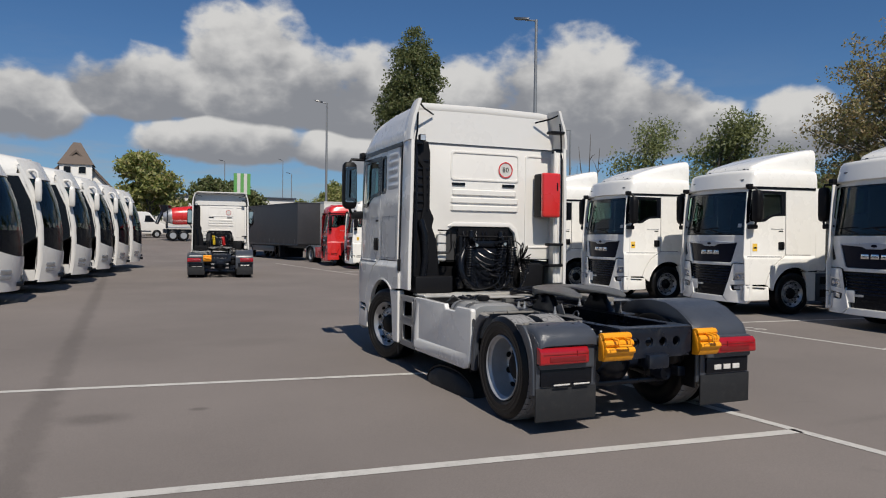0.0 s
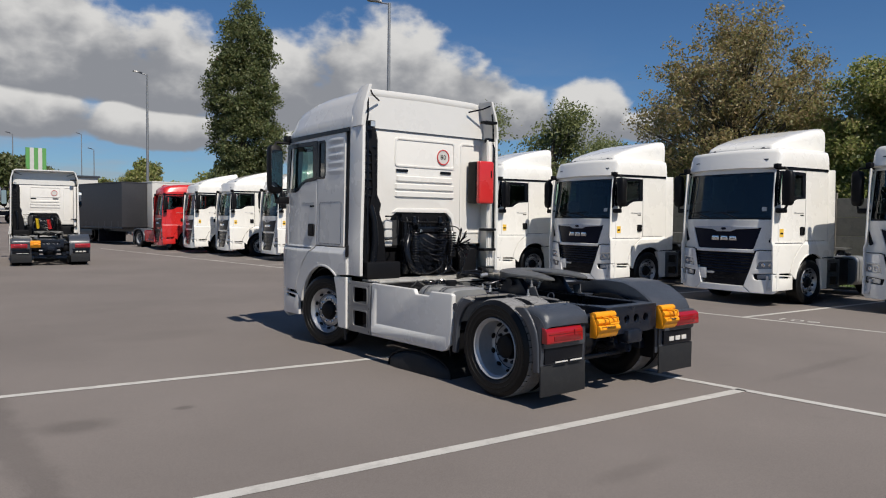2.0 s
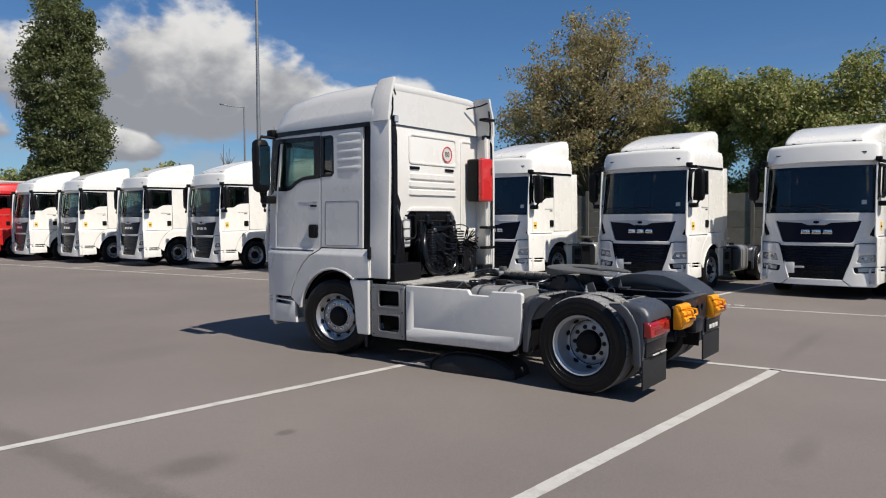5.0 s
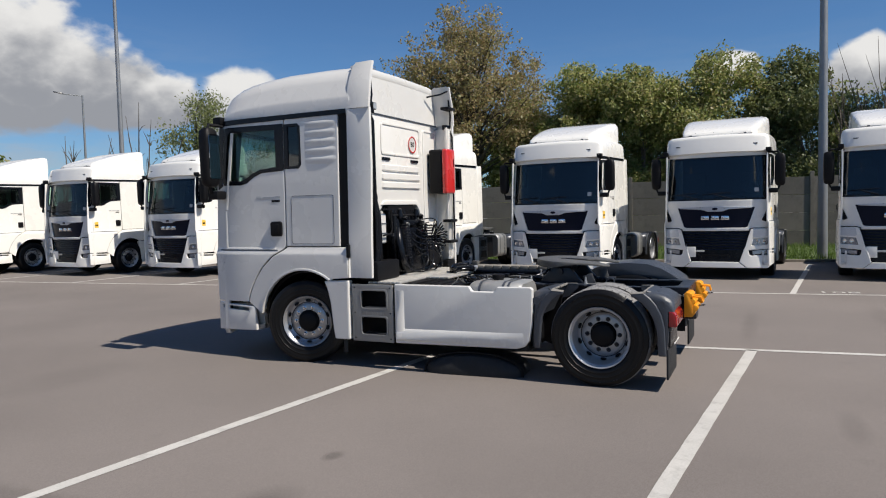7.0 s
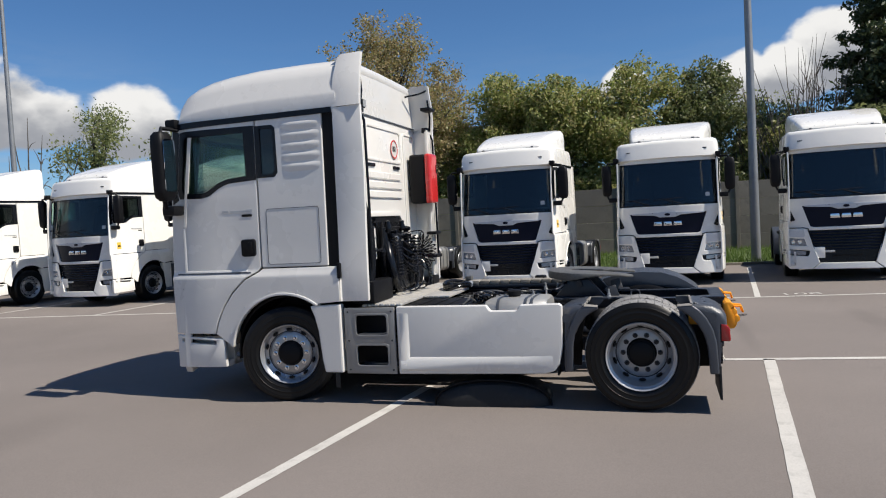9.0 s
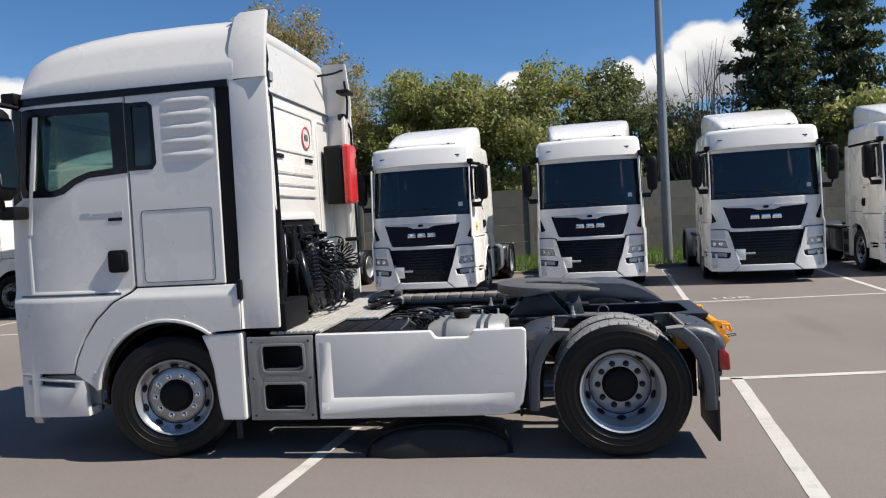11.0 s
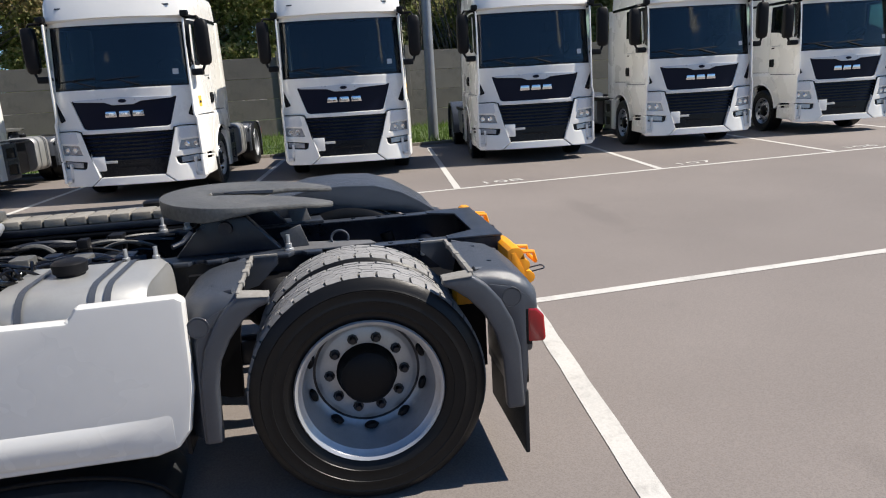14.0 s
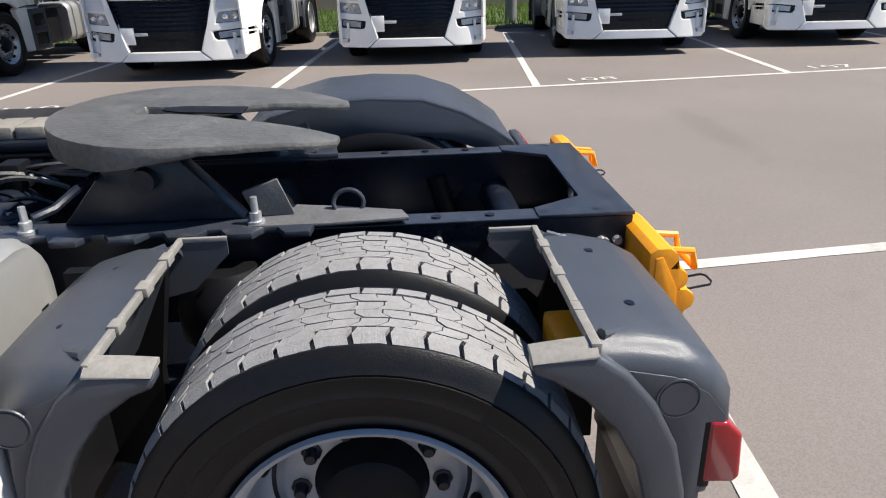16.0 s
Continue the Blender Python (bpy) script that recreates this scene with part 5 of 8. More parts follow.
        part("lifting_eye", tube([(-0.33 + 0.01 * math.sin(v), 0.06 + 0.045 * math.cos(v), 0.985 + 0.038 * math.sin(v)) for v in [k * 0.3491 for k in range(18)]], 0.007, 8, closed=True), M_FRAME, t)
        # thin sheets on the rail tops, carrying dust and the painted sky sheen
        part("rail_top_sheen", box(-0.425, -0.34, -0.50, 1.2, 0.9385, 0.9445, 0.002), M_FRAME, t)
        part("rail_top_sheen", box(0.34, 0.425, -0.50, 1.2, 0.9385, 0.9445, 0.002), M_FRAME, t)
    part("tow_coupling", box(-0.12, 0.12, -0.84, -0.70, 0.56, 0.70, 0.03), M_CHASSIS, cr)
    for sg in (-1, 1):
        part("guard_bracket", rod((sg * 0.42, -0.60, 0.845), (sg * 0.605, -0.56, 0.835), 0.032, 12), M_CHASSIS, t)
        part("guard_bracket", rod((sg * 0.42, 0.62, 0.86), (sg * 0.9, 0.62, 0.80), 0.03, 12), M_CHASSIS, t)
        ab = lathe([(0.62, 0.11), (0.66, 0.14), (0.74, 0.145), (0.80, 0.13), (0.86, 0.10)], 20, axis="z", at=(sg * 0.46, 0.42, 0))
        part("air_bag", ab, black, t)
        part("brake_chamber", lathe([(-0.42, 0.0), (-0.42, 0.07), (-0.36, 0.085), (-0.31, 0.085), (-0.29, 0.10), (-0.27, 0.085), (-0.20, 0.085), (-0.17, 0.05), (-0.10, 0.03), (-0.10, 0.0)], 18, axis="y", at=(sg * 0.44, 0.0, 0.42)), M_CHASSIS, t)
        part("air_bag", lathe([(0.52, 0.10), (0.56, 0.135), (0.64, 0.14), (0.72, 0.135), (0.80, 0.10)], 20, axis="z", at=(sg * 0.50, -0.40, 0)), black, t)
        part("spring_beam", plate([(-0.52, 0.40), (0.95, 0.46), (0.95, 0.56), (0.15, 0.58), (-0.52, 0.50)], [], "x", sg * 0.50, sg * 0.60, 0.012), M_CHASSIS, t)
        part("shock_absorber", rod((sg * 0.40, -0.36, 0.40), (sg * 0.40, -0.24, 0.84), 0.04, 12), black, t)
        # added black plates that stand in for deep shade in the gaps
        part("shade_filler", plate([(-0.64, 0.30), (-0.64, 0.84), (-0.50, 0.90), (-0.44, 0.62), (-0.46, 0.30)], [], "x", sg * 0.615, sg * 0.60), black, t)
        part("shade_filler", plate([(0.60, 0.30), (0.66, 0.30), (0.78, 0.34), (0.78, 0.93), (0.52, 0.93), (0.58, 0.62)], [], "x", sg * 0.64, sg * 0.60), black, t)
        part("shade_filler", plate([(sg * 1.20, 0.32), (sg * 0.62, 0.32), (sg * 0.62, 0.58), (sg * 1.20, 0.58)], [], "y", 0.748, 0.765), black, t)
    part("anti_roll_bar", tube([(-0.55, 0.4, 0.36), (-0.50, -0.30, 0.34), (0.50, -0.30, 0.34), (0.55, 0.4, 0.36)], 0.028), M_CHASSIS, t)
    part("rear_cross_tube", rod((-0.40, -0.48, 0.76), (0.40, -0.48, 0.76), 0.06, 14), M_CHASSIS, t)
    fifth_wheel(t)
    chassis_dress(t, near)
    rear_dress(t, near, variant)
    return t


def guard_half(t, way, label):
    """Half of a mudguard whose top cover is off, in front of (way 1) or behind (way -1) the wheel."""
    if way < 0:
        top = [(-0.452, 0.988), (-0.54, 0.985), (-0.63, 0.966), (-0.70, 0.926), (-0.738, 0.875), (-0.742, 0.815), (-0.702, 0.80), (-0.685, 0.57), (-0.665, 0.36)]
        outer = [(-0.450, 0.978), (-0.515, 0.93), (-0.572, 0.86), (-0.622, 0.76), (-0.650, 0.64), (-0.662, 0.36)]
        inner = [(-0.585, 0.36), (-0.572, 0.60), (-0.545, 0.71), (-0.495, 0.805), (-0.43, 0.878), (-0.37, 0.922), (-0.328, 0.940), (-0.328, 0.972)]
        cut, end = -0.452, -0.328
    else:
        top = [(0.490, 0.988), (0.56, 0.985), (0.62, 0.962), (0.662, 0.925), (0.684, 0.87), (0.69, 0.80), (0.69, 0.70), (0.69, 0.50), (0.69, 0.36)]
        outer = [(0.488, 0.978), (0.548, 0.93), (0.60, 0.86), (0.645, 0.76), (0.674, 0.64), (0.684, 0.36)]
        inner = [(0.615, 0.36), (0.606, 0.60), (0.585, 0.71), (0.535, 0.805), (0.475, 0.878), (0.415, 0.922), (0.368, 0.940), (0.368, 0.972)]
        cut, end = 0.490, 0.368
    skin = 0.016
    rings = []
    for x, drop in ((-1.236, 0.056), (-1.232, 0.038), (-1.212, 0.014), (-1.175, 0.002), (-1.12, 0.0), (-0.90, -0.004), (-0.68, 0.0), (-0.635, 0.010), (-0.612, 0.034), (-0.606, 0.075)):
        ring = []
        wide = 1.0 + (0.42 * min(1.0, max(0.0, (x + 1.20) / 0.08)) if way > 0 else 0.0)
        for k, (y, z) in enumerate((cut + (y - cut) * wide, z) for y, z in top):
            g = min(1.0, max(0.0, (z - 0.56) / 0.3))
            ring.append((x, y - way * drop * 0.40 * g * (0.15 if k < 2 else 1.0), z - drop * g))
        rings.append(ring + [(x, y - way * skin * (0.0 if k == 0 else 1.0), z - (skin if k < 5 else 0.0)) for k, (x, y, z) in reversed(list(enumerate(ring)))])
    mg = part("mudguard", loft(rings), M_GREY, t, label, smooth=50)
    low = rings[0][:len(top)]
    face = [(y, z) for _, y, z in low[2:]] + [(y, z) for y, z in reversed(outer[1:])]
    part("shell_side", plate(face, [], "x", -1.2395, -1.222, 0.002), M_GREY, mg)
    part("mudguard_lip", plate(outer + inner, [], "x", -1.256, -1.200, 0.018, 3), M_GREY, mg)
    part("mudguard_lip", plate([(cut, 0.985), (cut + way * 0.14, 0.90), (cut + way * 0.14, 0.80), (cut - way * 0.02, 0.84), (end, 0.94), (end, 0.985)], [], "x", -0.612, -0.604), M_GREY, mg)
    # wall below the cut, and the pale edge with its broken clips
    part("inner_wall", plate([(cut + way * 0.004, 0.975), (cut + way * 0.022, 0.975), (cut + way * 0.16, 0.70), (cut + way * 0.14, 0.70)], [], "x", -1.20, -0.612), M_GREY, mg)
    rs = random.Random(3 + way)
    eb = None
    xs = [-1.24, -1.10, -1.06, -0.93, -0.88, -0.76, -0.71, -0.604]
    for k, (xa, xb) in enumerate(zip(xs, xs[1:])):
        wid = 0.013 + rs.uniform(-0.003, 0.004) + (0.007 if k % 2 else 0.0)
        lift = rs.uniform(0.0, 0.003) + (0.003 if k % 2 else 0.0)
        eb = box(xa + 0.001, xb - 0.001, cut - way * wid * 0.7, cut + way * wid * 0.5, 0.972, 0.991 + lift, 0.003, bm=eb)
    part("cut_edge", eb, M_EDGE, mg, "pale worn plastic edge where the cover was removed")
    sb = loft([[(-1.2575, y, z0), (-1.2575, y, z1 - 0.008), (-1.245, y, z1), (-1.226, y, z1 + 0.004), (-1.198, y, z1 + 0.004), (-1.198, y, z0)] for y, z0, z1 in ((cut, 0.972, 0.985), ((cut + end) / 2, 0.969, 0.980), (end, 0.966, 0.973))])
    part("cut_edge", soften(sb, 0.004, 1), M_EDGE, mg, "pale cut end of the arch strip")
    part("cut_edge", box(-0.614, -0.602, min(cut, end), max(cut, end), 0.978, 0.990, 0.002), M_EDGE, mg)
    for x0, x1 in ((-1.19, -1.10), (-0.66, -0.70)):
        part("fold_ridge", tube([(x0, cut + way * 0.02, 0.985), (x0 + (x1 - x0) * 0.35, cut + way * 0.07, 0.975), (x1, cut + way * 0.15, 0.940)], [0.012, 0.010, 0.002], 8), M_GREY, mg)
    for x, dy in ((-0.78, 0.10), (-1.06, 0.115), (-0.92, 0.175)):
        y = cut + way * dy
        z = float(np.interp(dy, [0.0, 0.068, 0.148, 0.216], [q[1] for q in top[:4]])) + 0.002
        part("guard_screw", lathe([(z, 0.013), (z + 0.008, 0.011), (z + 0.009, 0.0)], 6, axis="z", at=(x, y, 0)), M_CHASSIS, mg)
    part("round_knockout", lathe([(-0.0018, 0.0), (-0.0018, 0.037), (0.0004, 0.038), (0.0004, 0.041), (-0.0022, 0.0415), (-0.0022, 0.044), (0.002, 0.045)], 28, axis="x", at=(-1.2395, cut + way * 0.165, 0.862)), M_GREY, mg)
    return mg


def left_mudguard(t):
    guard_half(t, 1, "grey plastic front half of a rear mudguard").location = (0.028, 0, 0)
    return guard_half(t, -1, "grey plastic rear mudguard, its top cover missing")


def fifth_wheel(t):
    out = [(0.06, 0.72), (0.045, 0.60), (0.06, 0.50), (0.13, 0.34), (0.20, 0.12), (0.235, 0.055), (0.30, 0.06), (0.35, 0.13), (0.44, 0.34), (0.475, 0.52)]
    front = [(0.475 * np.cos(radians(a)), 0.55 + 0.475 * np.sin(radians(a)) * 0.88) for a in np.linspace(0, 180, 22)]
    poly = out + front + [(-x, y) for x, y in reversed(out)]
    bm = plate(poly, [], "z", 1.07, 1.150, 0.0)
    cuts(bm, "y", (0.12, 0.2, 0.3, 0.42, 0.55, 0.7))

    def shape(c):
        # thin at the tips of the horns, deep round the front
        k = min(max((c.y - 0.46) / 0.22, 0.0), 1.0)
        z = 1.150 - (1.150 - c.z) * (0.28 + 0.10 * min(c.y / 0.4, 1.0) + 0.62 * k)
        return Vector((c.x * 1.04, c.y + 0.02, z + 0.043 + 0.05 * (c.y - 0.10) - 0.10 * max(0.0, 0.25 - c.y)))

    warp(bm, shape)
    soften(bm, 0.012, 2)
    fw = part("fifth_wheel", bm, M_GREASE, t, "greased steel fifth wheel coupling plate")
    part("jaw_slot", warp(plate([(-0.055, 0.40), (0.055, 0.40), (0.05, 0.60), (0.02, 0.66), (-0.02, 0.66), (-0.05, 0.60)], [], "z", 1.147, 1.1515), lambda c: Vector((c.x, c.y, c.z + 0.045 + 0.05 * (c.y - 0.10)))), M_BLACK, fw)
    for sg in (-1, 1):
        pd = plate([(0.36, 0.965), (0.88, 0.965), (0.72, 1.15), (0.52, 1.15)], [], "x", sg * 0.30, sg * 0.38, 0.012)
        part("pedestal", pd, M_CHASSIS, fw)
        part("pivot_bolt", rod((sg * 0.25, 0.62, 1.10), (sg * 0.42, 0.62, 1.10), 0.035, 12), M_CHASSIS, fw)
        part("support_plate", turned(box(-0.006, 0.006, -0.055, 0.055, 0.0, 0.12, 0.003), Matrix.Translation((sg * 0.36, 0.27, 0.955)) @ Matrix.Rotation(radians(-18), 4, "X") @ Matrix.Rotation(radians(sg * 10), 4, "Y")), M_DUSTY, fw, "bare steel bracket plate")
        edge = []
        for k in range(6):
            y0 = 0.16 + 0.16 * k
            edge += [(sg * 0.50, y0), (sg * 0.50, y0 + 0.07), (sg * 0.455, y0 + 0.095), (sg * 0.455, y0 + 0.135)]
        edge = [(sg * 0.34, 0.14)] + edge + [(sg * 0.34, 1.16)]
        part("mounting_plate", plate(edge, [], "z", 0.945, 0.965, 0.004), M_FRAME, fw)
        for y in (0.32, 0.96, 1.10):
            b = lathe([(0.963, 0.026), (0.975, 0.026), (0.977, 0.018), (1.0, 0.018), (1.002, 0.011), (1.045, 0.010), (1.047, 0.0)], 10, axis="z", at=(sg * 0.42, y, 0))
            part("mounting_bolt", b, M_STEEL, fw)
    part("release_lever", tube([(-0.30, 0.75, 1.12), (-0.48, 0.78, 1.10), (-0.56, 0.80, 1.08), (-0.60, 0.84, 1.07)], 0.012), M_CHASSIS, fw)


def chassis_dress(t, near):
    """Cat walk, air tanks, cables and wheel chocks between the rails."""
    for k in range(7):
        y = 2.345 + 0.062 * k
        bm = box(-1.10, 1.10, y, y + 0.056, 0.985, 1.008, 0.004)
        for j in range(2):
            box(-1.10, 1.10, y + 0.012 + 0.022 * j, y + 0.020 + 0.022 * j, 1.008, 1.014, bm=bm)
        part("cat_walk_plank", bm, M_ALU, t)
    for k in range(5):
        y = 2.03 + 0.062 * k
        part("cat_walk_plank", box(-0.42, 0.40, y, y + 0.056, 0.985, 1.008, 0.004), M_ALU, t)
    part("cover_plate", box(-1.14, -0.46, 1.60, 2.33, 0.955, 0.985, 0.012), M_BLACK, t)
    for k in range(4):
        part("plate_rib", box(-1.10, -0.50, 1.70 + 0.15 * k, 1.725 + 0.15 * k, 0.985, 0.993, 0.003), M_BLACK, t)
    part("cover_plate", box(0.46, 1.19, 0.80, 2.33, 0.955, 0.985, 0.012), M_BLACK, t)
    part("side_cover", box(0.74, 1.19, 0.82, 2.30, 0.987, 1.03, 0.012), M_BLACK, t)
    at = lathe([(-0.30, 0.0), (-0.29, 0.08), (-0.26, 0.115), (0.26, 0.115), (0.29, 0.08), (0.30, 0.0)], 20, axis="x", at=(0, 1.62, 0.80))
    part("air_tank", at, M_CHASSIS, t)
    part("air_tank", lathe([(-0.30, 0.0), (-0.29, 0.08), (-0.26, 0.115), (0.26, 0.115), (0.29, 0.08), (0.30, 0.0)], 20, axis="x", at=(0, 1.34, 0.80)), M_CHASSIS, t)
    part("gear_cover", box(-0.34, 0.34, 1.9, 2.9, 0.60, 0.93, 0.05), M_CHASSIS, t)
    for k in range(11 if near else 6):
        part("side_plank", box(0.50, 0.70, 0.80 + 0.125 * k, 0.915 + 0.125 * k, 1.030, 1.080, 0.010), M_PLANK, t)
    part("plank_bearer", box(0.46, 0.52, 0.78, 2.19, 0.99, 1.028, 0.006), M_CHASSIS, t)
    rs = random.Random(31)
    for k in range(22 if near else 0):
        x, y = rs.uniform(-0.40, 0.42), rs.uniform(0.98, 1.75)
        a = rs.uniform(-0.5, 0.5)
        ln = rs.uniform(0.15, 0.45)
        pts = bez((x, y, 0.93), (x + ln * np.sin(a) * 0.4 + 0.06 * np.sin(k * 2.2), y + ln * 0.3, 0.99), (x + ln * np.sin(a) - 0.08 * np.sin(k * 3.1), y + ln * 0.7, 0.985), (x + ln * np.sin(a) * 1.4, y + ln, 0.94), 10)
        part("cable", tube(pts, rs.uniform(0.006, 0.016), 6), (M_HOSE, M_HOSE, M_GREASE, M_HOSE, M_CHASSIS)[k % 5], t)
    for k in range(7 if near else 0):
        x, y, d = rs.uniform(-0.36, 0.36), rs.uniform(1.0, 1.8), rs.uniform(0.03, 0.07)
        part("valve", box(x - d, x + d, y - d * 0.8, y + d * 0.8, 0.90, 0.96 + rs.uniform(0.0, 0.06), 0.01), (M_CHASSIS, M_GREASE, M_BLACK)[k % 3], t)
    rs = random.Random(12)
    for k in range(9 if near else 0):
        x = -0.36 + 0.02 * k
        pts = [(x + rs.uniform(-0.03, 0.03), y, 0.945 + 0.025 * rs.random()) for y in np.linspace(2.0, 0.95 + 0.2 * rs.random(), 9)]
        part("cable", tube(pts, rs.uniform(0.008, 0.014), 6), M_HOSE if k % 3 else M_GREASE, t)
    for k in range(5 if near else 0):
        x = 0.34 - 0.03 * k
        pts = [(x + rs.uniform(-0.03, 0.03), y, 0.945 + 0.02 * rs.random()) for y in np.linspace(2.0, 1.0, 8)]
        part("cable", tube(pts, rs.uniform(0.008, 0.014), 6), M_HOSE, t)
    if near:
        part("spare_chock", box(-0.98, -0.84, -0.52, -0.43, 0.76, 0.86, 0.015), M_YELLOW, t, "yellow plastic block inside the mudguard")
    # wheel chocks at the tail
    for x0, x1 in ((-0.64, -0.33), (0.45, 0.69)):
        if x0 > 0 and not near:
            continue
        prof = [(-0.765, 0.665), (-0.765, 0.905), (-0.785, 0.918)]
        for cy, cz in ((-0.806, 0.885), (-0.838, 0.825), (-0.862, 0.760)):
            prof += [(cy + 0.040 * math.cos(radians(v)), cz + 0.034 * math.sin(radians(v))) for v in (70, 110, 150, 185, 220, 250)]
        prof += [(-0.868, 0.700), (-0.845, 0.668)]
        ck = plate(prof, [], "x", x0, x1, 0.006)
        chock = part("wheel_chock", ck, M_YELLOW, t, "yellow plastic wheel chock")
        box_end = plate([(-0.78, 0.69), (-0.78, 0.89), (-0.80, 0.895), (-0.845, 0.80), (-0.852, 0.70)], [], "x", x0 - 0.004, x0 + 0.01, 0.003)
        part("chock_end", box_end, M_YELLOW, chock)
        part("chock_handle", tube([(x0 + 0.10, -0.82, 0.875), (x0 + 0.10, -0.925, 0.865), (x0 + 0.10, -0.935, 0.815), (x1 - 0.08, -0.935, 0.815), (x1 - 0.08, -0.925, 0.865), (x1 - 0.08, -0.82, 0.875)], 0.011), M_YELLOW, chock)
        part("chock_clip", tube([(x0 + 0.03, -0.86, 0.775), (x0 + 0.03, -0.955, 0.790), (x0 + 0.045, -0.965, 0.792), (x0 + 0.085, -0.965, 0.792), (x0 + 0.10, -0.955, 0.790), (x0 + 0.10, -0.86, 0.775)], 0.0035, 6), M_CHASSIS, chock)
    for k, x in enumerate((-0.30, -0.22)):
        part("rail_bolt", rod((-0.424, -0.70 + 0.08 * k, 0.86), (-0.44, -0.70 + 0.08 * k, 0.86), 0.014, 8), M_STEEL, t)
    for k in range(5):
        for x in (-0.385, 0.385):
            part("rail_bolt", rod((x, -0.68 + 0.16 * k, 0.935), (x, -0.68 + 0.16 * k, 0.95), 0.014, 8), M_CHASSIS, t)


def rear_dress(t, near, variant):
    """Air intake, hoses, ladder and lamps at the back of the cab."""
    sn = plate([(-1.13, 3.06), (-0.90, 3.06), (-0.865, 2.9), (-0.865, 2.15), (-0.80, 2.02), (-0.83, 1.90), (-0.76, 1.72), (-0.72, 1.30), (-0.72, 1.02), (-1.13, 1.02)], [], "y", 2.765, 2.87, 0.03, 3)
    intake = part("air_intake", sn, M_BLACK, t, "black plastic air intake column")
    gv = plate([(-1.05, 2.85), (-0.94, 2.75), (-0.91, 2.2), (-0.96, 1.95), (-0.93, 1.55), (-0.98, 1.55), (-1.02, 1.95), (-0.97, 2.2), (-0.99, 2.7), (-1.06, 2.78)], [], "y", 2.735, 2.77, 0.012)
    for k in range(0 if variant == "row" else 7):
        part("intake_ridge", box(-1.10, -0.90, 2.745, 2.768, 2.12 + 0.11 * k, 2.145 + 0.11 * k, 0.008), M_GLOSS_BLACK, intake)
    part("intake_pipe", tube([(-1.02, 2.72, 2.0), (-0.97, 2.70, 1.8), (-0.95, 2.70, 1.5), (-0.98, 2.72, 1.2)], 0.05, 12), M_GLOSS_BLACK, intake)
    part("intake_bead", gv, M_BLACK, intake)
    if variant == "row":
        return
    for sg in (-1, 1):
        part("corner_stay", tube([(sg * 1.07, 2.66, 3.54), (sg * 0.98, 2.74, 3.49), (sg * 0.80, 2.86, 3.44)], 0.012), M_GLOSS_BLACK, t)
        rl = tube([(sg * 1.10, 2.66, 3.42), (sg * 1.11, 2.64, 3.20), (sg * 1.13, 2.66, 3.02)], 0.013)
        tube([(sg * 1.12, 2.68, 3.02), (sg * 1.12, 2.625, 2.9), (sg * 1.12, 2.62, 2.2), (sg * 1.12, 2.62, 1.36)], 0.014, bm=rl)
        box(sg * 1.02, sg * 1.17, 2.66, 2.74, 2.99, 3.06, 0.015, bm=rl)
        part("grab_rail", rl, M_GLOSS_BLACK, t)
    lam = box(-1.07, -0.98, 2.655, 2.725, 3.04, 3.13, 0.012)
    wl = part("work_lamp", lam, M_BLACK, t)
    part("lens", box(-1.06, -0.99, 2.648, 2.657, 3.05, 3.12), M_LAMPCLEAR, wl)
    for z in (3.26, 1.66, 1.36):
        part("ladder_step", box(0.90, 1.13, 2.57, 2.70, z, z + 0.04, 0.010), M_BLACK, t)
    if near:
        eb = box(0.785, 1.065, 2.635, 2.85, 2.07, 2.695, 0.035, 3)
        ex = part("extinguisher_box", eb, M_BLACK, t, "red fire extinguisher box with a black back")
        part("lid", box(0.78, 1.07, 2.56, 2.645, 2.065, 2.70, 0.038, 4), M_RED, ex, "glossy red plastic lid")
        part("latch", box(1.00, 1.02, 2.552, 2.566, 2.45, 2.56, 0.006), M_GLOSS_BLACK, ex)
    # frame of the hose rack in the opening
    rk = tube([(-0.42, 2.80, 1.10), (-0.42, 2.80, 1.78), (0.40, 2.80, 1.78), (0.40, 2.80, 1.10)], 0.02)
    box(-0.40, 0.38, 2.86, 2.90, 1.02, 1.90, bm=rk)
    rack = part("hose_rack", rk, M_BLACK, t)
    for x in (-0.24, 0.22):
        part("coupling", lathe([(1.74, 0.0), (1.74, 0.035), (1.78, 0.045), (1.82, 0.03), (1.86, 0.03), (1.87, 0.0)], 12, axis="z", at=(x, 2.78, 0)), M_GLOSS_BLACK, rack)
    for x, z0, x1, z1, n in ((-0.30, 1.66, -0.34, 1.24, 12), (0.20, 1.68, 0.10, 1.22, 12), (0.36, 1.66, 0.30, 1.30, 10)):
        part("coil_hose", coil((x, 2.68, z0), (x1, 2.63, z1), 0.062, n, 0.0085), M_HOSE, t)
    # slack windings lying over one another in front of the opening
    for k in range(5):
        rs = random.Random(70 + k)
        xa, xb, zz = rs.uniform(-0.24, -0.10), rs.uniform(0.14, 0.30), 1.62 - 0.06 * k
        part("coil_hose", tube(bez((xa, 2.64, zz), (xa + 0.10, 2.52, zz - 0.10 - 0.03 * k), (xb - 0.10, 2.52, zz - 0.12), (xb, 2.64, zz + rs.uniform(-0.05, 0.05)), 16), 0.0095, 8), M_HOSE, t)
    part("engine_cover", box(-0.34, 0.34, 2.74, 2.86, 1.04, 1.62, 0.05, 3), M_GLOSS_BLACK, t)
    part("cable", tube(bez((0.26, 2.66, 1.30), (0.24, 2.60, 1.02), (0.10, 2.60, 1.00), (0.08, 2.68, 1.36), 16), 0.012), M_HOSE, t)
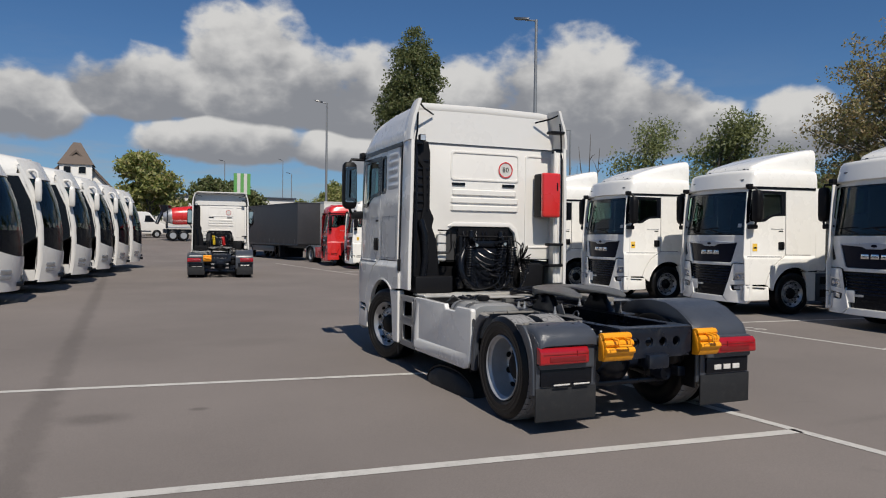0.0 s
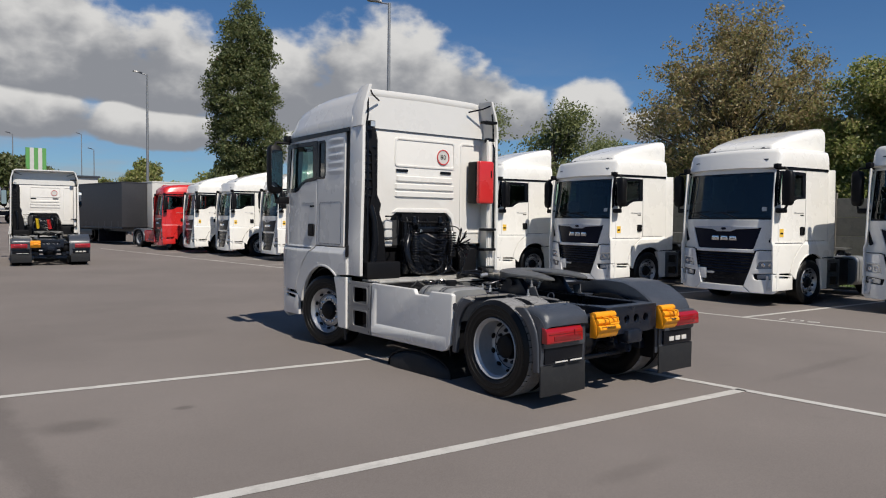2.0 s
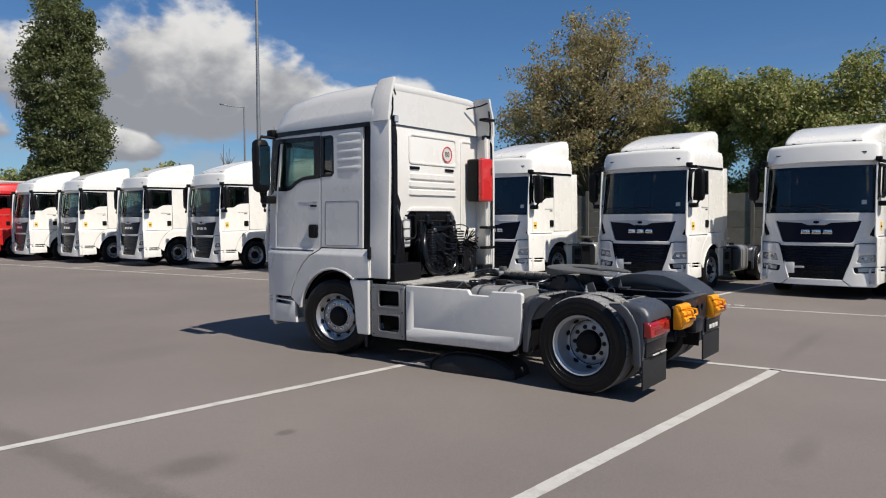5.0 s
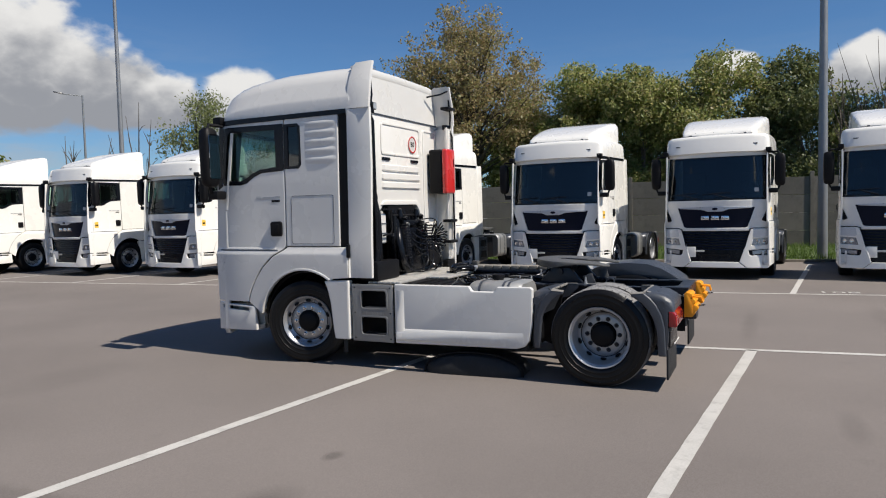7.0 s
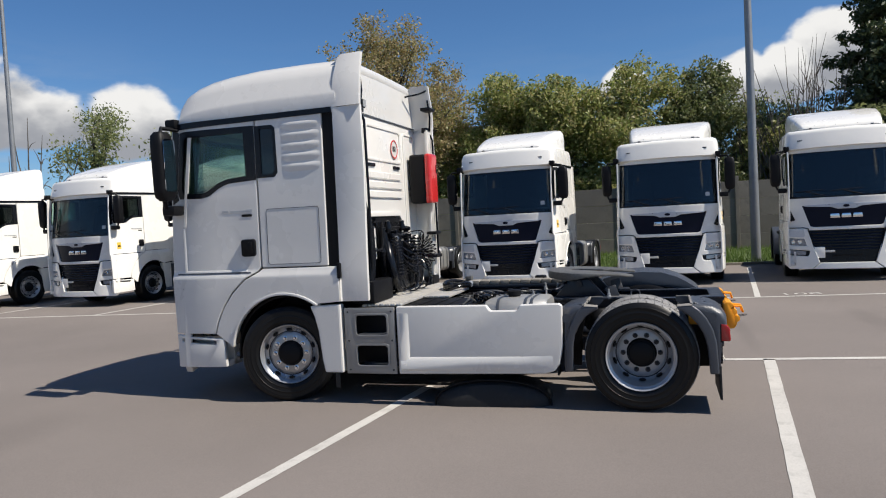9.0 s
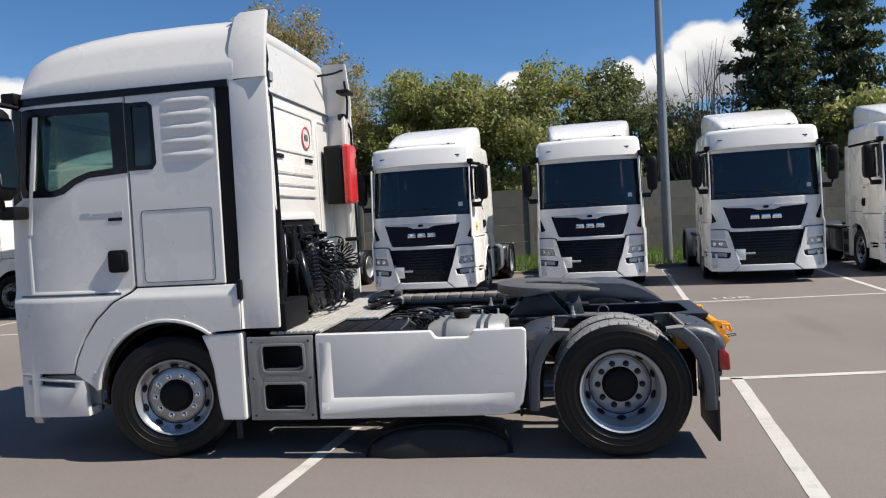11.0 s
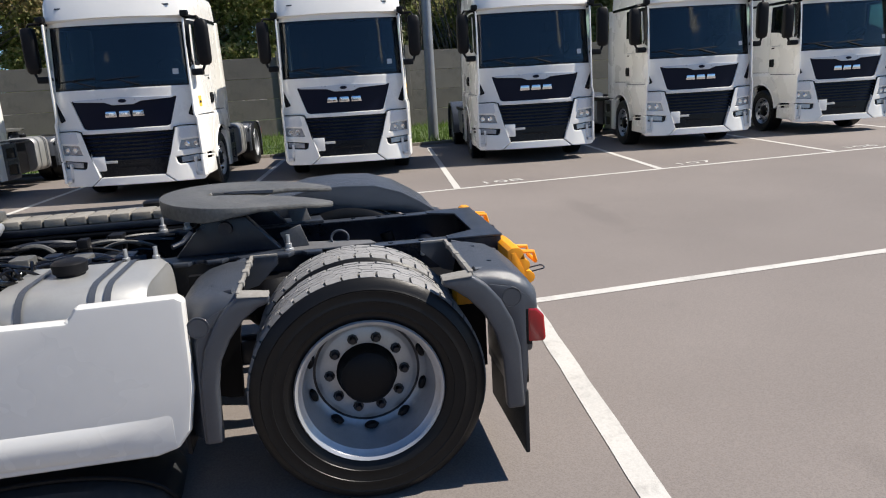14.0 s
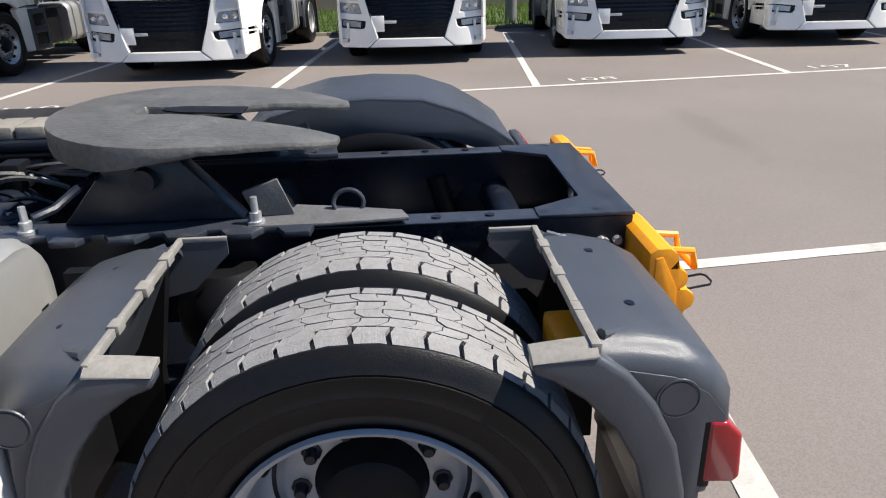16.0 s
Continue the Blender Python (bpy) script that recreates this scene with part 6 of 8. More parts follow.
    # a coiled lead spread like a fan, and one hanging in a loop
    fan = []
    for k in range(13):
        a0 = radians(-62 + 11.5 * k)
        for u in np.linspace(0, 2 * np.pi, 14, endpoint=False):
            r = 0.125 * (1 - np.cos(u)) / 1.0
            w = 0.018 * np.sin(u)
            fan.append((0.50 + 0.03 * np.sin(u) + 0.03 * np.sin(k * 2.1), 2.70 - r * np.cos(a0) + w * np.sin(a0), 1.46 + r * np.sin(a0) + w * np.cos(a0)))
    part("coil_hose", tube(fan, 0.0065, 6), M_HOSE, t)
    drop = bez((0.40, 2.60, 1.52), (0.46, 2.40, 0.94), (0.36, 2.56, 0.94), (0.16, 2.66, 1.34), 150)
    part("coil_hose", tube([(p.x + 0.020 * np.cos(k * 1.3), p.y + 0.020 * np.sin(k * 1.3), max(p.z, 1.05)) for k, p in enumerate(drop)], 0.0065, 6), M_HOSE, t)
    part("cable", tube(bez((0.10, 2.72, 1.70), (0.34, 2.50, 1.78), (0.50, 2.56, 1.70), (0.46, 2.66, 1.46), 16), 0.008), M_HOSE, t)
    # cab springs, the air duct and brackets behind the hoses
    for x in (-0.40, 0.36):
        part("cab_spring", lathe([(1.06, 0.05), (1.12, 0.075), (1.20, 0.075), (1.22, 0.05), (1.30, 0.05), (1.34, 0.07), (1.52, 0.07), (1.56, 0.03), (1.78, 0.03)], 16, axis="z", at=(x, 2.78, 0)), M_GLOSS_BLACK, t)
    part("air_duct", tube(bez((-0.34, 2.76, 1.60), (-0.52, 2.66, 1.40), (-0.44, 2.64, 1.14), (-0.20, 2.70, 1.08), 14), 0.05, 14), M_GLOSS_BLACK, t)
    part("hose_clip", box(-0.44, 0.40, 2.70, 2.74, 1.36, 1.40, 0.008), M_GLOSS_BLACK, t)
    part("hose_clip", box(-0.20, 0.30, 2.74, 2.80, 1.64, 1.72, 0.012), M_GLOSS_BLACK, t)
    for k, (x, z) in enumerate(((-0.24, 1.74), (-0.20, 1.66), (0.20, 1.76), (0.24, 1.68))):
        part("coupling", lathe([(-0.03, 0.0), (-0.03, 0.022), (0.0, 0.03), (0.03, 0.018), (0.05, 0.018), (0.05, 0.0)], 10, axis="y", at=(x, 2.70, z)), M_CHROME if k % 2 else M_GLOSS_BLACK, t)
    for k, (x0, x1, s) in enumerate(((-0.22, 0.26, 0.18), (-0.40, 0.1, 0.12), (0.04, 0.50, 0.22))):
        pts = bez((x0, 2.64, 1.18), (x0, 2.6, 1.10 - s), (x1, 2.5, 1.08 - s * 0.2), (x1, 2.56, 1.25), 14)
        part("cable", tube([(p.x, p.y, max(p.z, 1.035)) for p in pts], 0.009), M_HOSE, t)
    for k in range(15):
        rs = random.Random(k)
        x = rs.uniform(-0.55, 0.35)
        pts = bez((x, 2.84, 1.85), (x + rs.uniform(-0.2, 0.2), 2.72, 1.6), (x + rs.uniform(-0.25, 0.25), 2.70, 1.3), (x + rs.uniform(-0.1, 0.1), 2.84, 1.05), 12)
        part("cable", tube(pts, rs.uniform(0.004, 0.009), 6), M_HOSE, t)
    if variant == "far":
        part("coil_hose", coil((-0.30, 2.60, 1.70), (-0.26, 2.56, 1.30), 0.05, 10, 0.012), M_YHOSE, t, "yellow coiled hose")
        part("coil_hose", coil((0.10, 2.60, 1.66), (0.16, 2.56, 1.28), 0.06, 10, 0.012), M_RED, t, "red coiled hose")
    wb = box(-0.745, -0.615, 2.77, 2.86, 1.44, 1.81, 0.03, 3)
    box(-0.70, -0.66, 2.79, 2.83, 1.81, 1.84, 0.008, bm=wb)
    tk = part("washer_tank", wb, M_PLATE, t, "white plastic reservoir")
    for z in (1.56, 1.68):
        part("tank_band", box(-0.747, -0.613, 2.764, 2.80, z, z + 0.014, 0.003), M_GREY, tk)
    part("side_ledge", box(-1.12, -0.58, 2.62, 2.80, 1.015, 1.245, 0.025), M_BLACK, t)
    part("tank_guard", tube([(-0.76, 2.74, 1.86), (-0.58, 2.72, 1.86), (-0.565, 2.72, 1.62), (-0.60, 2.72, 1.56), (-0.76, 2.74, 1.54)], 0.012), M_BLACK, t)
    lp = [(0.28 + 0.20 * np.cos(a) + 0.02 * np.cos(3 * a), 2.14 + 0.15 * np.sin(a), 1.03 + 0.02 * np.sin(2 * a)) for a in np.linspace(0, 5 * np.pi, 48)]
    for k in range(16):
        rs = random.Random(200 + k)
        x, y = rs.uniform(-0.92, -0.52), rs.uniform(1.40, 1.62)
        pts = bez((x, y, 1.0), (x + rs.uniform(-0.2, 0.2), y + 0.1, 1.10), (x + rs.uniform(-0.25, 0.25), y - 0.05, 1.09), (x + rs.uniform(-0.2, 0.2), y - rs.uniform(-0.1, 0.15), 0.99), 10)
        part("cable", tube(pts, rs.uniform(0.006, 0.013), 6), M_HOSE if k % 5 else M_GREASE, t)
    part("plug", box(0.50, 0.60, 2.02, 2.10, 1.085, 1.14, 0.015), M_GREASE, t)
    part("plug", rod((0.30, 1.98, 1.05), (0.46, 2.02, 1.06), 0.03, 12), M_STEEL, t)
    part("cable_loop", tube([(x, y, z + 0.022 * k / 20) for k, (x, y, z) in enumerate(lp)], 0.025), M_HOSE, t)
    part("end_panel", box(1.02, 1.17, 2.66, 2.70, 1.12, 3.03, 0.01), M_CREAM, t)
    for x in (1.045, 1.095, 1.145):
        part("panel_rib", box(x - 0.010, x + 0.010, 2.648, 2.663, 1.14, 3.0, 0.004), M_CREAM, t)
    part("panel_foot", box(0.92, 1.17, 2.64, 2.76, 1.01, 1.11, 0.015), M_BLACK, t)
    part("silencer", box(0.58, 0.92, 2.76, 2.87, 1.05, 1.40, 0.04), M_BLACK, t)
    # white inner side of the right-hand fairing
    part("inner_panel", box(1.075, 1.10, 2.70, 2.88, 1.12, 3.0, 0.006), M_CREAM, t)


# ---- the yard ----
def ground():
    # level in the yard, rising a little far down the lane
    bm = bmesh.new()
    rows = [(-1500, 0), (-60, 0), (0, 0), (55, 0), (60, 0.40), (65, 0.75), (70, 1.05), (76, 1.29), (88, 1.45), (100, 1.5), (130, 1.6), (2500, 1.65)]
    prev = None
    for y, z in rows:
        cur = [bm.verts.new((x, y, z)) for x in (-2000, -100, 0, 100, 2000)]
        if prev:
            for k in range(4):
                bm.faces.new((prev[k], prev[k + 1], cur[k + 1], cur[k]))
        prev = cur
    solid("ground", bm, M_ASPHALT, "worn grey asphalt yard surface", "asphalt", kind="structure")


def stripe(p, q, width, seed, z=0.004):
    """A painted line with slightly ragged edges."""
    rs = random.Random(seed)
    p, q = Vector((*p, 0)), Vector((*q, 0))
    d = (q - p)
    n = max(2, int(d.length / 0.25))
    side = Vector((-d.y, d.x, 0)).normalized() * width / 2
    bm = bmesh.new()
    prev = None
    for k in range(n + 1):
        c = p + d * k / n
        a = bm.verts.new(c + side * (1 + rs.uniform(-0.06, 0.06)) + Vector((0, 0, z)))
        b = bm.verts.new(c - side * (1 + rs.uniform(-0.06, 0.06)) + Vector((0, 0, z)))
        if prev:
            bm.faces.new((prev[0], a, b, prev[1]))
        prev = (a, b)
    return tagged(solid("line_marking", bm, M_LINE, "worn white painted line on the asphalt", "line marking"), kind="structure")


ground()


def line_a(x):
    return -1.253 - 0.086 * x


def line_c(y):
    return 1.27 - 0.098 * y


def line_d(y):
    return 7.2 - 0.098 * y


stripe((-9.0, line_a(-9.0)), (1.40, line_a(1.40)), 0.125, 1)
stripe((-9.0, 3.36), (-0.2, 2.31), 0.115, 2)
stripe((line_c(4.2), 4.2), (line_c(-7.0), -7.0), 0.11, 3)
stripe((line_d(38), 38), (line_d(-22), -22), 0.10, 4)
BAYS = [1.73 - 3.70 * k for k in range(-8, 5)]
for k, y in enumerate(BAYS):
    x = line_d(y) + 0.04
    stripe((x, y), (x + 7.2, y - 0.62), 0.11, 10 + k)
for k, number in enumerate((111, 110, 109, 108, 107, 106, 105)):
    y = 8.30 - 3.70 * k
    bm = writing(str(number), 0.40, 0.001, pose(line_d(y) + 0.34, y, 0.005, 0, 0, -90 + 5.6) @ Matrix.Diagonal((1.35, 0.85, 1, 1)))
    solid("bay_number", bm, M_LINE, "worn white bay number painted on the asphalt", "bay number", "bay numbers", kind="structure")


def leaf_mesh(points, size, seed, stretch=1.0):
    """One small folded leaf at each point, turned at random."""
    rs = np.random.default_rng(seed)
    n = len(points)
    a = rs.normal(size=(n, 3))
    a /= np.linalg.norm(a, axis=1, keepdims=True)
    b = rs.normal(size=(n, 3))
    b -= (a * b).sum(1, keepdims=True) * a
    b /= np.linalg.norm(b, axis=1, keepdims=True)
    s = size * rs.uniform(0.55, 1.35, (n, 1))
    p = np.asarray(points)
    quad = np.stack([p - a * s * stretch, p + b * s * 0.5, p + a * s * stretch, p - b * s * 0.5], 1).reshape(-1, 3)
    me = bpy.data.meshes.new("leaves")
    me.vertices.add(4 * n)
    me.vertices.foreach_set("co", quad.ravel())
    me.loops.add(4 * n)
    me.loops.foreach_set("vertex_index", np.arange(4 * n))
    me.polygons.add(n)
    me.polygons.foreach_set("loop_start", np.arange(0, 4 * n, 4))
    me.update()
    return me


def crown_points(blobs, clumps, per, spread, seed, hollow=0.45):
    """Leaf places: clumps set in ellipsoids (x, y, z, rx, ry, rz), more towards their skin."""
    rs = np.random.default_rng(seed)
    vol = np.array([b[3] * b[4] * b[5] for b in blobs])
    pick = rs.choice(len(blobs), clumps, p=vol / vol.sum())
    d = rs.normal(size=(clumps, 3))
    d /= np.linalg.norm(d, axis=1, keepdims=True)
    r = (hollow + (1 - hollow) * rs.random((clumps, 1))) ** 0.7
    b = np.array(blobs)[pick]
    centres = b[:, :3] + d * r * b[:, 3:]
    sizes = spread * rs.uniform(0.6, 1.35, (clumps, 1, 1))
    off = rs.normal(size=(clumps, per, 3))
    off *= rs.random((clumps, per, 1)) ** 0.45 / np.linalg.norm(off, axis=2, keepdims=True)
    pts = centres[:, None, :] + off * 1.7 * sizes * np.array([1, 1, 0.75])
    return pts.reshape(-1, 3), centres


def tree(at, height, blobs, leaf, label, clumps=260, per=55, spread=0.32, size=0.13, seed=1, trunk=0.22, limbs=22, fork=0.3, name="tree", hollow=0.45, stretch=1.0):
    t = thing(name, Matrix.Translation(at), label, "tree")
    rs = random.Random(seed)
    pts, centres = crown_points(blobs, clumps, per, spread, seed, hollow)
    top = height * 0.86
    tk = tube([(rs.uniform(-0.05, 0.05) * z, rs.uniform(-0.05, 0.05) * z, z) for z in np.linspace(-0.1, top, 9)], [trunk * (1 - 0.86 * k / 8) for k in range(9)], 10)
    for k in range(limbs):
        c = Vector(centres[rs.randrange(len(centres))])
        z0 = max(height * fork * 0.6, min(c.z * rs.uniform(0.45, 0.8), top * 0.95))
        p0 = Vector((0, 0, z0))
        mid = (p0 + c) / 2 + Vector((rs.uniform(-0.3, 0.3), rs.uniform(-0.3, 0.3), rs.uniform(-0.1, 0.5)))
        r0 = trunk * rs.uniform(0.25, 0.45) * (1 - 0.5 * z0 / height)
        tube([p0, (p0 + mid) / 2, mid, (mid + c) / 2, c], [r0, r0 * 0.8, r0 * 0.6, r0 * 0.4, r0 * 0.15], 6, bm=tk)
    part("trunk", tk, M_BARK, t)
    part("crown", leaf_mesh(pts, size, seed, stretch), leaf, t)
    return t


def blob_set(seed, n, rx, ry, z0, z1, r0, r1):
    rs = random.Random(seed)
    out = []
    for _ in range(n):
        a, q, z = rs.uniform(0, 6.28), math.sqrt(rs.random()), rs.uniform(z0, z1)
        k = rs.uniform(r0, r1)
        taper = 1 - 0.45 * (z - z0) / (z1 - z0 + 1e-6)
        out.append((rx * q * taper * math.cos(a), ry * q * taper * math.sin(a), z, k, k, k * 0.85))
    return out


# poplar
tree((17.0, 50.0, 0), 19.6, [(0, 0, 4.5, 2.6, 2.6, 2.8), (0.3, 0, 8.0, 3.0, 3.0, 3.2), (-0.2, 0.2, 12.0, 2.9, 2.9, 3.2), (0.2, 0, 15.5, 2.4, 2.4, 2.6), (0.1, 0, 18.0, 1.3, 1.3, 1.6)], M_LEAF_POPLAR,
     "tall columnar green poplar standing behind the trucks", 1000, 95, 0.40, 0.115, 3, 0.3, 26, name="poplar")
# trees behind the wall
crown = [(0, 0, 10.7, 2.4, 2.5, 1.7), (0, 0, 7.4, 2.8, 3.0, 2.6)]
for n, ring, z, r in ((9, 3.5, 4.9, 1.55), (9, 3.7, 7.0, 1.75), (7, 2.9, 9.2, 1.7)):
    for k in range(n):
        a = 6.283 * k / n + z
        crown.append((ring * math.cos(a) * (0.88 + 0.16 * math.sin(k * 2.3 + z)), ring * 1.05 * math.sin(a), z + 0.7 * math.sin(k * 1.9), r, r, r * 0.9))
tree((26.8, 13.2, 0), 12.3, crown, M_LEAF_BRONZE, "spreading tree with bronze and olive spring leaves", 900, 58, 0.35, 0.080, 5, 0.30, 170, hollow=0.12)
HEDGE = [(27.5, 7.0, 9.3, 11), (27.0, 4.0, 9.9, 12), (27.3, 1.4, 9.0, 13), (28.2, -2.6, 8.9, 14), (28.6, -5.0, 7.4, 15), (27.8, 9.8, 7.4, 16)]
for x, y, hh, sd in HEDGE:
    tree((x, y, 0), hh, blob_set(sd, 13, 1.9, 2.0, 1.6, hh - 1.2, 1.1, 1.7), M_LEAF_GREEN if sd != 14 else M_LEAF_POPLAR, "dense leafy green tree behind the concrete wall", 480, 85, 0.36, 0.088, sd, 0.16, 14)
# conifers and brush to the south
for x, y, hh, sd in ((27.5, -9.6, 13.5, 21), (30.0, -13.5, 15.0, 22), (27.0, -17.5, 12.5, 23)):
    blobs = []
    for k in range(13):
        reach = 3.5 * (1 - k / 14.0)
        for j in range(9):
            a = j * 0.698 + k * 0.41 + 0.2 * math.sin(j * 3.1 + sd)
            far = reach * (0.82 + 0.22 * math.sin(j * 5.3 + k * 1.7 + sd))
            for q, w in ((0.30, 0.55), (0.62, 0.60), (0.95, 0.50)):
                blobs.append((far * q * math.cos(a), far * q * math.sin(a), hh * (0.16 + 0.064 * k) - 0.35 * q * q, w, w, 0.24))
    tree((x, y, 0), hh, blobs, M_LEAF_DARK, "dark conifer with drooping boughs behind the wall", 900, 42, 0.26, 0.11, sd, 0.24, 40, name="conifer", hollow=0.1, stretch=1.3)
for x, y, hh, sd in ((25.5, -8.2, 5.8, 31), (25.0, -12.0, 6.2, 32), (25.5, -16.0, 6.5, 33), (25.2, -20.0, 6.0, 34)):
    tree((x, y, 0), hh, blob_set(sd, 8, 1.9, 1.9, 1.5, hh - 1.1, 1.0, 1.5), M_LEAF_PALE if sd % 2 else M_LEAF_GREEN, "bushy shrub with fresh green leaves", 280, 55, 0.34, 0.13, sd, 0.12, 12, name="shrub")
# pale open trees further along, and a low hedge line
for x, y, hh, sd in ((26.2, 31.5, 10.6, 41), (25.0, 23.6, 9.4, 42), (36.0, 28.5, 8.2, 44), (33.0, 22.0, 6.8, 45), (30.0, 17.6, 6.6, 46)):
    tree((x, y, 0), hh, blob_set(sd, 20, *((1.9, 1.9) if sd < 43 else (4.2, 4.2)), 2.6, hh - 0.8, 0.6, 1.3), M_LEAF_PALE if sd < 46 else M_LEAF_GREEN, "open tree with pale young leaves", {41: 200, 42: 270}.get(sd, 400), 42, 0.58, 0.10, sd, 0.2, 60, hollow=0.15)
for k in range(5):
    tree((22.0 - 1.2 * k, 44.0 + 6 * k, 0), 6.0, blob_set(60 + k, 7, 2.2, 2.2, 1.8, 4.6, 1.1, 1.7), M_LEAF_GREEN, "round green shrub beyond the parked trucks", 130, 40, 0.45, 0.2, 60 + k, 0.12, 8, name="shrub")
# far trees down the lane
for x, y, z, hh, r, sd in ((-3.2, 86.0, 0.5, 10.6, 3.6, 51), (4.6, 102.0, 0.8, 9.0, 4.2, 52), (34.0, 142.0, 1.1, 12.5, 5.0, 53), (11.0, 112.0, 0.9, 9.6, 3.4, 54), (28.0, 150.0, 1.1, 8.5, 4.0, 55), (-12.0, 108.0, 0.9, 8.0, 4.0, 56)):
    tree((x, y, z), hh, blob_set(sd, 10, r * 0.75, r * 0.75, hh * 0.42, hh - 1.3, 1.3, 2.2), M_LEAF_GREEN if sd % 2 else M_LEAF_POPLAR, "round-headed green tree at the end of the lane", 260, 50, 0.6, 0.28, sd, 0.3, 16)


def bare_shrub(x, y, height, n, seed, label, thick=1.0):
    rs = random.Random(seed)
    t = thing("bare_shrub", Matrix.Translation((x, y, 0)), label, "shrub")
    bm = None
    for k in range(n):
        a, lean = rs.uniform(0, 6.28), rs.uniform(0.04, 0.35)
        hh = height * rs.uniform(0.6, 1.0)
        pts = [(lean * z * math.cos(a) + rs.uniform(-0.12, 0.12) + 0.5 * math.cos(a * 3), lean * z * math.sin(a) + rs.uniform(-0.12, 0.12) + 0.9 * math.sin(a * 2), z) for z in np.linspace(0, hh, 6)]
        bm = tube(pts, [thick * v for v in (0.045, 0.04, 0.032, 0.025, 0.016, 0.006)], 5, bm)
        for j in range(4):
            p = Vector(pts[rs.randrange(2, 5)])
            q = p + Vector((rs.uniform(-0.6, 0.6), rs.uniform(-0.6, 0.6), rs.uniform(0.3, 1.0)))
            tube([p, (p + q) / 2 + Vector((0, 0, 0.1)), q], [thick * v for v in (0.018, 0.012, 0.004)], 4, bm)
    part("branchwork", bm, M_BARK, t)


bare_shrub(26.0, -6.3, 8.6, 60, 71, "leafless upright brush behind the wall")
bare_shrub(27.0, -4.2, 7.2, 30, 72, "leafless upright brush behind the wall")
bare_shrub(20.6, 35.0, 7.4, 7, 73, "bare branching shrub behind the parked trucks", 1.9)
bare_shrub(22.8, 32.6, 8.6, 9, 74, "bare branching shrub behind the parked trucks", 1.9)


# ---- concrete panel wall, kerb and grass ----
def wall_x(y):
    return 20.3 - 0.098 * y


WALL = thing("wall_east", Matrix.Identity(4), "weathered concrete panel wall behind the parked trucks", "wall", kind="structure")
panel_mesh = mesh_of(box(-0.03, 0.03, -1.0, 1.0, 0.0, 0.635, 0.006), 12)
panel_mesh.materials.append(M_CONCRETE)
post_mesh = mesh_of(box(-0.07, 0.07, -0.07, 0.07, -0.2, 2.88, 0.012), 12)
post_mesh.materials.append(M_CONCRETE)
for k in range(34):
    y = -26.0 + 2.1 * k
    po = part("post", post_mesh, M_CONCRETE, WALL)
    po.matrix_basis = pose(wall_x(y), y, 0, 0, 0, 5.6)
    for j in range(4):
        pa = part("panel", panel_mesh, M_CONCRETE, WALL)
        pa.matrix_basis = pose(wall_x(y + 1.05), y + 1.05, 0.12 + 0.645 * j, 0, 0, 5.6)


def grass_strip():
    bm = bmesh.new()
    prev = None
    for y in np.linspace(-45, 75, 40):
        y = float(y)
        cur = [bm.verts.new((15.35 - 0.098 * y + dx, y, z)) for dx, z in ((0.0, 0.05), (0.9, 0.06), (4.0, 0.20), (30.0, 0.22))]
        if prev:
            for k in range(3):
                bm.faces.new((prev[k], prev[k + 1], cur[k + 1], cur[k]))
        prev = cur
    solid("verge", bm, M_GRASSBED, "mown grass verge between the bays and the wall", "grass", kind="structure")
    kb = thing("kerb", Matrix.Identity(4), "concrete kerb along the grass verge", "kerb", kind="structure")
    stone = mesh_of(box(-0.06, 0.06, -0.495, 0.495, -0.1, 0.075, 0.012))
    stone.materials.append(M_CONCRETE)
    for k in range(70):
        y = -28.0 + 1.0 * k
        st = part("kerb_stone", stone, M_CONCRETE, kb)
        st.matrix_basis = pose(15.29 - 0.098 * y, y, 0, 0, 0, 5.6)
    rs = np.random.default_rng(9)
    n = 26000
    yy = rs.uniform(-16, 22, n)
    dx = rs.uniform(0.05, 4.7, n)
    base = np.stack([15.35 - 0.098 * yy + dx, yy, np.interp(dx, [0, 0.9, 4.0, 30], [0.05, 0.06, 0.20, 0.22])], 1)
    up = np.stack([rs.normal(0, 0.3, n), rs.normal(0, 0.3, n), np.ones(n)], 1) * rs.uniform(0.07, 0.22, (n, 1))
    side = np.stack([rs.normal(size=n), rs.normal(size=n), np.zeros(n)], 1)
    side *= 0.012 / np.linalg.norm(side, axis=1, keepdims=True)
    tri = np.stack([base - side, base + side, base + up], 1).reshape(-1, 3)
    me = bpy.data.meshes.new("grass")
    me.vertices.add(3 * n)
    me.vertices.foreach_set("co", tri.ravel())
    me.loops.add(3 * n)
    me.loops.foreach_set("vertex_index", np.arange(3 * n))
    me.polygons.add(n)
    me.polygons.foreach_set("loop_start", np.arange(0, 3 * n, 3))
    me.update()
    solid("grass", me, M_GRASS, "short green grass blades with a few weeds", "grass", kind="stuff")


grass_strip()


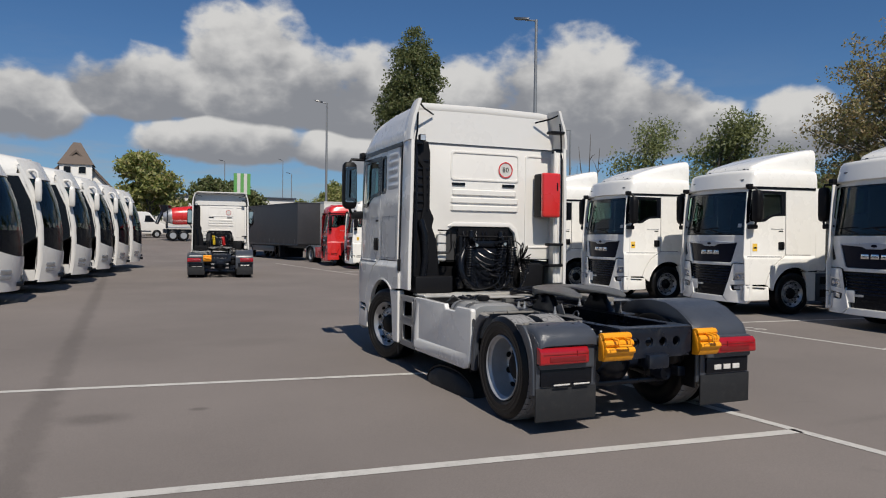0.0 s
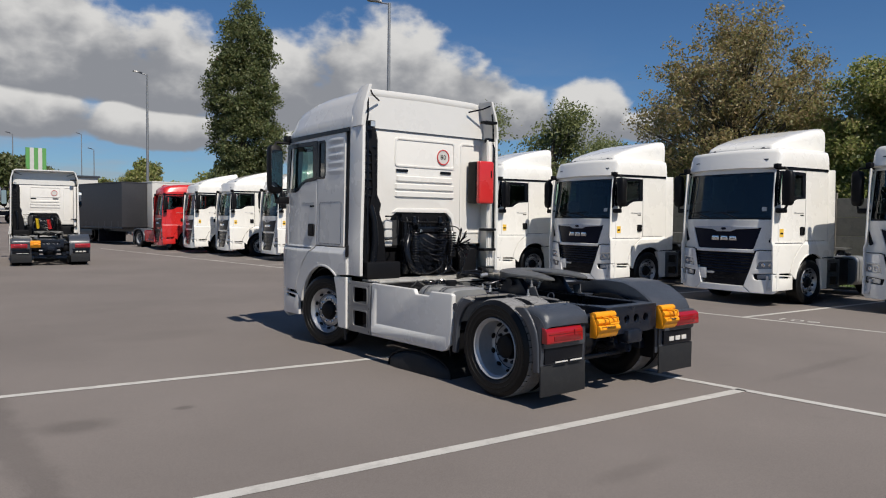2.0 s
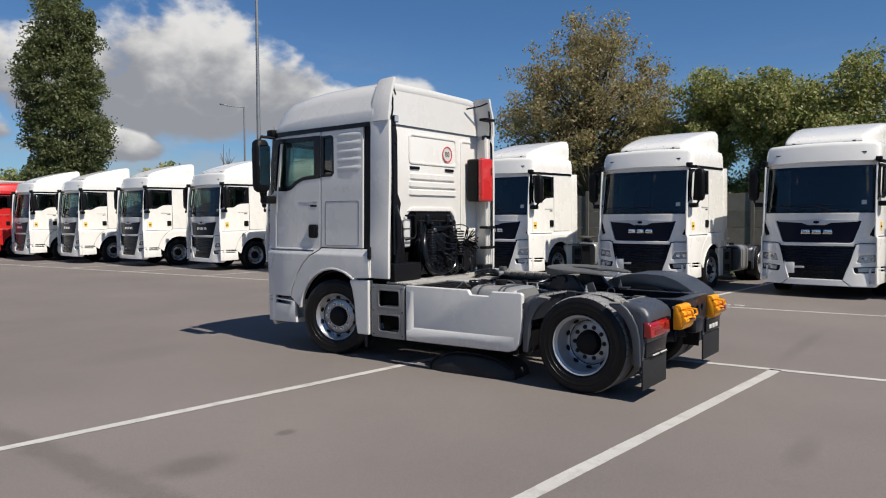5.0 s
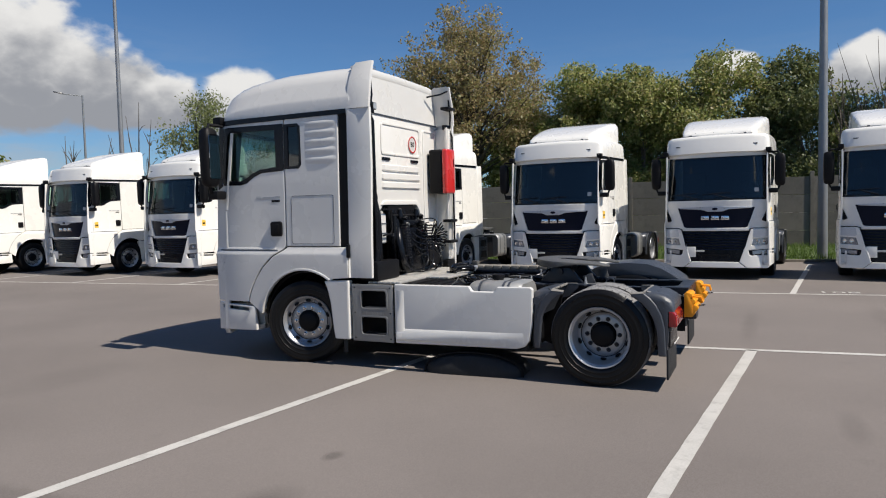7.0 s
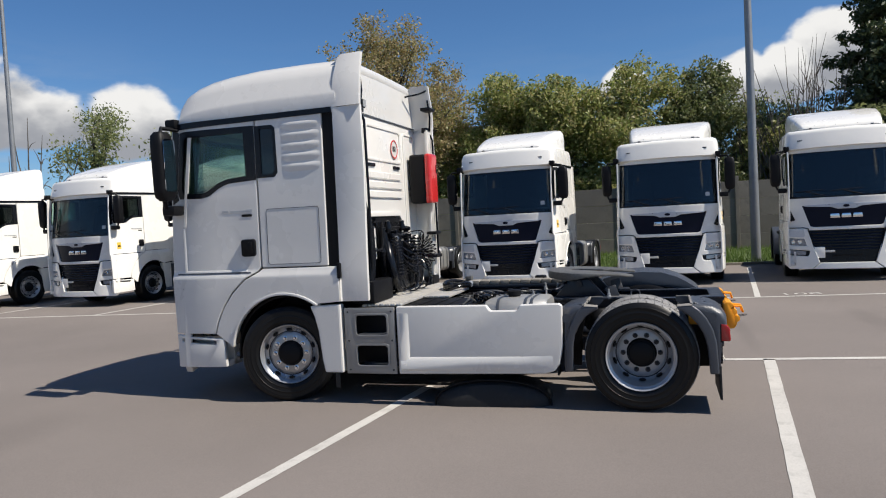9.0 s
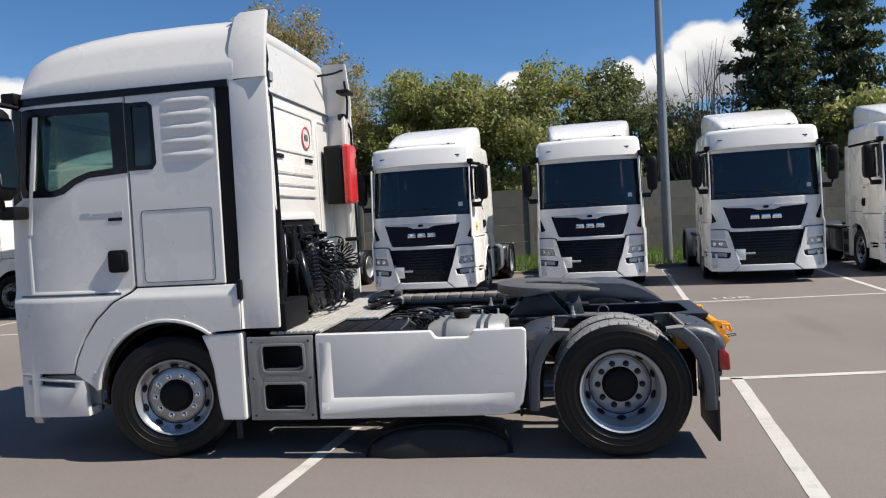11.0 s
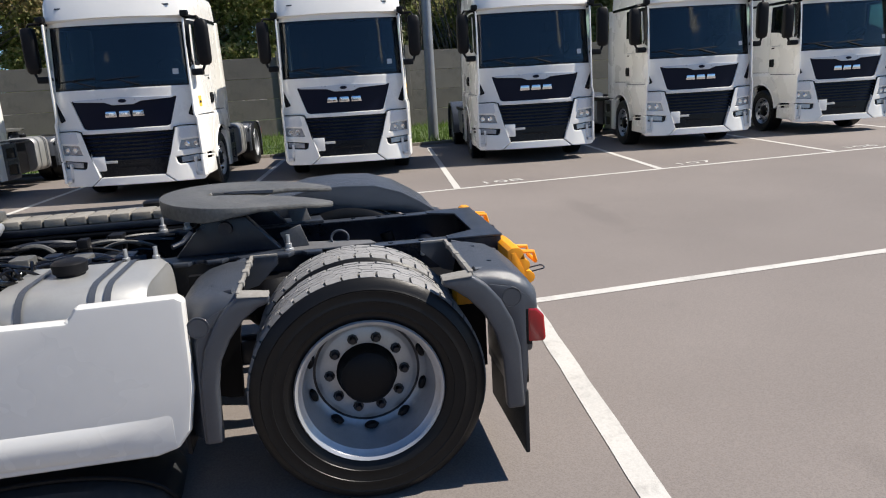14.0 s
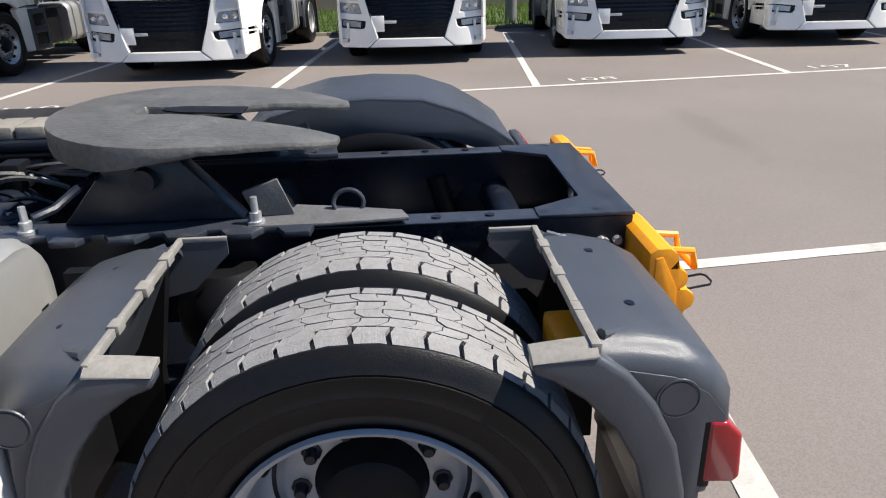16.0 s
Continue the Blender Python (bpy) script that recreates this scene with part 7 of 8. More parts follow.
def lamp_post(x, y, height, aim, label, r=0.11, reach=0.0):
    t = thing("street_lamp", pose(x, y, 0, 0, 0, aim), label, "street lamp", "yard lamps")
    part("pole", tube([(0, 0, -0.1), (0, 0, 1.2), (0, 0, height * 0.5), (0, 0, height)], [r, r * 0.96, r * 0.78, r * 0.55], 14), M_POST, t)
    part("base_plate", lathe([(0.02, r * 1.7), (0.05, r * 1.7), (0.06, r * 1.05)], 16, axis="z"), M_POST, t)
    part("arm", rod((0, 0, height - 0.05), (0.55 + reach, 0, height + 0.06), 0.035, 10), M_POST, t)
    hd = loft([[(x0 + reach, -w, height + 0.05 + dz), (x0 + reach, w, height + 0.05 + dz), (x0 + reach, w * 0.8, height + 0.13 + dz), (x0 + reach, -w * 0.8, height + 0.13 + dz)] for x0, w, dz in ((0.35, 0.06, 0.0), (0.5, 0.13, 0.02), (0.95, 0.15, 0.08), (1.05, 0.10, 0.10))])
    part("lamp_head", hd, M_GREY, t)


lamp_post(16.35, -3.0, 12.5, 180, "tall grey steel yard lamp on the grass verge", 0.15)
lamp_post(12.3, 22.0, 11.7, 130, "tall grey steel yard lamp among the parked trucks")
lamp_post(10.6, 54.3, 13.2, 170, "tall grey steel yard lamp far down the lane", 0.13)
lamp_post(31.6, 48.4, 11.6, 140, "grey steel street lamp beyond the trees", 0.12, 1.0)


# ---- tractor units in the yard ----
tractor(pose(0.21, 0, 0), "white tractor unit with grey rear mudguards, no trailer", "near")
first = None
ROW = [(10.56, -7.92, 4), (10.15, -4.16, 5), (10.01, -0.36, 4), (9.12, 3.36, 5), (8.87, 7.49, 5), (8.2, 11.1, 5), (7.75, 14.9, 5), (7.35, 18.95, 5), (6.95, 23.2, 5), (6.5, 27.3, 5), (6.1, 30.9, 5), (11.2, -11.9, 4)]
for x, y, turn in ROW:
    a = 90 - turn
    c, s = np.cos(radians(a + 90)), np.sin(radians(a + 90))
    m = pose(x - 5.0 * c, y - 5.0 * s, 0, 0, 0, a)
    if first is None:
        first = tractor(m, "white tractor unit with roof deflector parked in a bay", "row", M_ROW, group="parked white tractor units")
    else:
        copy_thing(first, m)
tractor(pose(-1.20, 24.3, 0, 0, 0, -6), "white tractor unit with yellow and red air hoses in the lane", "far")
a = 85.0
c, s = np.cos(radians(a + 90)), np.sin(radians(a + 90))
tractor(pose(5.75 - 5.0 * c, 34.9 - 5.0 * s, 0, 0, 0, a), "red tractor unit with a white roof parked in the row", "red", M_RED)


def plain_wheel(parent, x, y, z, r=0.5, w=0.30):
    """A wheel of a vehicle further off; x is its outer face."""
    sg = 1 if x > 0 else -1
    wh = part("wheel", lathe([(x - sg * w, r * 0.6), (x - sg * w, r * 0.94), (x - sg * w * 0.85, r), (x - sg * w * 0.12, r), (x, r * 0.93), (x + sg * 0.01, r * 0.75), (x - sg * 0.01, r * 0.6)], 32, at=(0, y, z), closed=True), M_RUBBER, parent)
    rim = lathe([(x - sg * 0.005, r * 0.61), (x - sg * 0.05, r * 0.52), (x - sg * 0.12, r * 0.48), (x - sg * 0.12, r * 0.26), (x - sg * 0.06, r * 0.24), (x - sg * 0.06, 0.0)], 28, at=(0, y, z))
    part("rim", rim, M_RIM, wh)
    return wh


# ---- curtain-side trailer with its own tractor, lying along the row ----
def trailer():
    t = thing("semi_trailer", pose(5.55, 48.6, 0, 0, 0, 10.5), "long semi-trailer with a dark grey tarpaulin body", "trailer")
    L0, L1 = -6.8, 6.8
    part("tarpaulin", box(-1.26, 1.26, L0, L1, 1.12, 3.92, 0.04), M_CURTAIN, t)
    part("roof_edge", box(-1.27, 1.27, L0 - 0.01, L1 + 0.01, 3.90, 3.99, 0.02), M_CURTAIN, t)
    for sg in (-1, 1):
        part("side_rail", box(sg * 1.20, sg * 1.275, L0, L1, 1.02, 1.14, 0.01), M_CHASSIS, t)
        part("under_run_guard", box(sg * 1.16, sg * 1.20, -2.2, 3.6, 0.55, 0.95, 0.01), M_GREY, t)
        for k in range(14):
            part("strap", box(sg * 1.262, sg * 1.27, L0 + 0.5 + 0.97 * k, L0 + 0.54 + 0.97 * k, 0.95, 1.5), M_GREY, t)
        for y in (2.9, 4.2, 5.5):
            plain_wheel(t, sg * 1.22, y, 0.5)
    part("chassis", box(-0.5, 0.5, L0, L1, 0.85, 1.1), M_CHASSIS, t)
    part("landing_leg", box(-0.9, 0.9, -2.6, -2.45, 0.12, 1.0, 0.02), M_CHASSIS, t)
    tractor(pose(7.15, 39.6, 0, 0, 0, 190.5), "red tractor unit coupled to the tarpaulin trailer", "far", M_RED)


def box_trailer(x, y, turn, mat, label):
    t = thing("semi_trailer", pose(x, y, 0, 0, 0, turn), label, "trailer")
    part("body", box(-1.26, 1.26, -6.7, 6.7, 1.1, 4.0, 0.04), mat, t)
    part("roof_edge", box(-1.28, 1.28, -6.71, 6.71, 3.96, 4.06, 0.02), mat, t)
    part("chassis", box(-0.5, 0.5, -6.6, 6.6, 0.85, 1.1), M_CHASSIS, t)
    for sg in (-1, 1):
        for yy in (3.2, 4.5, 5.8):
            plain_wheel(t, sg * 1.22, yy, 0.5)


trailer()
box_trailer(12.8, 52.5, 12, M_GREY, "grey box trailer behind the tarpaulin trailer")
box_trailer(13.8, 43.0, 95, M_PLATE, "white box trailer behind the red truck")


# ---- coaches ----
def coach(m, label):
    """A touring coach, heading +y, front bumper at y = 0."""
    t = thing("coach", m, label, "bus", "white coaches")
    W2, LEN = 1.275, 12.2

    # front, bowed in plan and leaning back above the waist
    def bow(x, z):
        return -0.60 * (abs(x) / W2) ** 2.3 - 0.165 * max(0.0, z - 1.5) ** 2 - 0.16 * max(0.0, 0.9 - z) + 0.02

    secs = []
    for y, top, nose in ((-LEN, 3.62, 0.97), (-LEN + 0.25, 3.74, 1.0), (-8.0, 3.80, 1.0), (-4.2, 3.82, 1.0), (-3.0, 3.80, 1.0), (-2.2, 3.72, 1.0), (-1.6, 3.62, 0.98), (None, 3.50, 0.96)):
        half = [(W2 * nose, 3.06), (W2 * nose * 0.995, 3.16), (W2 * nose * 0.95, top - 0.24), (W2 * nose * 0.84, top - 0.08), (W2 * nose * 0.6, top)]
        secs.append([(x, bow(x, 3.45) - 0.02 if y is None else y, z) for x, z in half + [(-x, z) for x, z in reversed(half)]])
    roof = part("roof", loft(secs), M_WHITE, t, smooth=55)
    hump = []
    for y, h in ((-9.6, 3.80), (-9.2, 3.98), (-6.0, 4.02), (-4.4, 3.98), (-3.6, 3.80)):
        hump.append([(x, y, 3.74 + (h - 3.74) * k) for x, k in ((1.0, 0.0), (0.95, 0.7), (0.8, 1.0), (-0.8, 1.0), (-0.95, 0.7), (-1.0, 0.0))])
    part("roof_unit", loft(hump), M_WHITE, roof, "white air-conditioning cover")
    for sg in (-1, 1):
        def fl(b):
            return mirror_x(b) if sg > 0 else b
        arch = lambda cy: [(cy + 0.58 * math.cos(radians(v)), 0.5 + 0.58 * math.sin(radians(v))) for v in range(0, 181, 15)]
        outer = [(-LEN, 1.62), (-LEN, 0.34), (-9.4 - 0.58, 0.34), *[(y, z) for y, z in reversed(arch(-9.4))], (-9.4 + 0.58, 0.34), (-3.05 - 0.58, 0.34), *[(y, z) for y, z in reversed(arch(-3.05))], (-3.05 + 0.58, 0.34), (-2.20, 0.34), (-2.20, 1.62)]
        part("side_panel", fl(plate(outer, [], "x", -W2, -W2 + 0.05, 0.01)), M_WHITE, t)
        part("window_band", fl(plate([(-LEN, 1.60), (-2.20, 1.60), (-2.20, 3.10), (-LEN, 3.10)], [], "x", -W2 + 0.004, -W2 + 0.03)), M_GLOSS_BLACK, t)
        part("roof_window", fl(loft([[(-W2 * 0.995 + 0.012, y, 3.17), (-W2 * 0.968 + 0.002, y, 3.42), (-W2 * 0.955, y, 3.50), (-W2 * 0.95 + 0.05, y, 3.50), (-W2 + 0.10, y, 3.17)] for y in (-LEN + 0.6, -8.0, -4.0, -2.5)])), M_GLOSS_BLACK, t)
        for k in range(7):
            y0 = -LEN + 0.35 + 1.38 * k
            part("window_pane", fl(plate(rounded(y0, y0 + 1.31, 1.72, 3.0, 0.06), [], "x", -W2 - 0.002, -W2 + 0.006)), M_TINTED, t)
        for y in (-9.4, -3.05):
            plain_wheel(t, sg * (W2 - 0.02), y, 0.5)
        # door of dark glass and the white sweep of the corner post
        low = 0.62 if sg > 0 else 1.55
        e0, e1, e2, e3 = [bow(W2, z) - 0.06 for z in (0.34, 1.5, 2.4, 3.1)]
        part("door" if sg > 0 else "front_side_panel", fl(plate([(-2.18, 0.34), (e0, 0.34), (e1, 1.50), (e2, 2.40), (e3, 3.10), (-2.18, 3.10)], [[(-2.12, low), (e1 - 0.05, low), (e1 - 0.05, 1.70), (e2 - 0.05, 2.40), (e3 - 0.06, 3.03), (-2.12, 3.03)]], "x", -W2, -W2 + 0.04, 0.008)), M_WHITE, t)
        part("door_glass", fl(plate([(-2.14, low - 0.03), (e1 - 0.03, low - 0.03), (e1 - 0.03, 1.70), (e2 - 0.03, 2.40), (e3 - 0.04, 3.05), (-2.14, 3.05)], [], "x", -W2 + 0.012, -W2 + 0.02)), M_GLOSS_BLACK, t)
        post = [[(-W2 + 0.004, bow(W2, z) - 0.065, z), (-W2 - 0.004, bow(W2, z) - 0.03, z), (-W2 + 0.02, bow(W2 * 0.98, z) + 0.03, z), (-W2 + 0.07, bow(W2 * 0.95, z) + 0.025, z), (-W2 + 0.07, bow(W2, z) - 0.06, z)] for z in (0.36, 0.8, 1.35, 1.8, 2.3, 2.8, 3.3)]
        part("corner_pillar", fl(loft(post)), M_WHITE, t)
    xs = [W2 * 0.985 * v for v in np.linspace(-1, 1, 17)]

    def skin(zs, mat, name, out=0.0, squeeze=1.0, sag=0.0):
        bm = bmesh.new()

        def sheet(o):
            return [[bm.verts.new((x * squeeze, bow(x, z) + o, z - (sag * (1 - (abs(x) / W2) ** 3) if z == zs[0] and sag > 0 else 0.0) + (sag * (1 - (abs(x) / W2) ** 3) if z == zs[-1] and sag < 0 else 0.0))) for x in xs] for z in zs]

        grid, back = sheet(out), sheet(out - 0.03)
        for g in (grid, back):
            for r0, r1 in zip(g, g[1:]):
                for k in range(len(xs) - 1):
                    bm.faces.new((r0[k], r0[k + 1], r1[k + 1], r1[k]))
        rim_a = grid[0] + [r[-1] for r in grid[1:]] + grid[-1][-2::-1] + [r[0] for r in grid[-2:0:-1]]
        rim_b = back[0] + [r[-1] for r in back[1:]] + back[-1][-2::-1] + [r[0] for r in back[-2:0:-1]]
        for k in range(len(rim_a)):
            bm.faces.new((rim_a[k], rim_a[(k + 1) % len(rim_a)], rim_b[(k + 1) % len(rim_a)], rim_b[k]))
        return part(name, bm, mat, t)

    skin([0.30, 0.36, 0.6, 0.9, 1.10, 1.28], M_WHITE, "front_panel", 0.03, 1.0, -0.20)
    skin([1.28, 1.6, 2.0, 2.4, 2.75, 3.02], M_COACHGLASS, "windscreen", 0.0, 0.965, 0.20)
    skin([1.30, 1.50, 1.72], M_GLOSS_BLACK, "screen_base", 0.010, 0.960, 0.20)
    skin([2.98, 3.15, 3.32, 3.46], M_WHITE, "brow", 0.035)
    for sg in (-1, 1):
        for z in (0.58, 0.71):
            lx = 0.98
            part("headlight", turned(box(-0.17, 0.17, -0.05, 0.05, 0.0, 0.10, 0.02), Matrix.Translation((sg * lx, bow(lx, z) - 0.005, z)) @ Matrix.Rotation(radians(-sg * 42), 4, "Z")), M_REFLECTOR, t)
        yb = bow(1.15, 3.0)
        arm = tube([(sg * 1.12, yb - 0.04, 3.18), (sg * 1.26, yb + 0.10, 3.19), (sg * 1.35, yb + 0.17, 3.12), (sg * 1.36, yb + 0.19, 2.92)], [0.05, 0.045, 0.04, 0.04], 12)
        mi = part("mirror", arm, M_WHITE, t)
        shell = loft([[(sg * (1.36 + 0.12 * k * c), yb + 0.19 + 0.09 * k * d, z) for c, d in ((-0.9, -1), (0.9, -1), (1, -0.8), (1, 0.6), (0.7, 1), (-0.7, 1), (-1, 0.6), (-1, -0.8))] for z, k in ((2.38, 0.72), (2.42, 0.92), (2.60, 1.0), (2.85, 0.98), (2.95, 0.86), (2.99, 0.55))])
        part("mirror_shell", shell, M_WHITE, mi)
    part("plate_field", box(-0.26, 0.26, 0.03, 0.055, 0.52, 0.64, 0.005), M_GREY, t)
    part("fog_grille", box(-0.55, 0.55, -0.12, 0.04, 0.40, 0.50, 0.01), M_GLOSS_BLACK, t)
    part("interior", box(-1.1, 1.1, -LEN + 0.4, -2.6, 1.0, 1.6), M_INTERIOR, t)
    part("dashboard", box(-0.95, 0.95, -1.25, -0.85, 1.0, 1.35, 0.05), M_INTERIOR, t)
    part("seat_row", box(-1.0, 1.0, -3.3, -3.1, 1.5, 2.5, 0.08), M_SEAT, t)
    part("floor", box(-1.2, 1.2, -LEN + 0.3, -0.9, 0.45, 0.95), M_INTERIOR, t)
    part("back_panel", box(-1.24, 1.24, -LEN - 0.02, -LEN + 0.05, 0.34, 3.2, 0.02), M_WHITE, t)
    return t


bus = None
for k in range(6):
    m = pose(-7.0 + 0.56 * k, 14.6 + 3.75 * k, 0, 0, 0, -83.0) @ Matrix.Diagonal((1, 1, 1.05, 1))
    if bus is None:
        bus = coach(m, "white touring coach with a large dark windscreen")
    else:
        copy_thing(bus, m)


# ---- at the far end of the lane ----
def mixer():
    t = thing("mixer_truck", pose(1.5, 70.0, 1.05, 0, 0, -88), "concrete mixer truck with a red drum and red cab", "truck")
    dr = [(-2.3, 0.42), (-2.0, 0.62), (-1.2, 0.86), (0.3, 0.92), (1.5, 0.86), (2.0, 0.6), (2.1, 0.0)]
    m = Matrix.Translation((0, -1.3, 2.55)) @ Matrix.Rotation(radians(4), 4, "X")
    drum = part("drum", turned(lathe([(-2.3, 0.0)] + dr, 28, axis="y"), m), M_STEEL, t, "pale drum end")
    part("drum_band", turned(lathe([(-1.5, 0.79), (-1.2, 0.875), (0.3, 0.935), (1.5, 0.875), (1.5, 0.7), (-1.5, 0.6)], 28, axis="y", closed=True), m), M_RED, drum, "red painted band")
    part("chassis", box(-0.5, 0.5, -3.6, 4.4, 0.75, 1.15), M_CHASSIS, t)
    part("side_tray", box(-1.15, 1.15, -3.2, 1.6, 1.25, 1.42, 0.03), M_STEEL, t)
    part("chute", tube([(0, -3.6, 2.9), (0, -3.9, 2.4), (0.3, -4.2, 1.7)], 0.18, 10), M_CHASSIS, t)
    part("hopper", lathe([(2.8, 0.30), (3.5, 0.6), (3.52, 0.54), (2.85, 0.26)], 16, axis="z", at=(0, -3.4, 0), closed=True), M_CHASSIS, t)
    part("cab", box(-1.2, 1.2, 2.5, 4.5, 0.9, 3.0, 0.14), M_RED, t)
    part("cab_roof", box(-1.1, 1.1, 2.6, 4.3, 2.98, 3.25, 0.10), M_WHITE, t)
    for sg in (-1, 1):
        part("cab_window", box(sg * 1.19, sg * 1.21, 3.1, 4.2, 1.9, 2.7, 0.02), M_GLOSS_BLACK, t)
        for y in (-2.75, -1.75, 1.6, 3.4):
            plain_wheel(t, sg * 1.22, y, 0.5, 0.5)
        part("ladder", box(sg * 0.75, sg * 0.85, -3.3, -3.2, 1.2, 3.4), M_CHASSIS, t)
    part("windscreen", box(-1.0, 1.0, 4.48, 4.52, 1.8, 2.75, 0.02), M_GLOSS_BLACK, t)


mixer()


def van():
    t = thing("van", pose(-4.55, 76.0, 1.29, 0, 0, -87), "white panel van parked at the end of the lane", "van")
    side = [(-2.7, 0.35), (-2.7, 2.6), (-2.55, 2.74), (0.9, 2.74), (1.25, 2.62), (1.95, 1.72), (2.75, 1.42), (2.9, 1.15), (2.9, 0.4)]
    body = part("body", plate(side, [], "x", -0.98, 0.98, 0.09, 3), M_WHITE, t)
    for sg in (-1, 1):
        part("side_window", plate([(0.72, 1.65), (0.82, 2.35), (1.25, 2.35), (1.78, 1.68)], [], "x", sg * 0.985, sg * 0.995), M_GLOSS_BLACK, t)
        part("wheel_arch", plate(arc(-1.75, 0.38, 0.46, 0, 180, 14), [], "x", sg * 0.986, sg * 0.95), M_BLACK, t)
        part("wheel_arch", plate(arc(1.95, 0.38, 0.46, 0, 180, 14), [], "x", sg * 0.986, sg * 0.95), M_BLACK, t)
        for y in (-1.75, 1.95):
            plain_wheel(t, sg * 1.0, y, 0.36, 0.36, 0.22)
        part("bumper_strip", box(sg * 0.99, sg * 0.97, -1.2, 1.4, 0.60, 0.75), M_GREY, t)
        part("door_seam", box(sg * 0.9835, sg * 0.97, -0.62, -0.60, 0.6, 2.5), M_GREY, t)
    part("windscreen", plate([(1.22, 2.60), (1.28, 2.62), (1.99, 1.72), (1.93, 1.70)], [], "x", -0.80, 0.80), M_GLOSS_BLACK, t)


van()


def orange_truck():
    t = thing("flatbed_truck", pose(-7.2, 72.0, 1.13, 0, 0, -92), "orange flatbed truck parked beyond the coaches", "truck")
    part("cab", box(-1.2, 1.2, 0.9, 2.5, 0.6, 2.5, 0.12), M_ORANGE, t)
    part("windscreen", box(-1.05, 1.05, 2.46, 2.52, 1.5, 2.3, 0.03), M_GLOSS_BLACK, t)
    part("bed", box(-1.2, 1.2, -3.0, 0.8, 0.9, 1.4, 0.03), M_GREY, t)
    for sg in (-1, 1):
        part("cab_window", box(sg * 1.19, sg * 1.21, 1.3, 2.2, 1.5, 2.25, 0.02), M_GLOSS_BLACK, t)
        for y in (-1.9, 1.7):
            plain_wheel(t, sg * 1.18, y, 0.45, 0.45)


orange_truck()


def house():
    t = thing("house", pose(-11.9, 100.0, 1.5, 0, 0, 0), "white plastered house with a steep brown pyramid roof", "house")
    part("wall", plate([(-5.4, 0.0), (4.9, 0.0), (4.9, 5.2), (0.0, 10.6), (-5.4, 5.0)], [], "y", -1.6, 9.0), M_PLASTER, t)
    for x0, z0, x1, z1 in ((5.35, 4.75, 0.0, 10.75), (-5.8, 4.6, 0.0, 10.75)):
        part("roof", plate([(x0, z0), (x1, z1), (x1, z1 + 0.35), (x0 + (0.1 if x0 > 0 else -0.1), z0 + 0.35)], [], "y", -2.1, 9.4), M_ROOFTILE, t, smooth=10)
    tw = part("tower_wall", box(-1.9, 1.9, -2.6, 1.2, 0, 9.25), M_PLASTER, t)
    rf = loft([[(-2.15, -2.85, 9.1), (2.15, -2.85, 9.1), (2.15, 1.45, 9.1), (-2.15, 1.45, 9.1)], [(-1.5, -2.1, 10.2), (1.5, -2.1, 10.2), (1.5, 0.7, 10.2), (-1.5, 0.7, 10.2)], [(-0.45, -0.75, 12.15), (0.45, -0.75, 12.15), (0.45, -0.65, 12.15), (-0.45, -0.65, 12.15)]])
    part("tower_roof", rf, M_ROOFTILE, t, smooth=10)
    for x, z, yy in ((-1.0, 7.9, -2.6), (0.75, 7.9, -2.6), (2.7, 5.2, -1.6), (1.0, 3.0, -2.6)):
        wd = part("window", box(x - 0.48, x + 0.48, yy - 0.06, yy + 0.02, z, z + 1.0, 0.02), M_PLATE, t)
        part("pane", box(x - 0.40, x + 0.40, yy - 0.075, yy - 0.05, z + 0.08, z + 0.92), M_GLOSS_BLACK, wd)


house()


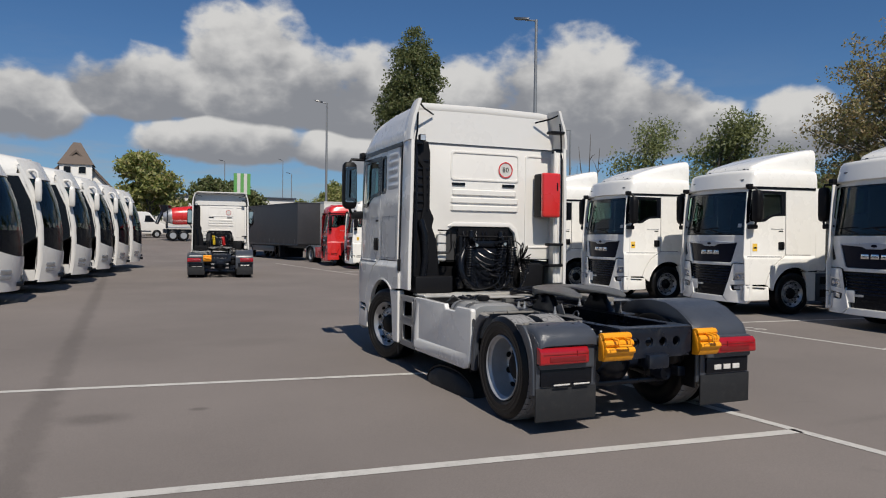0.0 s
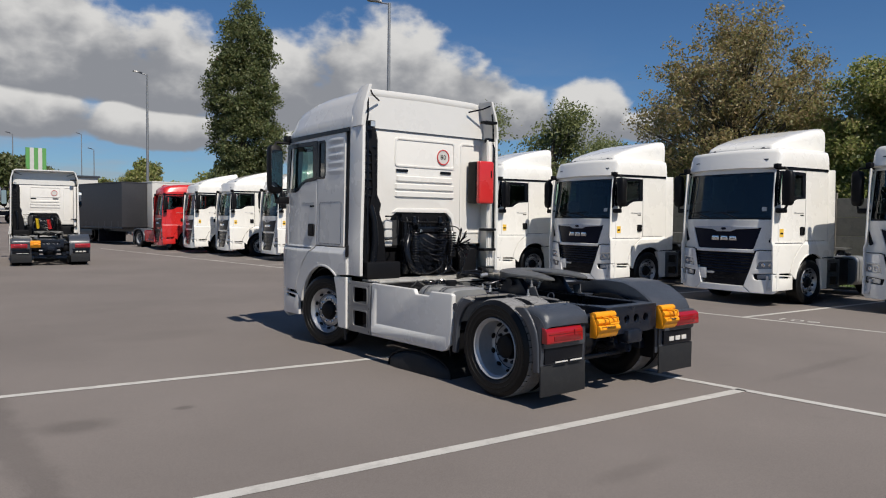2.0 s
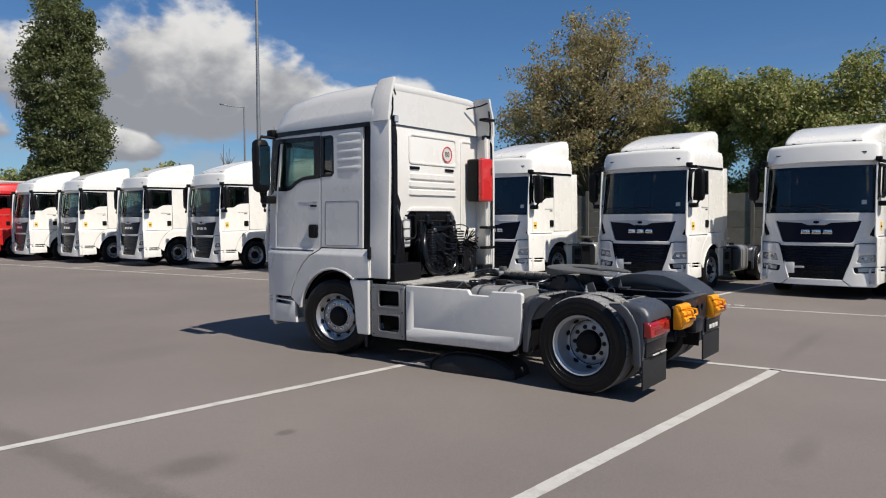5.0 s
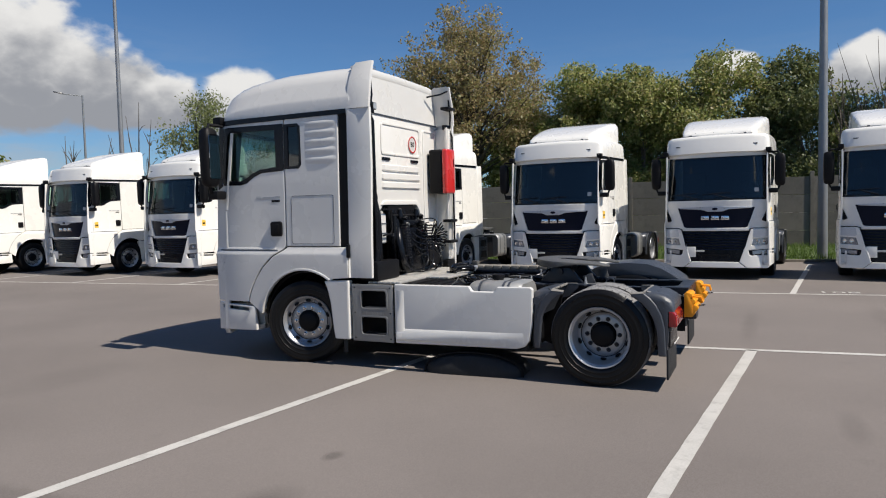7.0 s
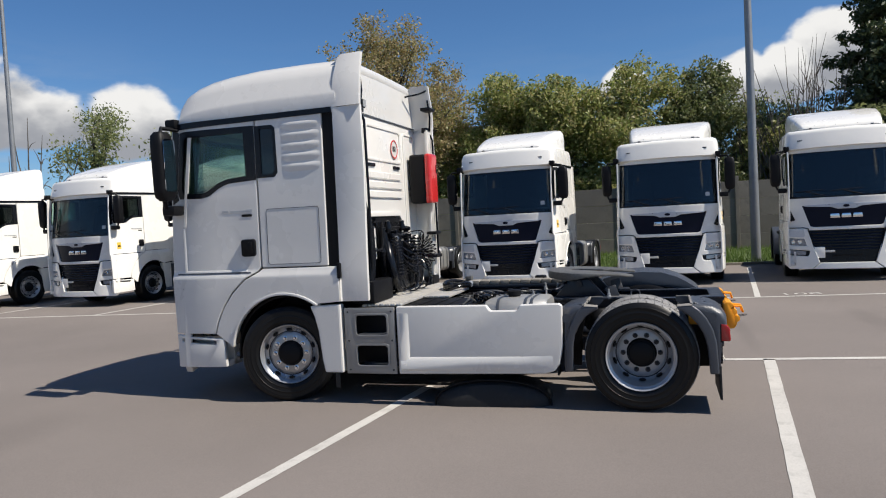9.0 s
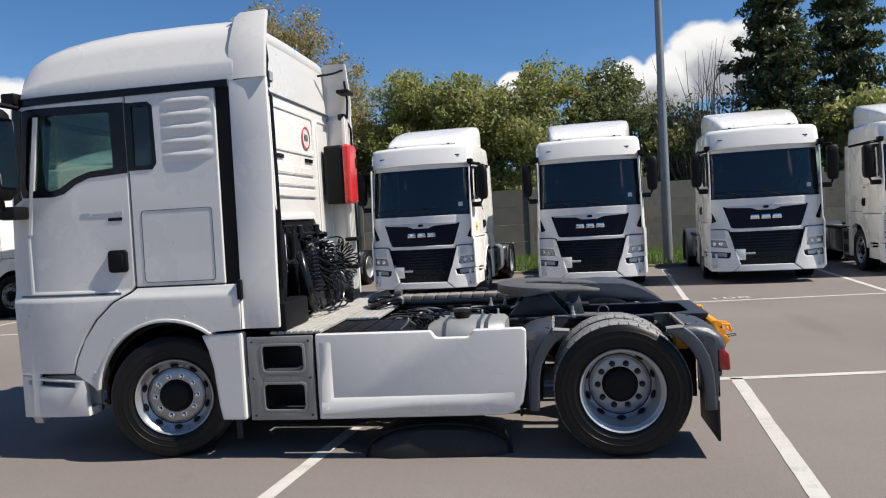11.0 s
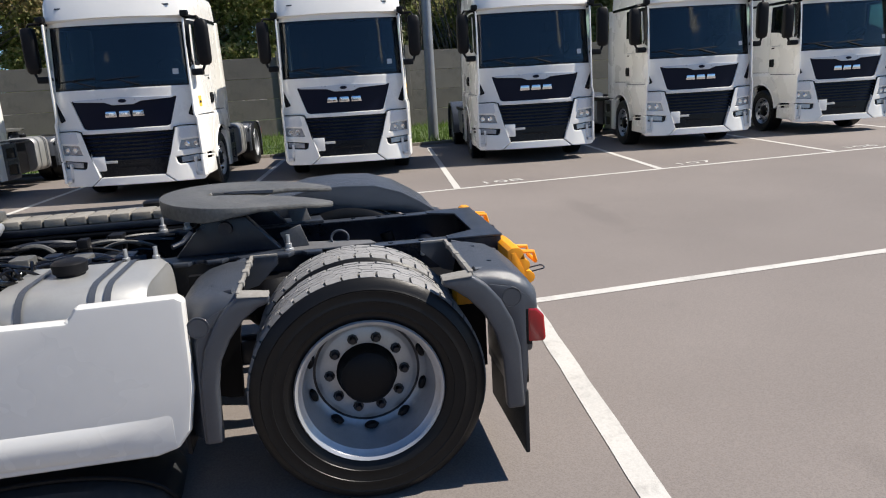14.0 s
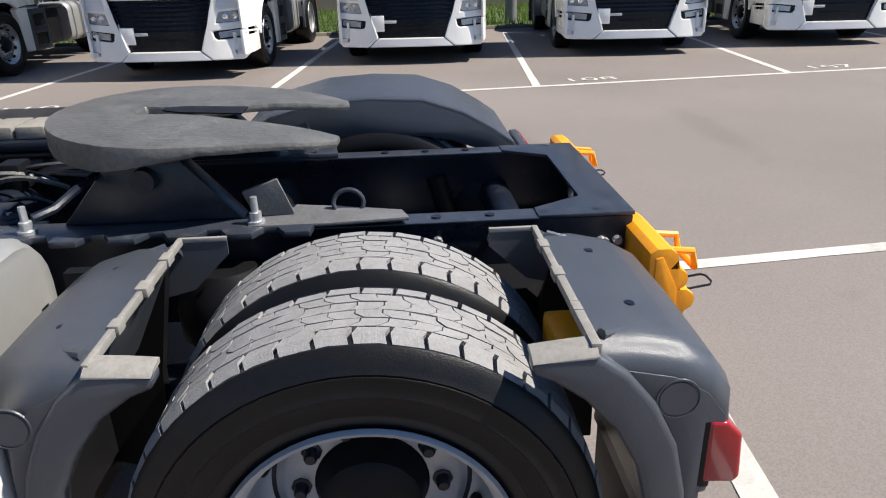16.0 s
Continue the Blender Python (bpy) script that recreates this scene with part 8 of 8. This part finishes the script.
def hall(x, y, z, w, d, h, turn, mat, label):
    t = thing("hall", pose(x, y, z, 0, 0, turn), label, "building")
    part("wall", box(-w / 2, w / 2, -d / 2, d / 2, 0, h, 0.05), mat, t)
    part("roof", box(-w / 2 - 0.3, w / 2 + 0.3, -d / 2 - 0.3, d / 2 + 0.3, h, h + 0.3, 0.03), M_GREY, t)
    n = int(w / 4)
    for k in range(n):
        x0 = -w / 2 + (k + 0.25) * w / n
        part("window", box(x0, x0 + w / n * 0.5, -d / 2 - 0.05, -d / 2 + 0.02, h * 0.55, h * 0.8), M_GLOSS_BLACK, t)


hall(6.0, 128.0, 1.6, 30, 14, 6.5, 4, M_PLATE, "pale low warehouse at the far end of the lane")


def silo(x, y, z):
    t = thing("sign_tower", pose(x, y, z), "green and white striped panel on a mast", "sign")
    part("mast", rod((0, 0, 0), (0, 0, 6.6), 0.12, 10), M_STEEL, t)
    for k in range(5):
        part("stripe", box(-1.25 + 0.5 * k, -0.76 + 0.5 * k, -0.1, 0.1, 6.4, 9.6), M_GREEN if k % 2 == 0 else M_PLATE, t)


silo(10.2, 106.0, 1.5)
for x, y, hh in ((8.9, 118.0, 13.0), (21.5, 125.0, 12.0), (24.5, 150.0, 17.0), (-2.0, 120.0, 13.5)):
    lamp_post(x, y, hh + 1.0, 200, "slim grey mast far down the lane", 0.12)


# ---- the top cover of the mudguard, left lying under the truck ----
def loose_cover():
    rings = []
    for x, k in ((0.0, 0.62), (0.03, 0.90), (0.08, 1.0), (0.46, 1.0), (0.52, 0.88)):
        rings.append([(x, 0.56 * k * np.cos(a), 0.235 * k * np.sin(a) ** 0.8) for a in np.linspace(0.0, np.pi, 20)])
    cover = thing("mudguard_cover", pose(-1.0, 1.42, 0.001, 0, 0, 4), "black plastic mudguard cover lying on the asphalt", "mudguard")
    part("shell", loft(rings), M_FLAP, cover)
    lip = [(-0.006, 0.575 * np.cos(a), 0.245 * np.sin(a) ** 0.8 + 0.004) for a in np.linspace(0.0, np.pi, 22)]
    part("edge_lip", tube([(0.07, y, z) for x, y, z in lip], 0.012, 8), M_BLACK, cover)
    for y in (-0.30, 0.02, 0.31):
        part("rivet", lathe([(0.0, 0.014), (0.008, 0.012), (0.010, 0.0)], 8, axis="z", at=(0.30, y, 0.228 * (1 - (y / 0.56) ** 2) ** 0.4)), M_GREY, cover)


loose_cover()
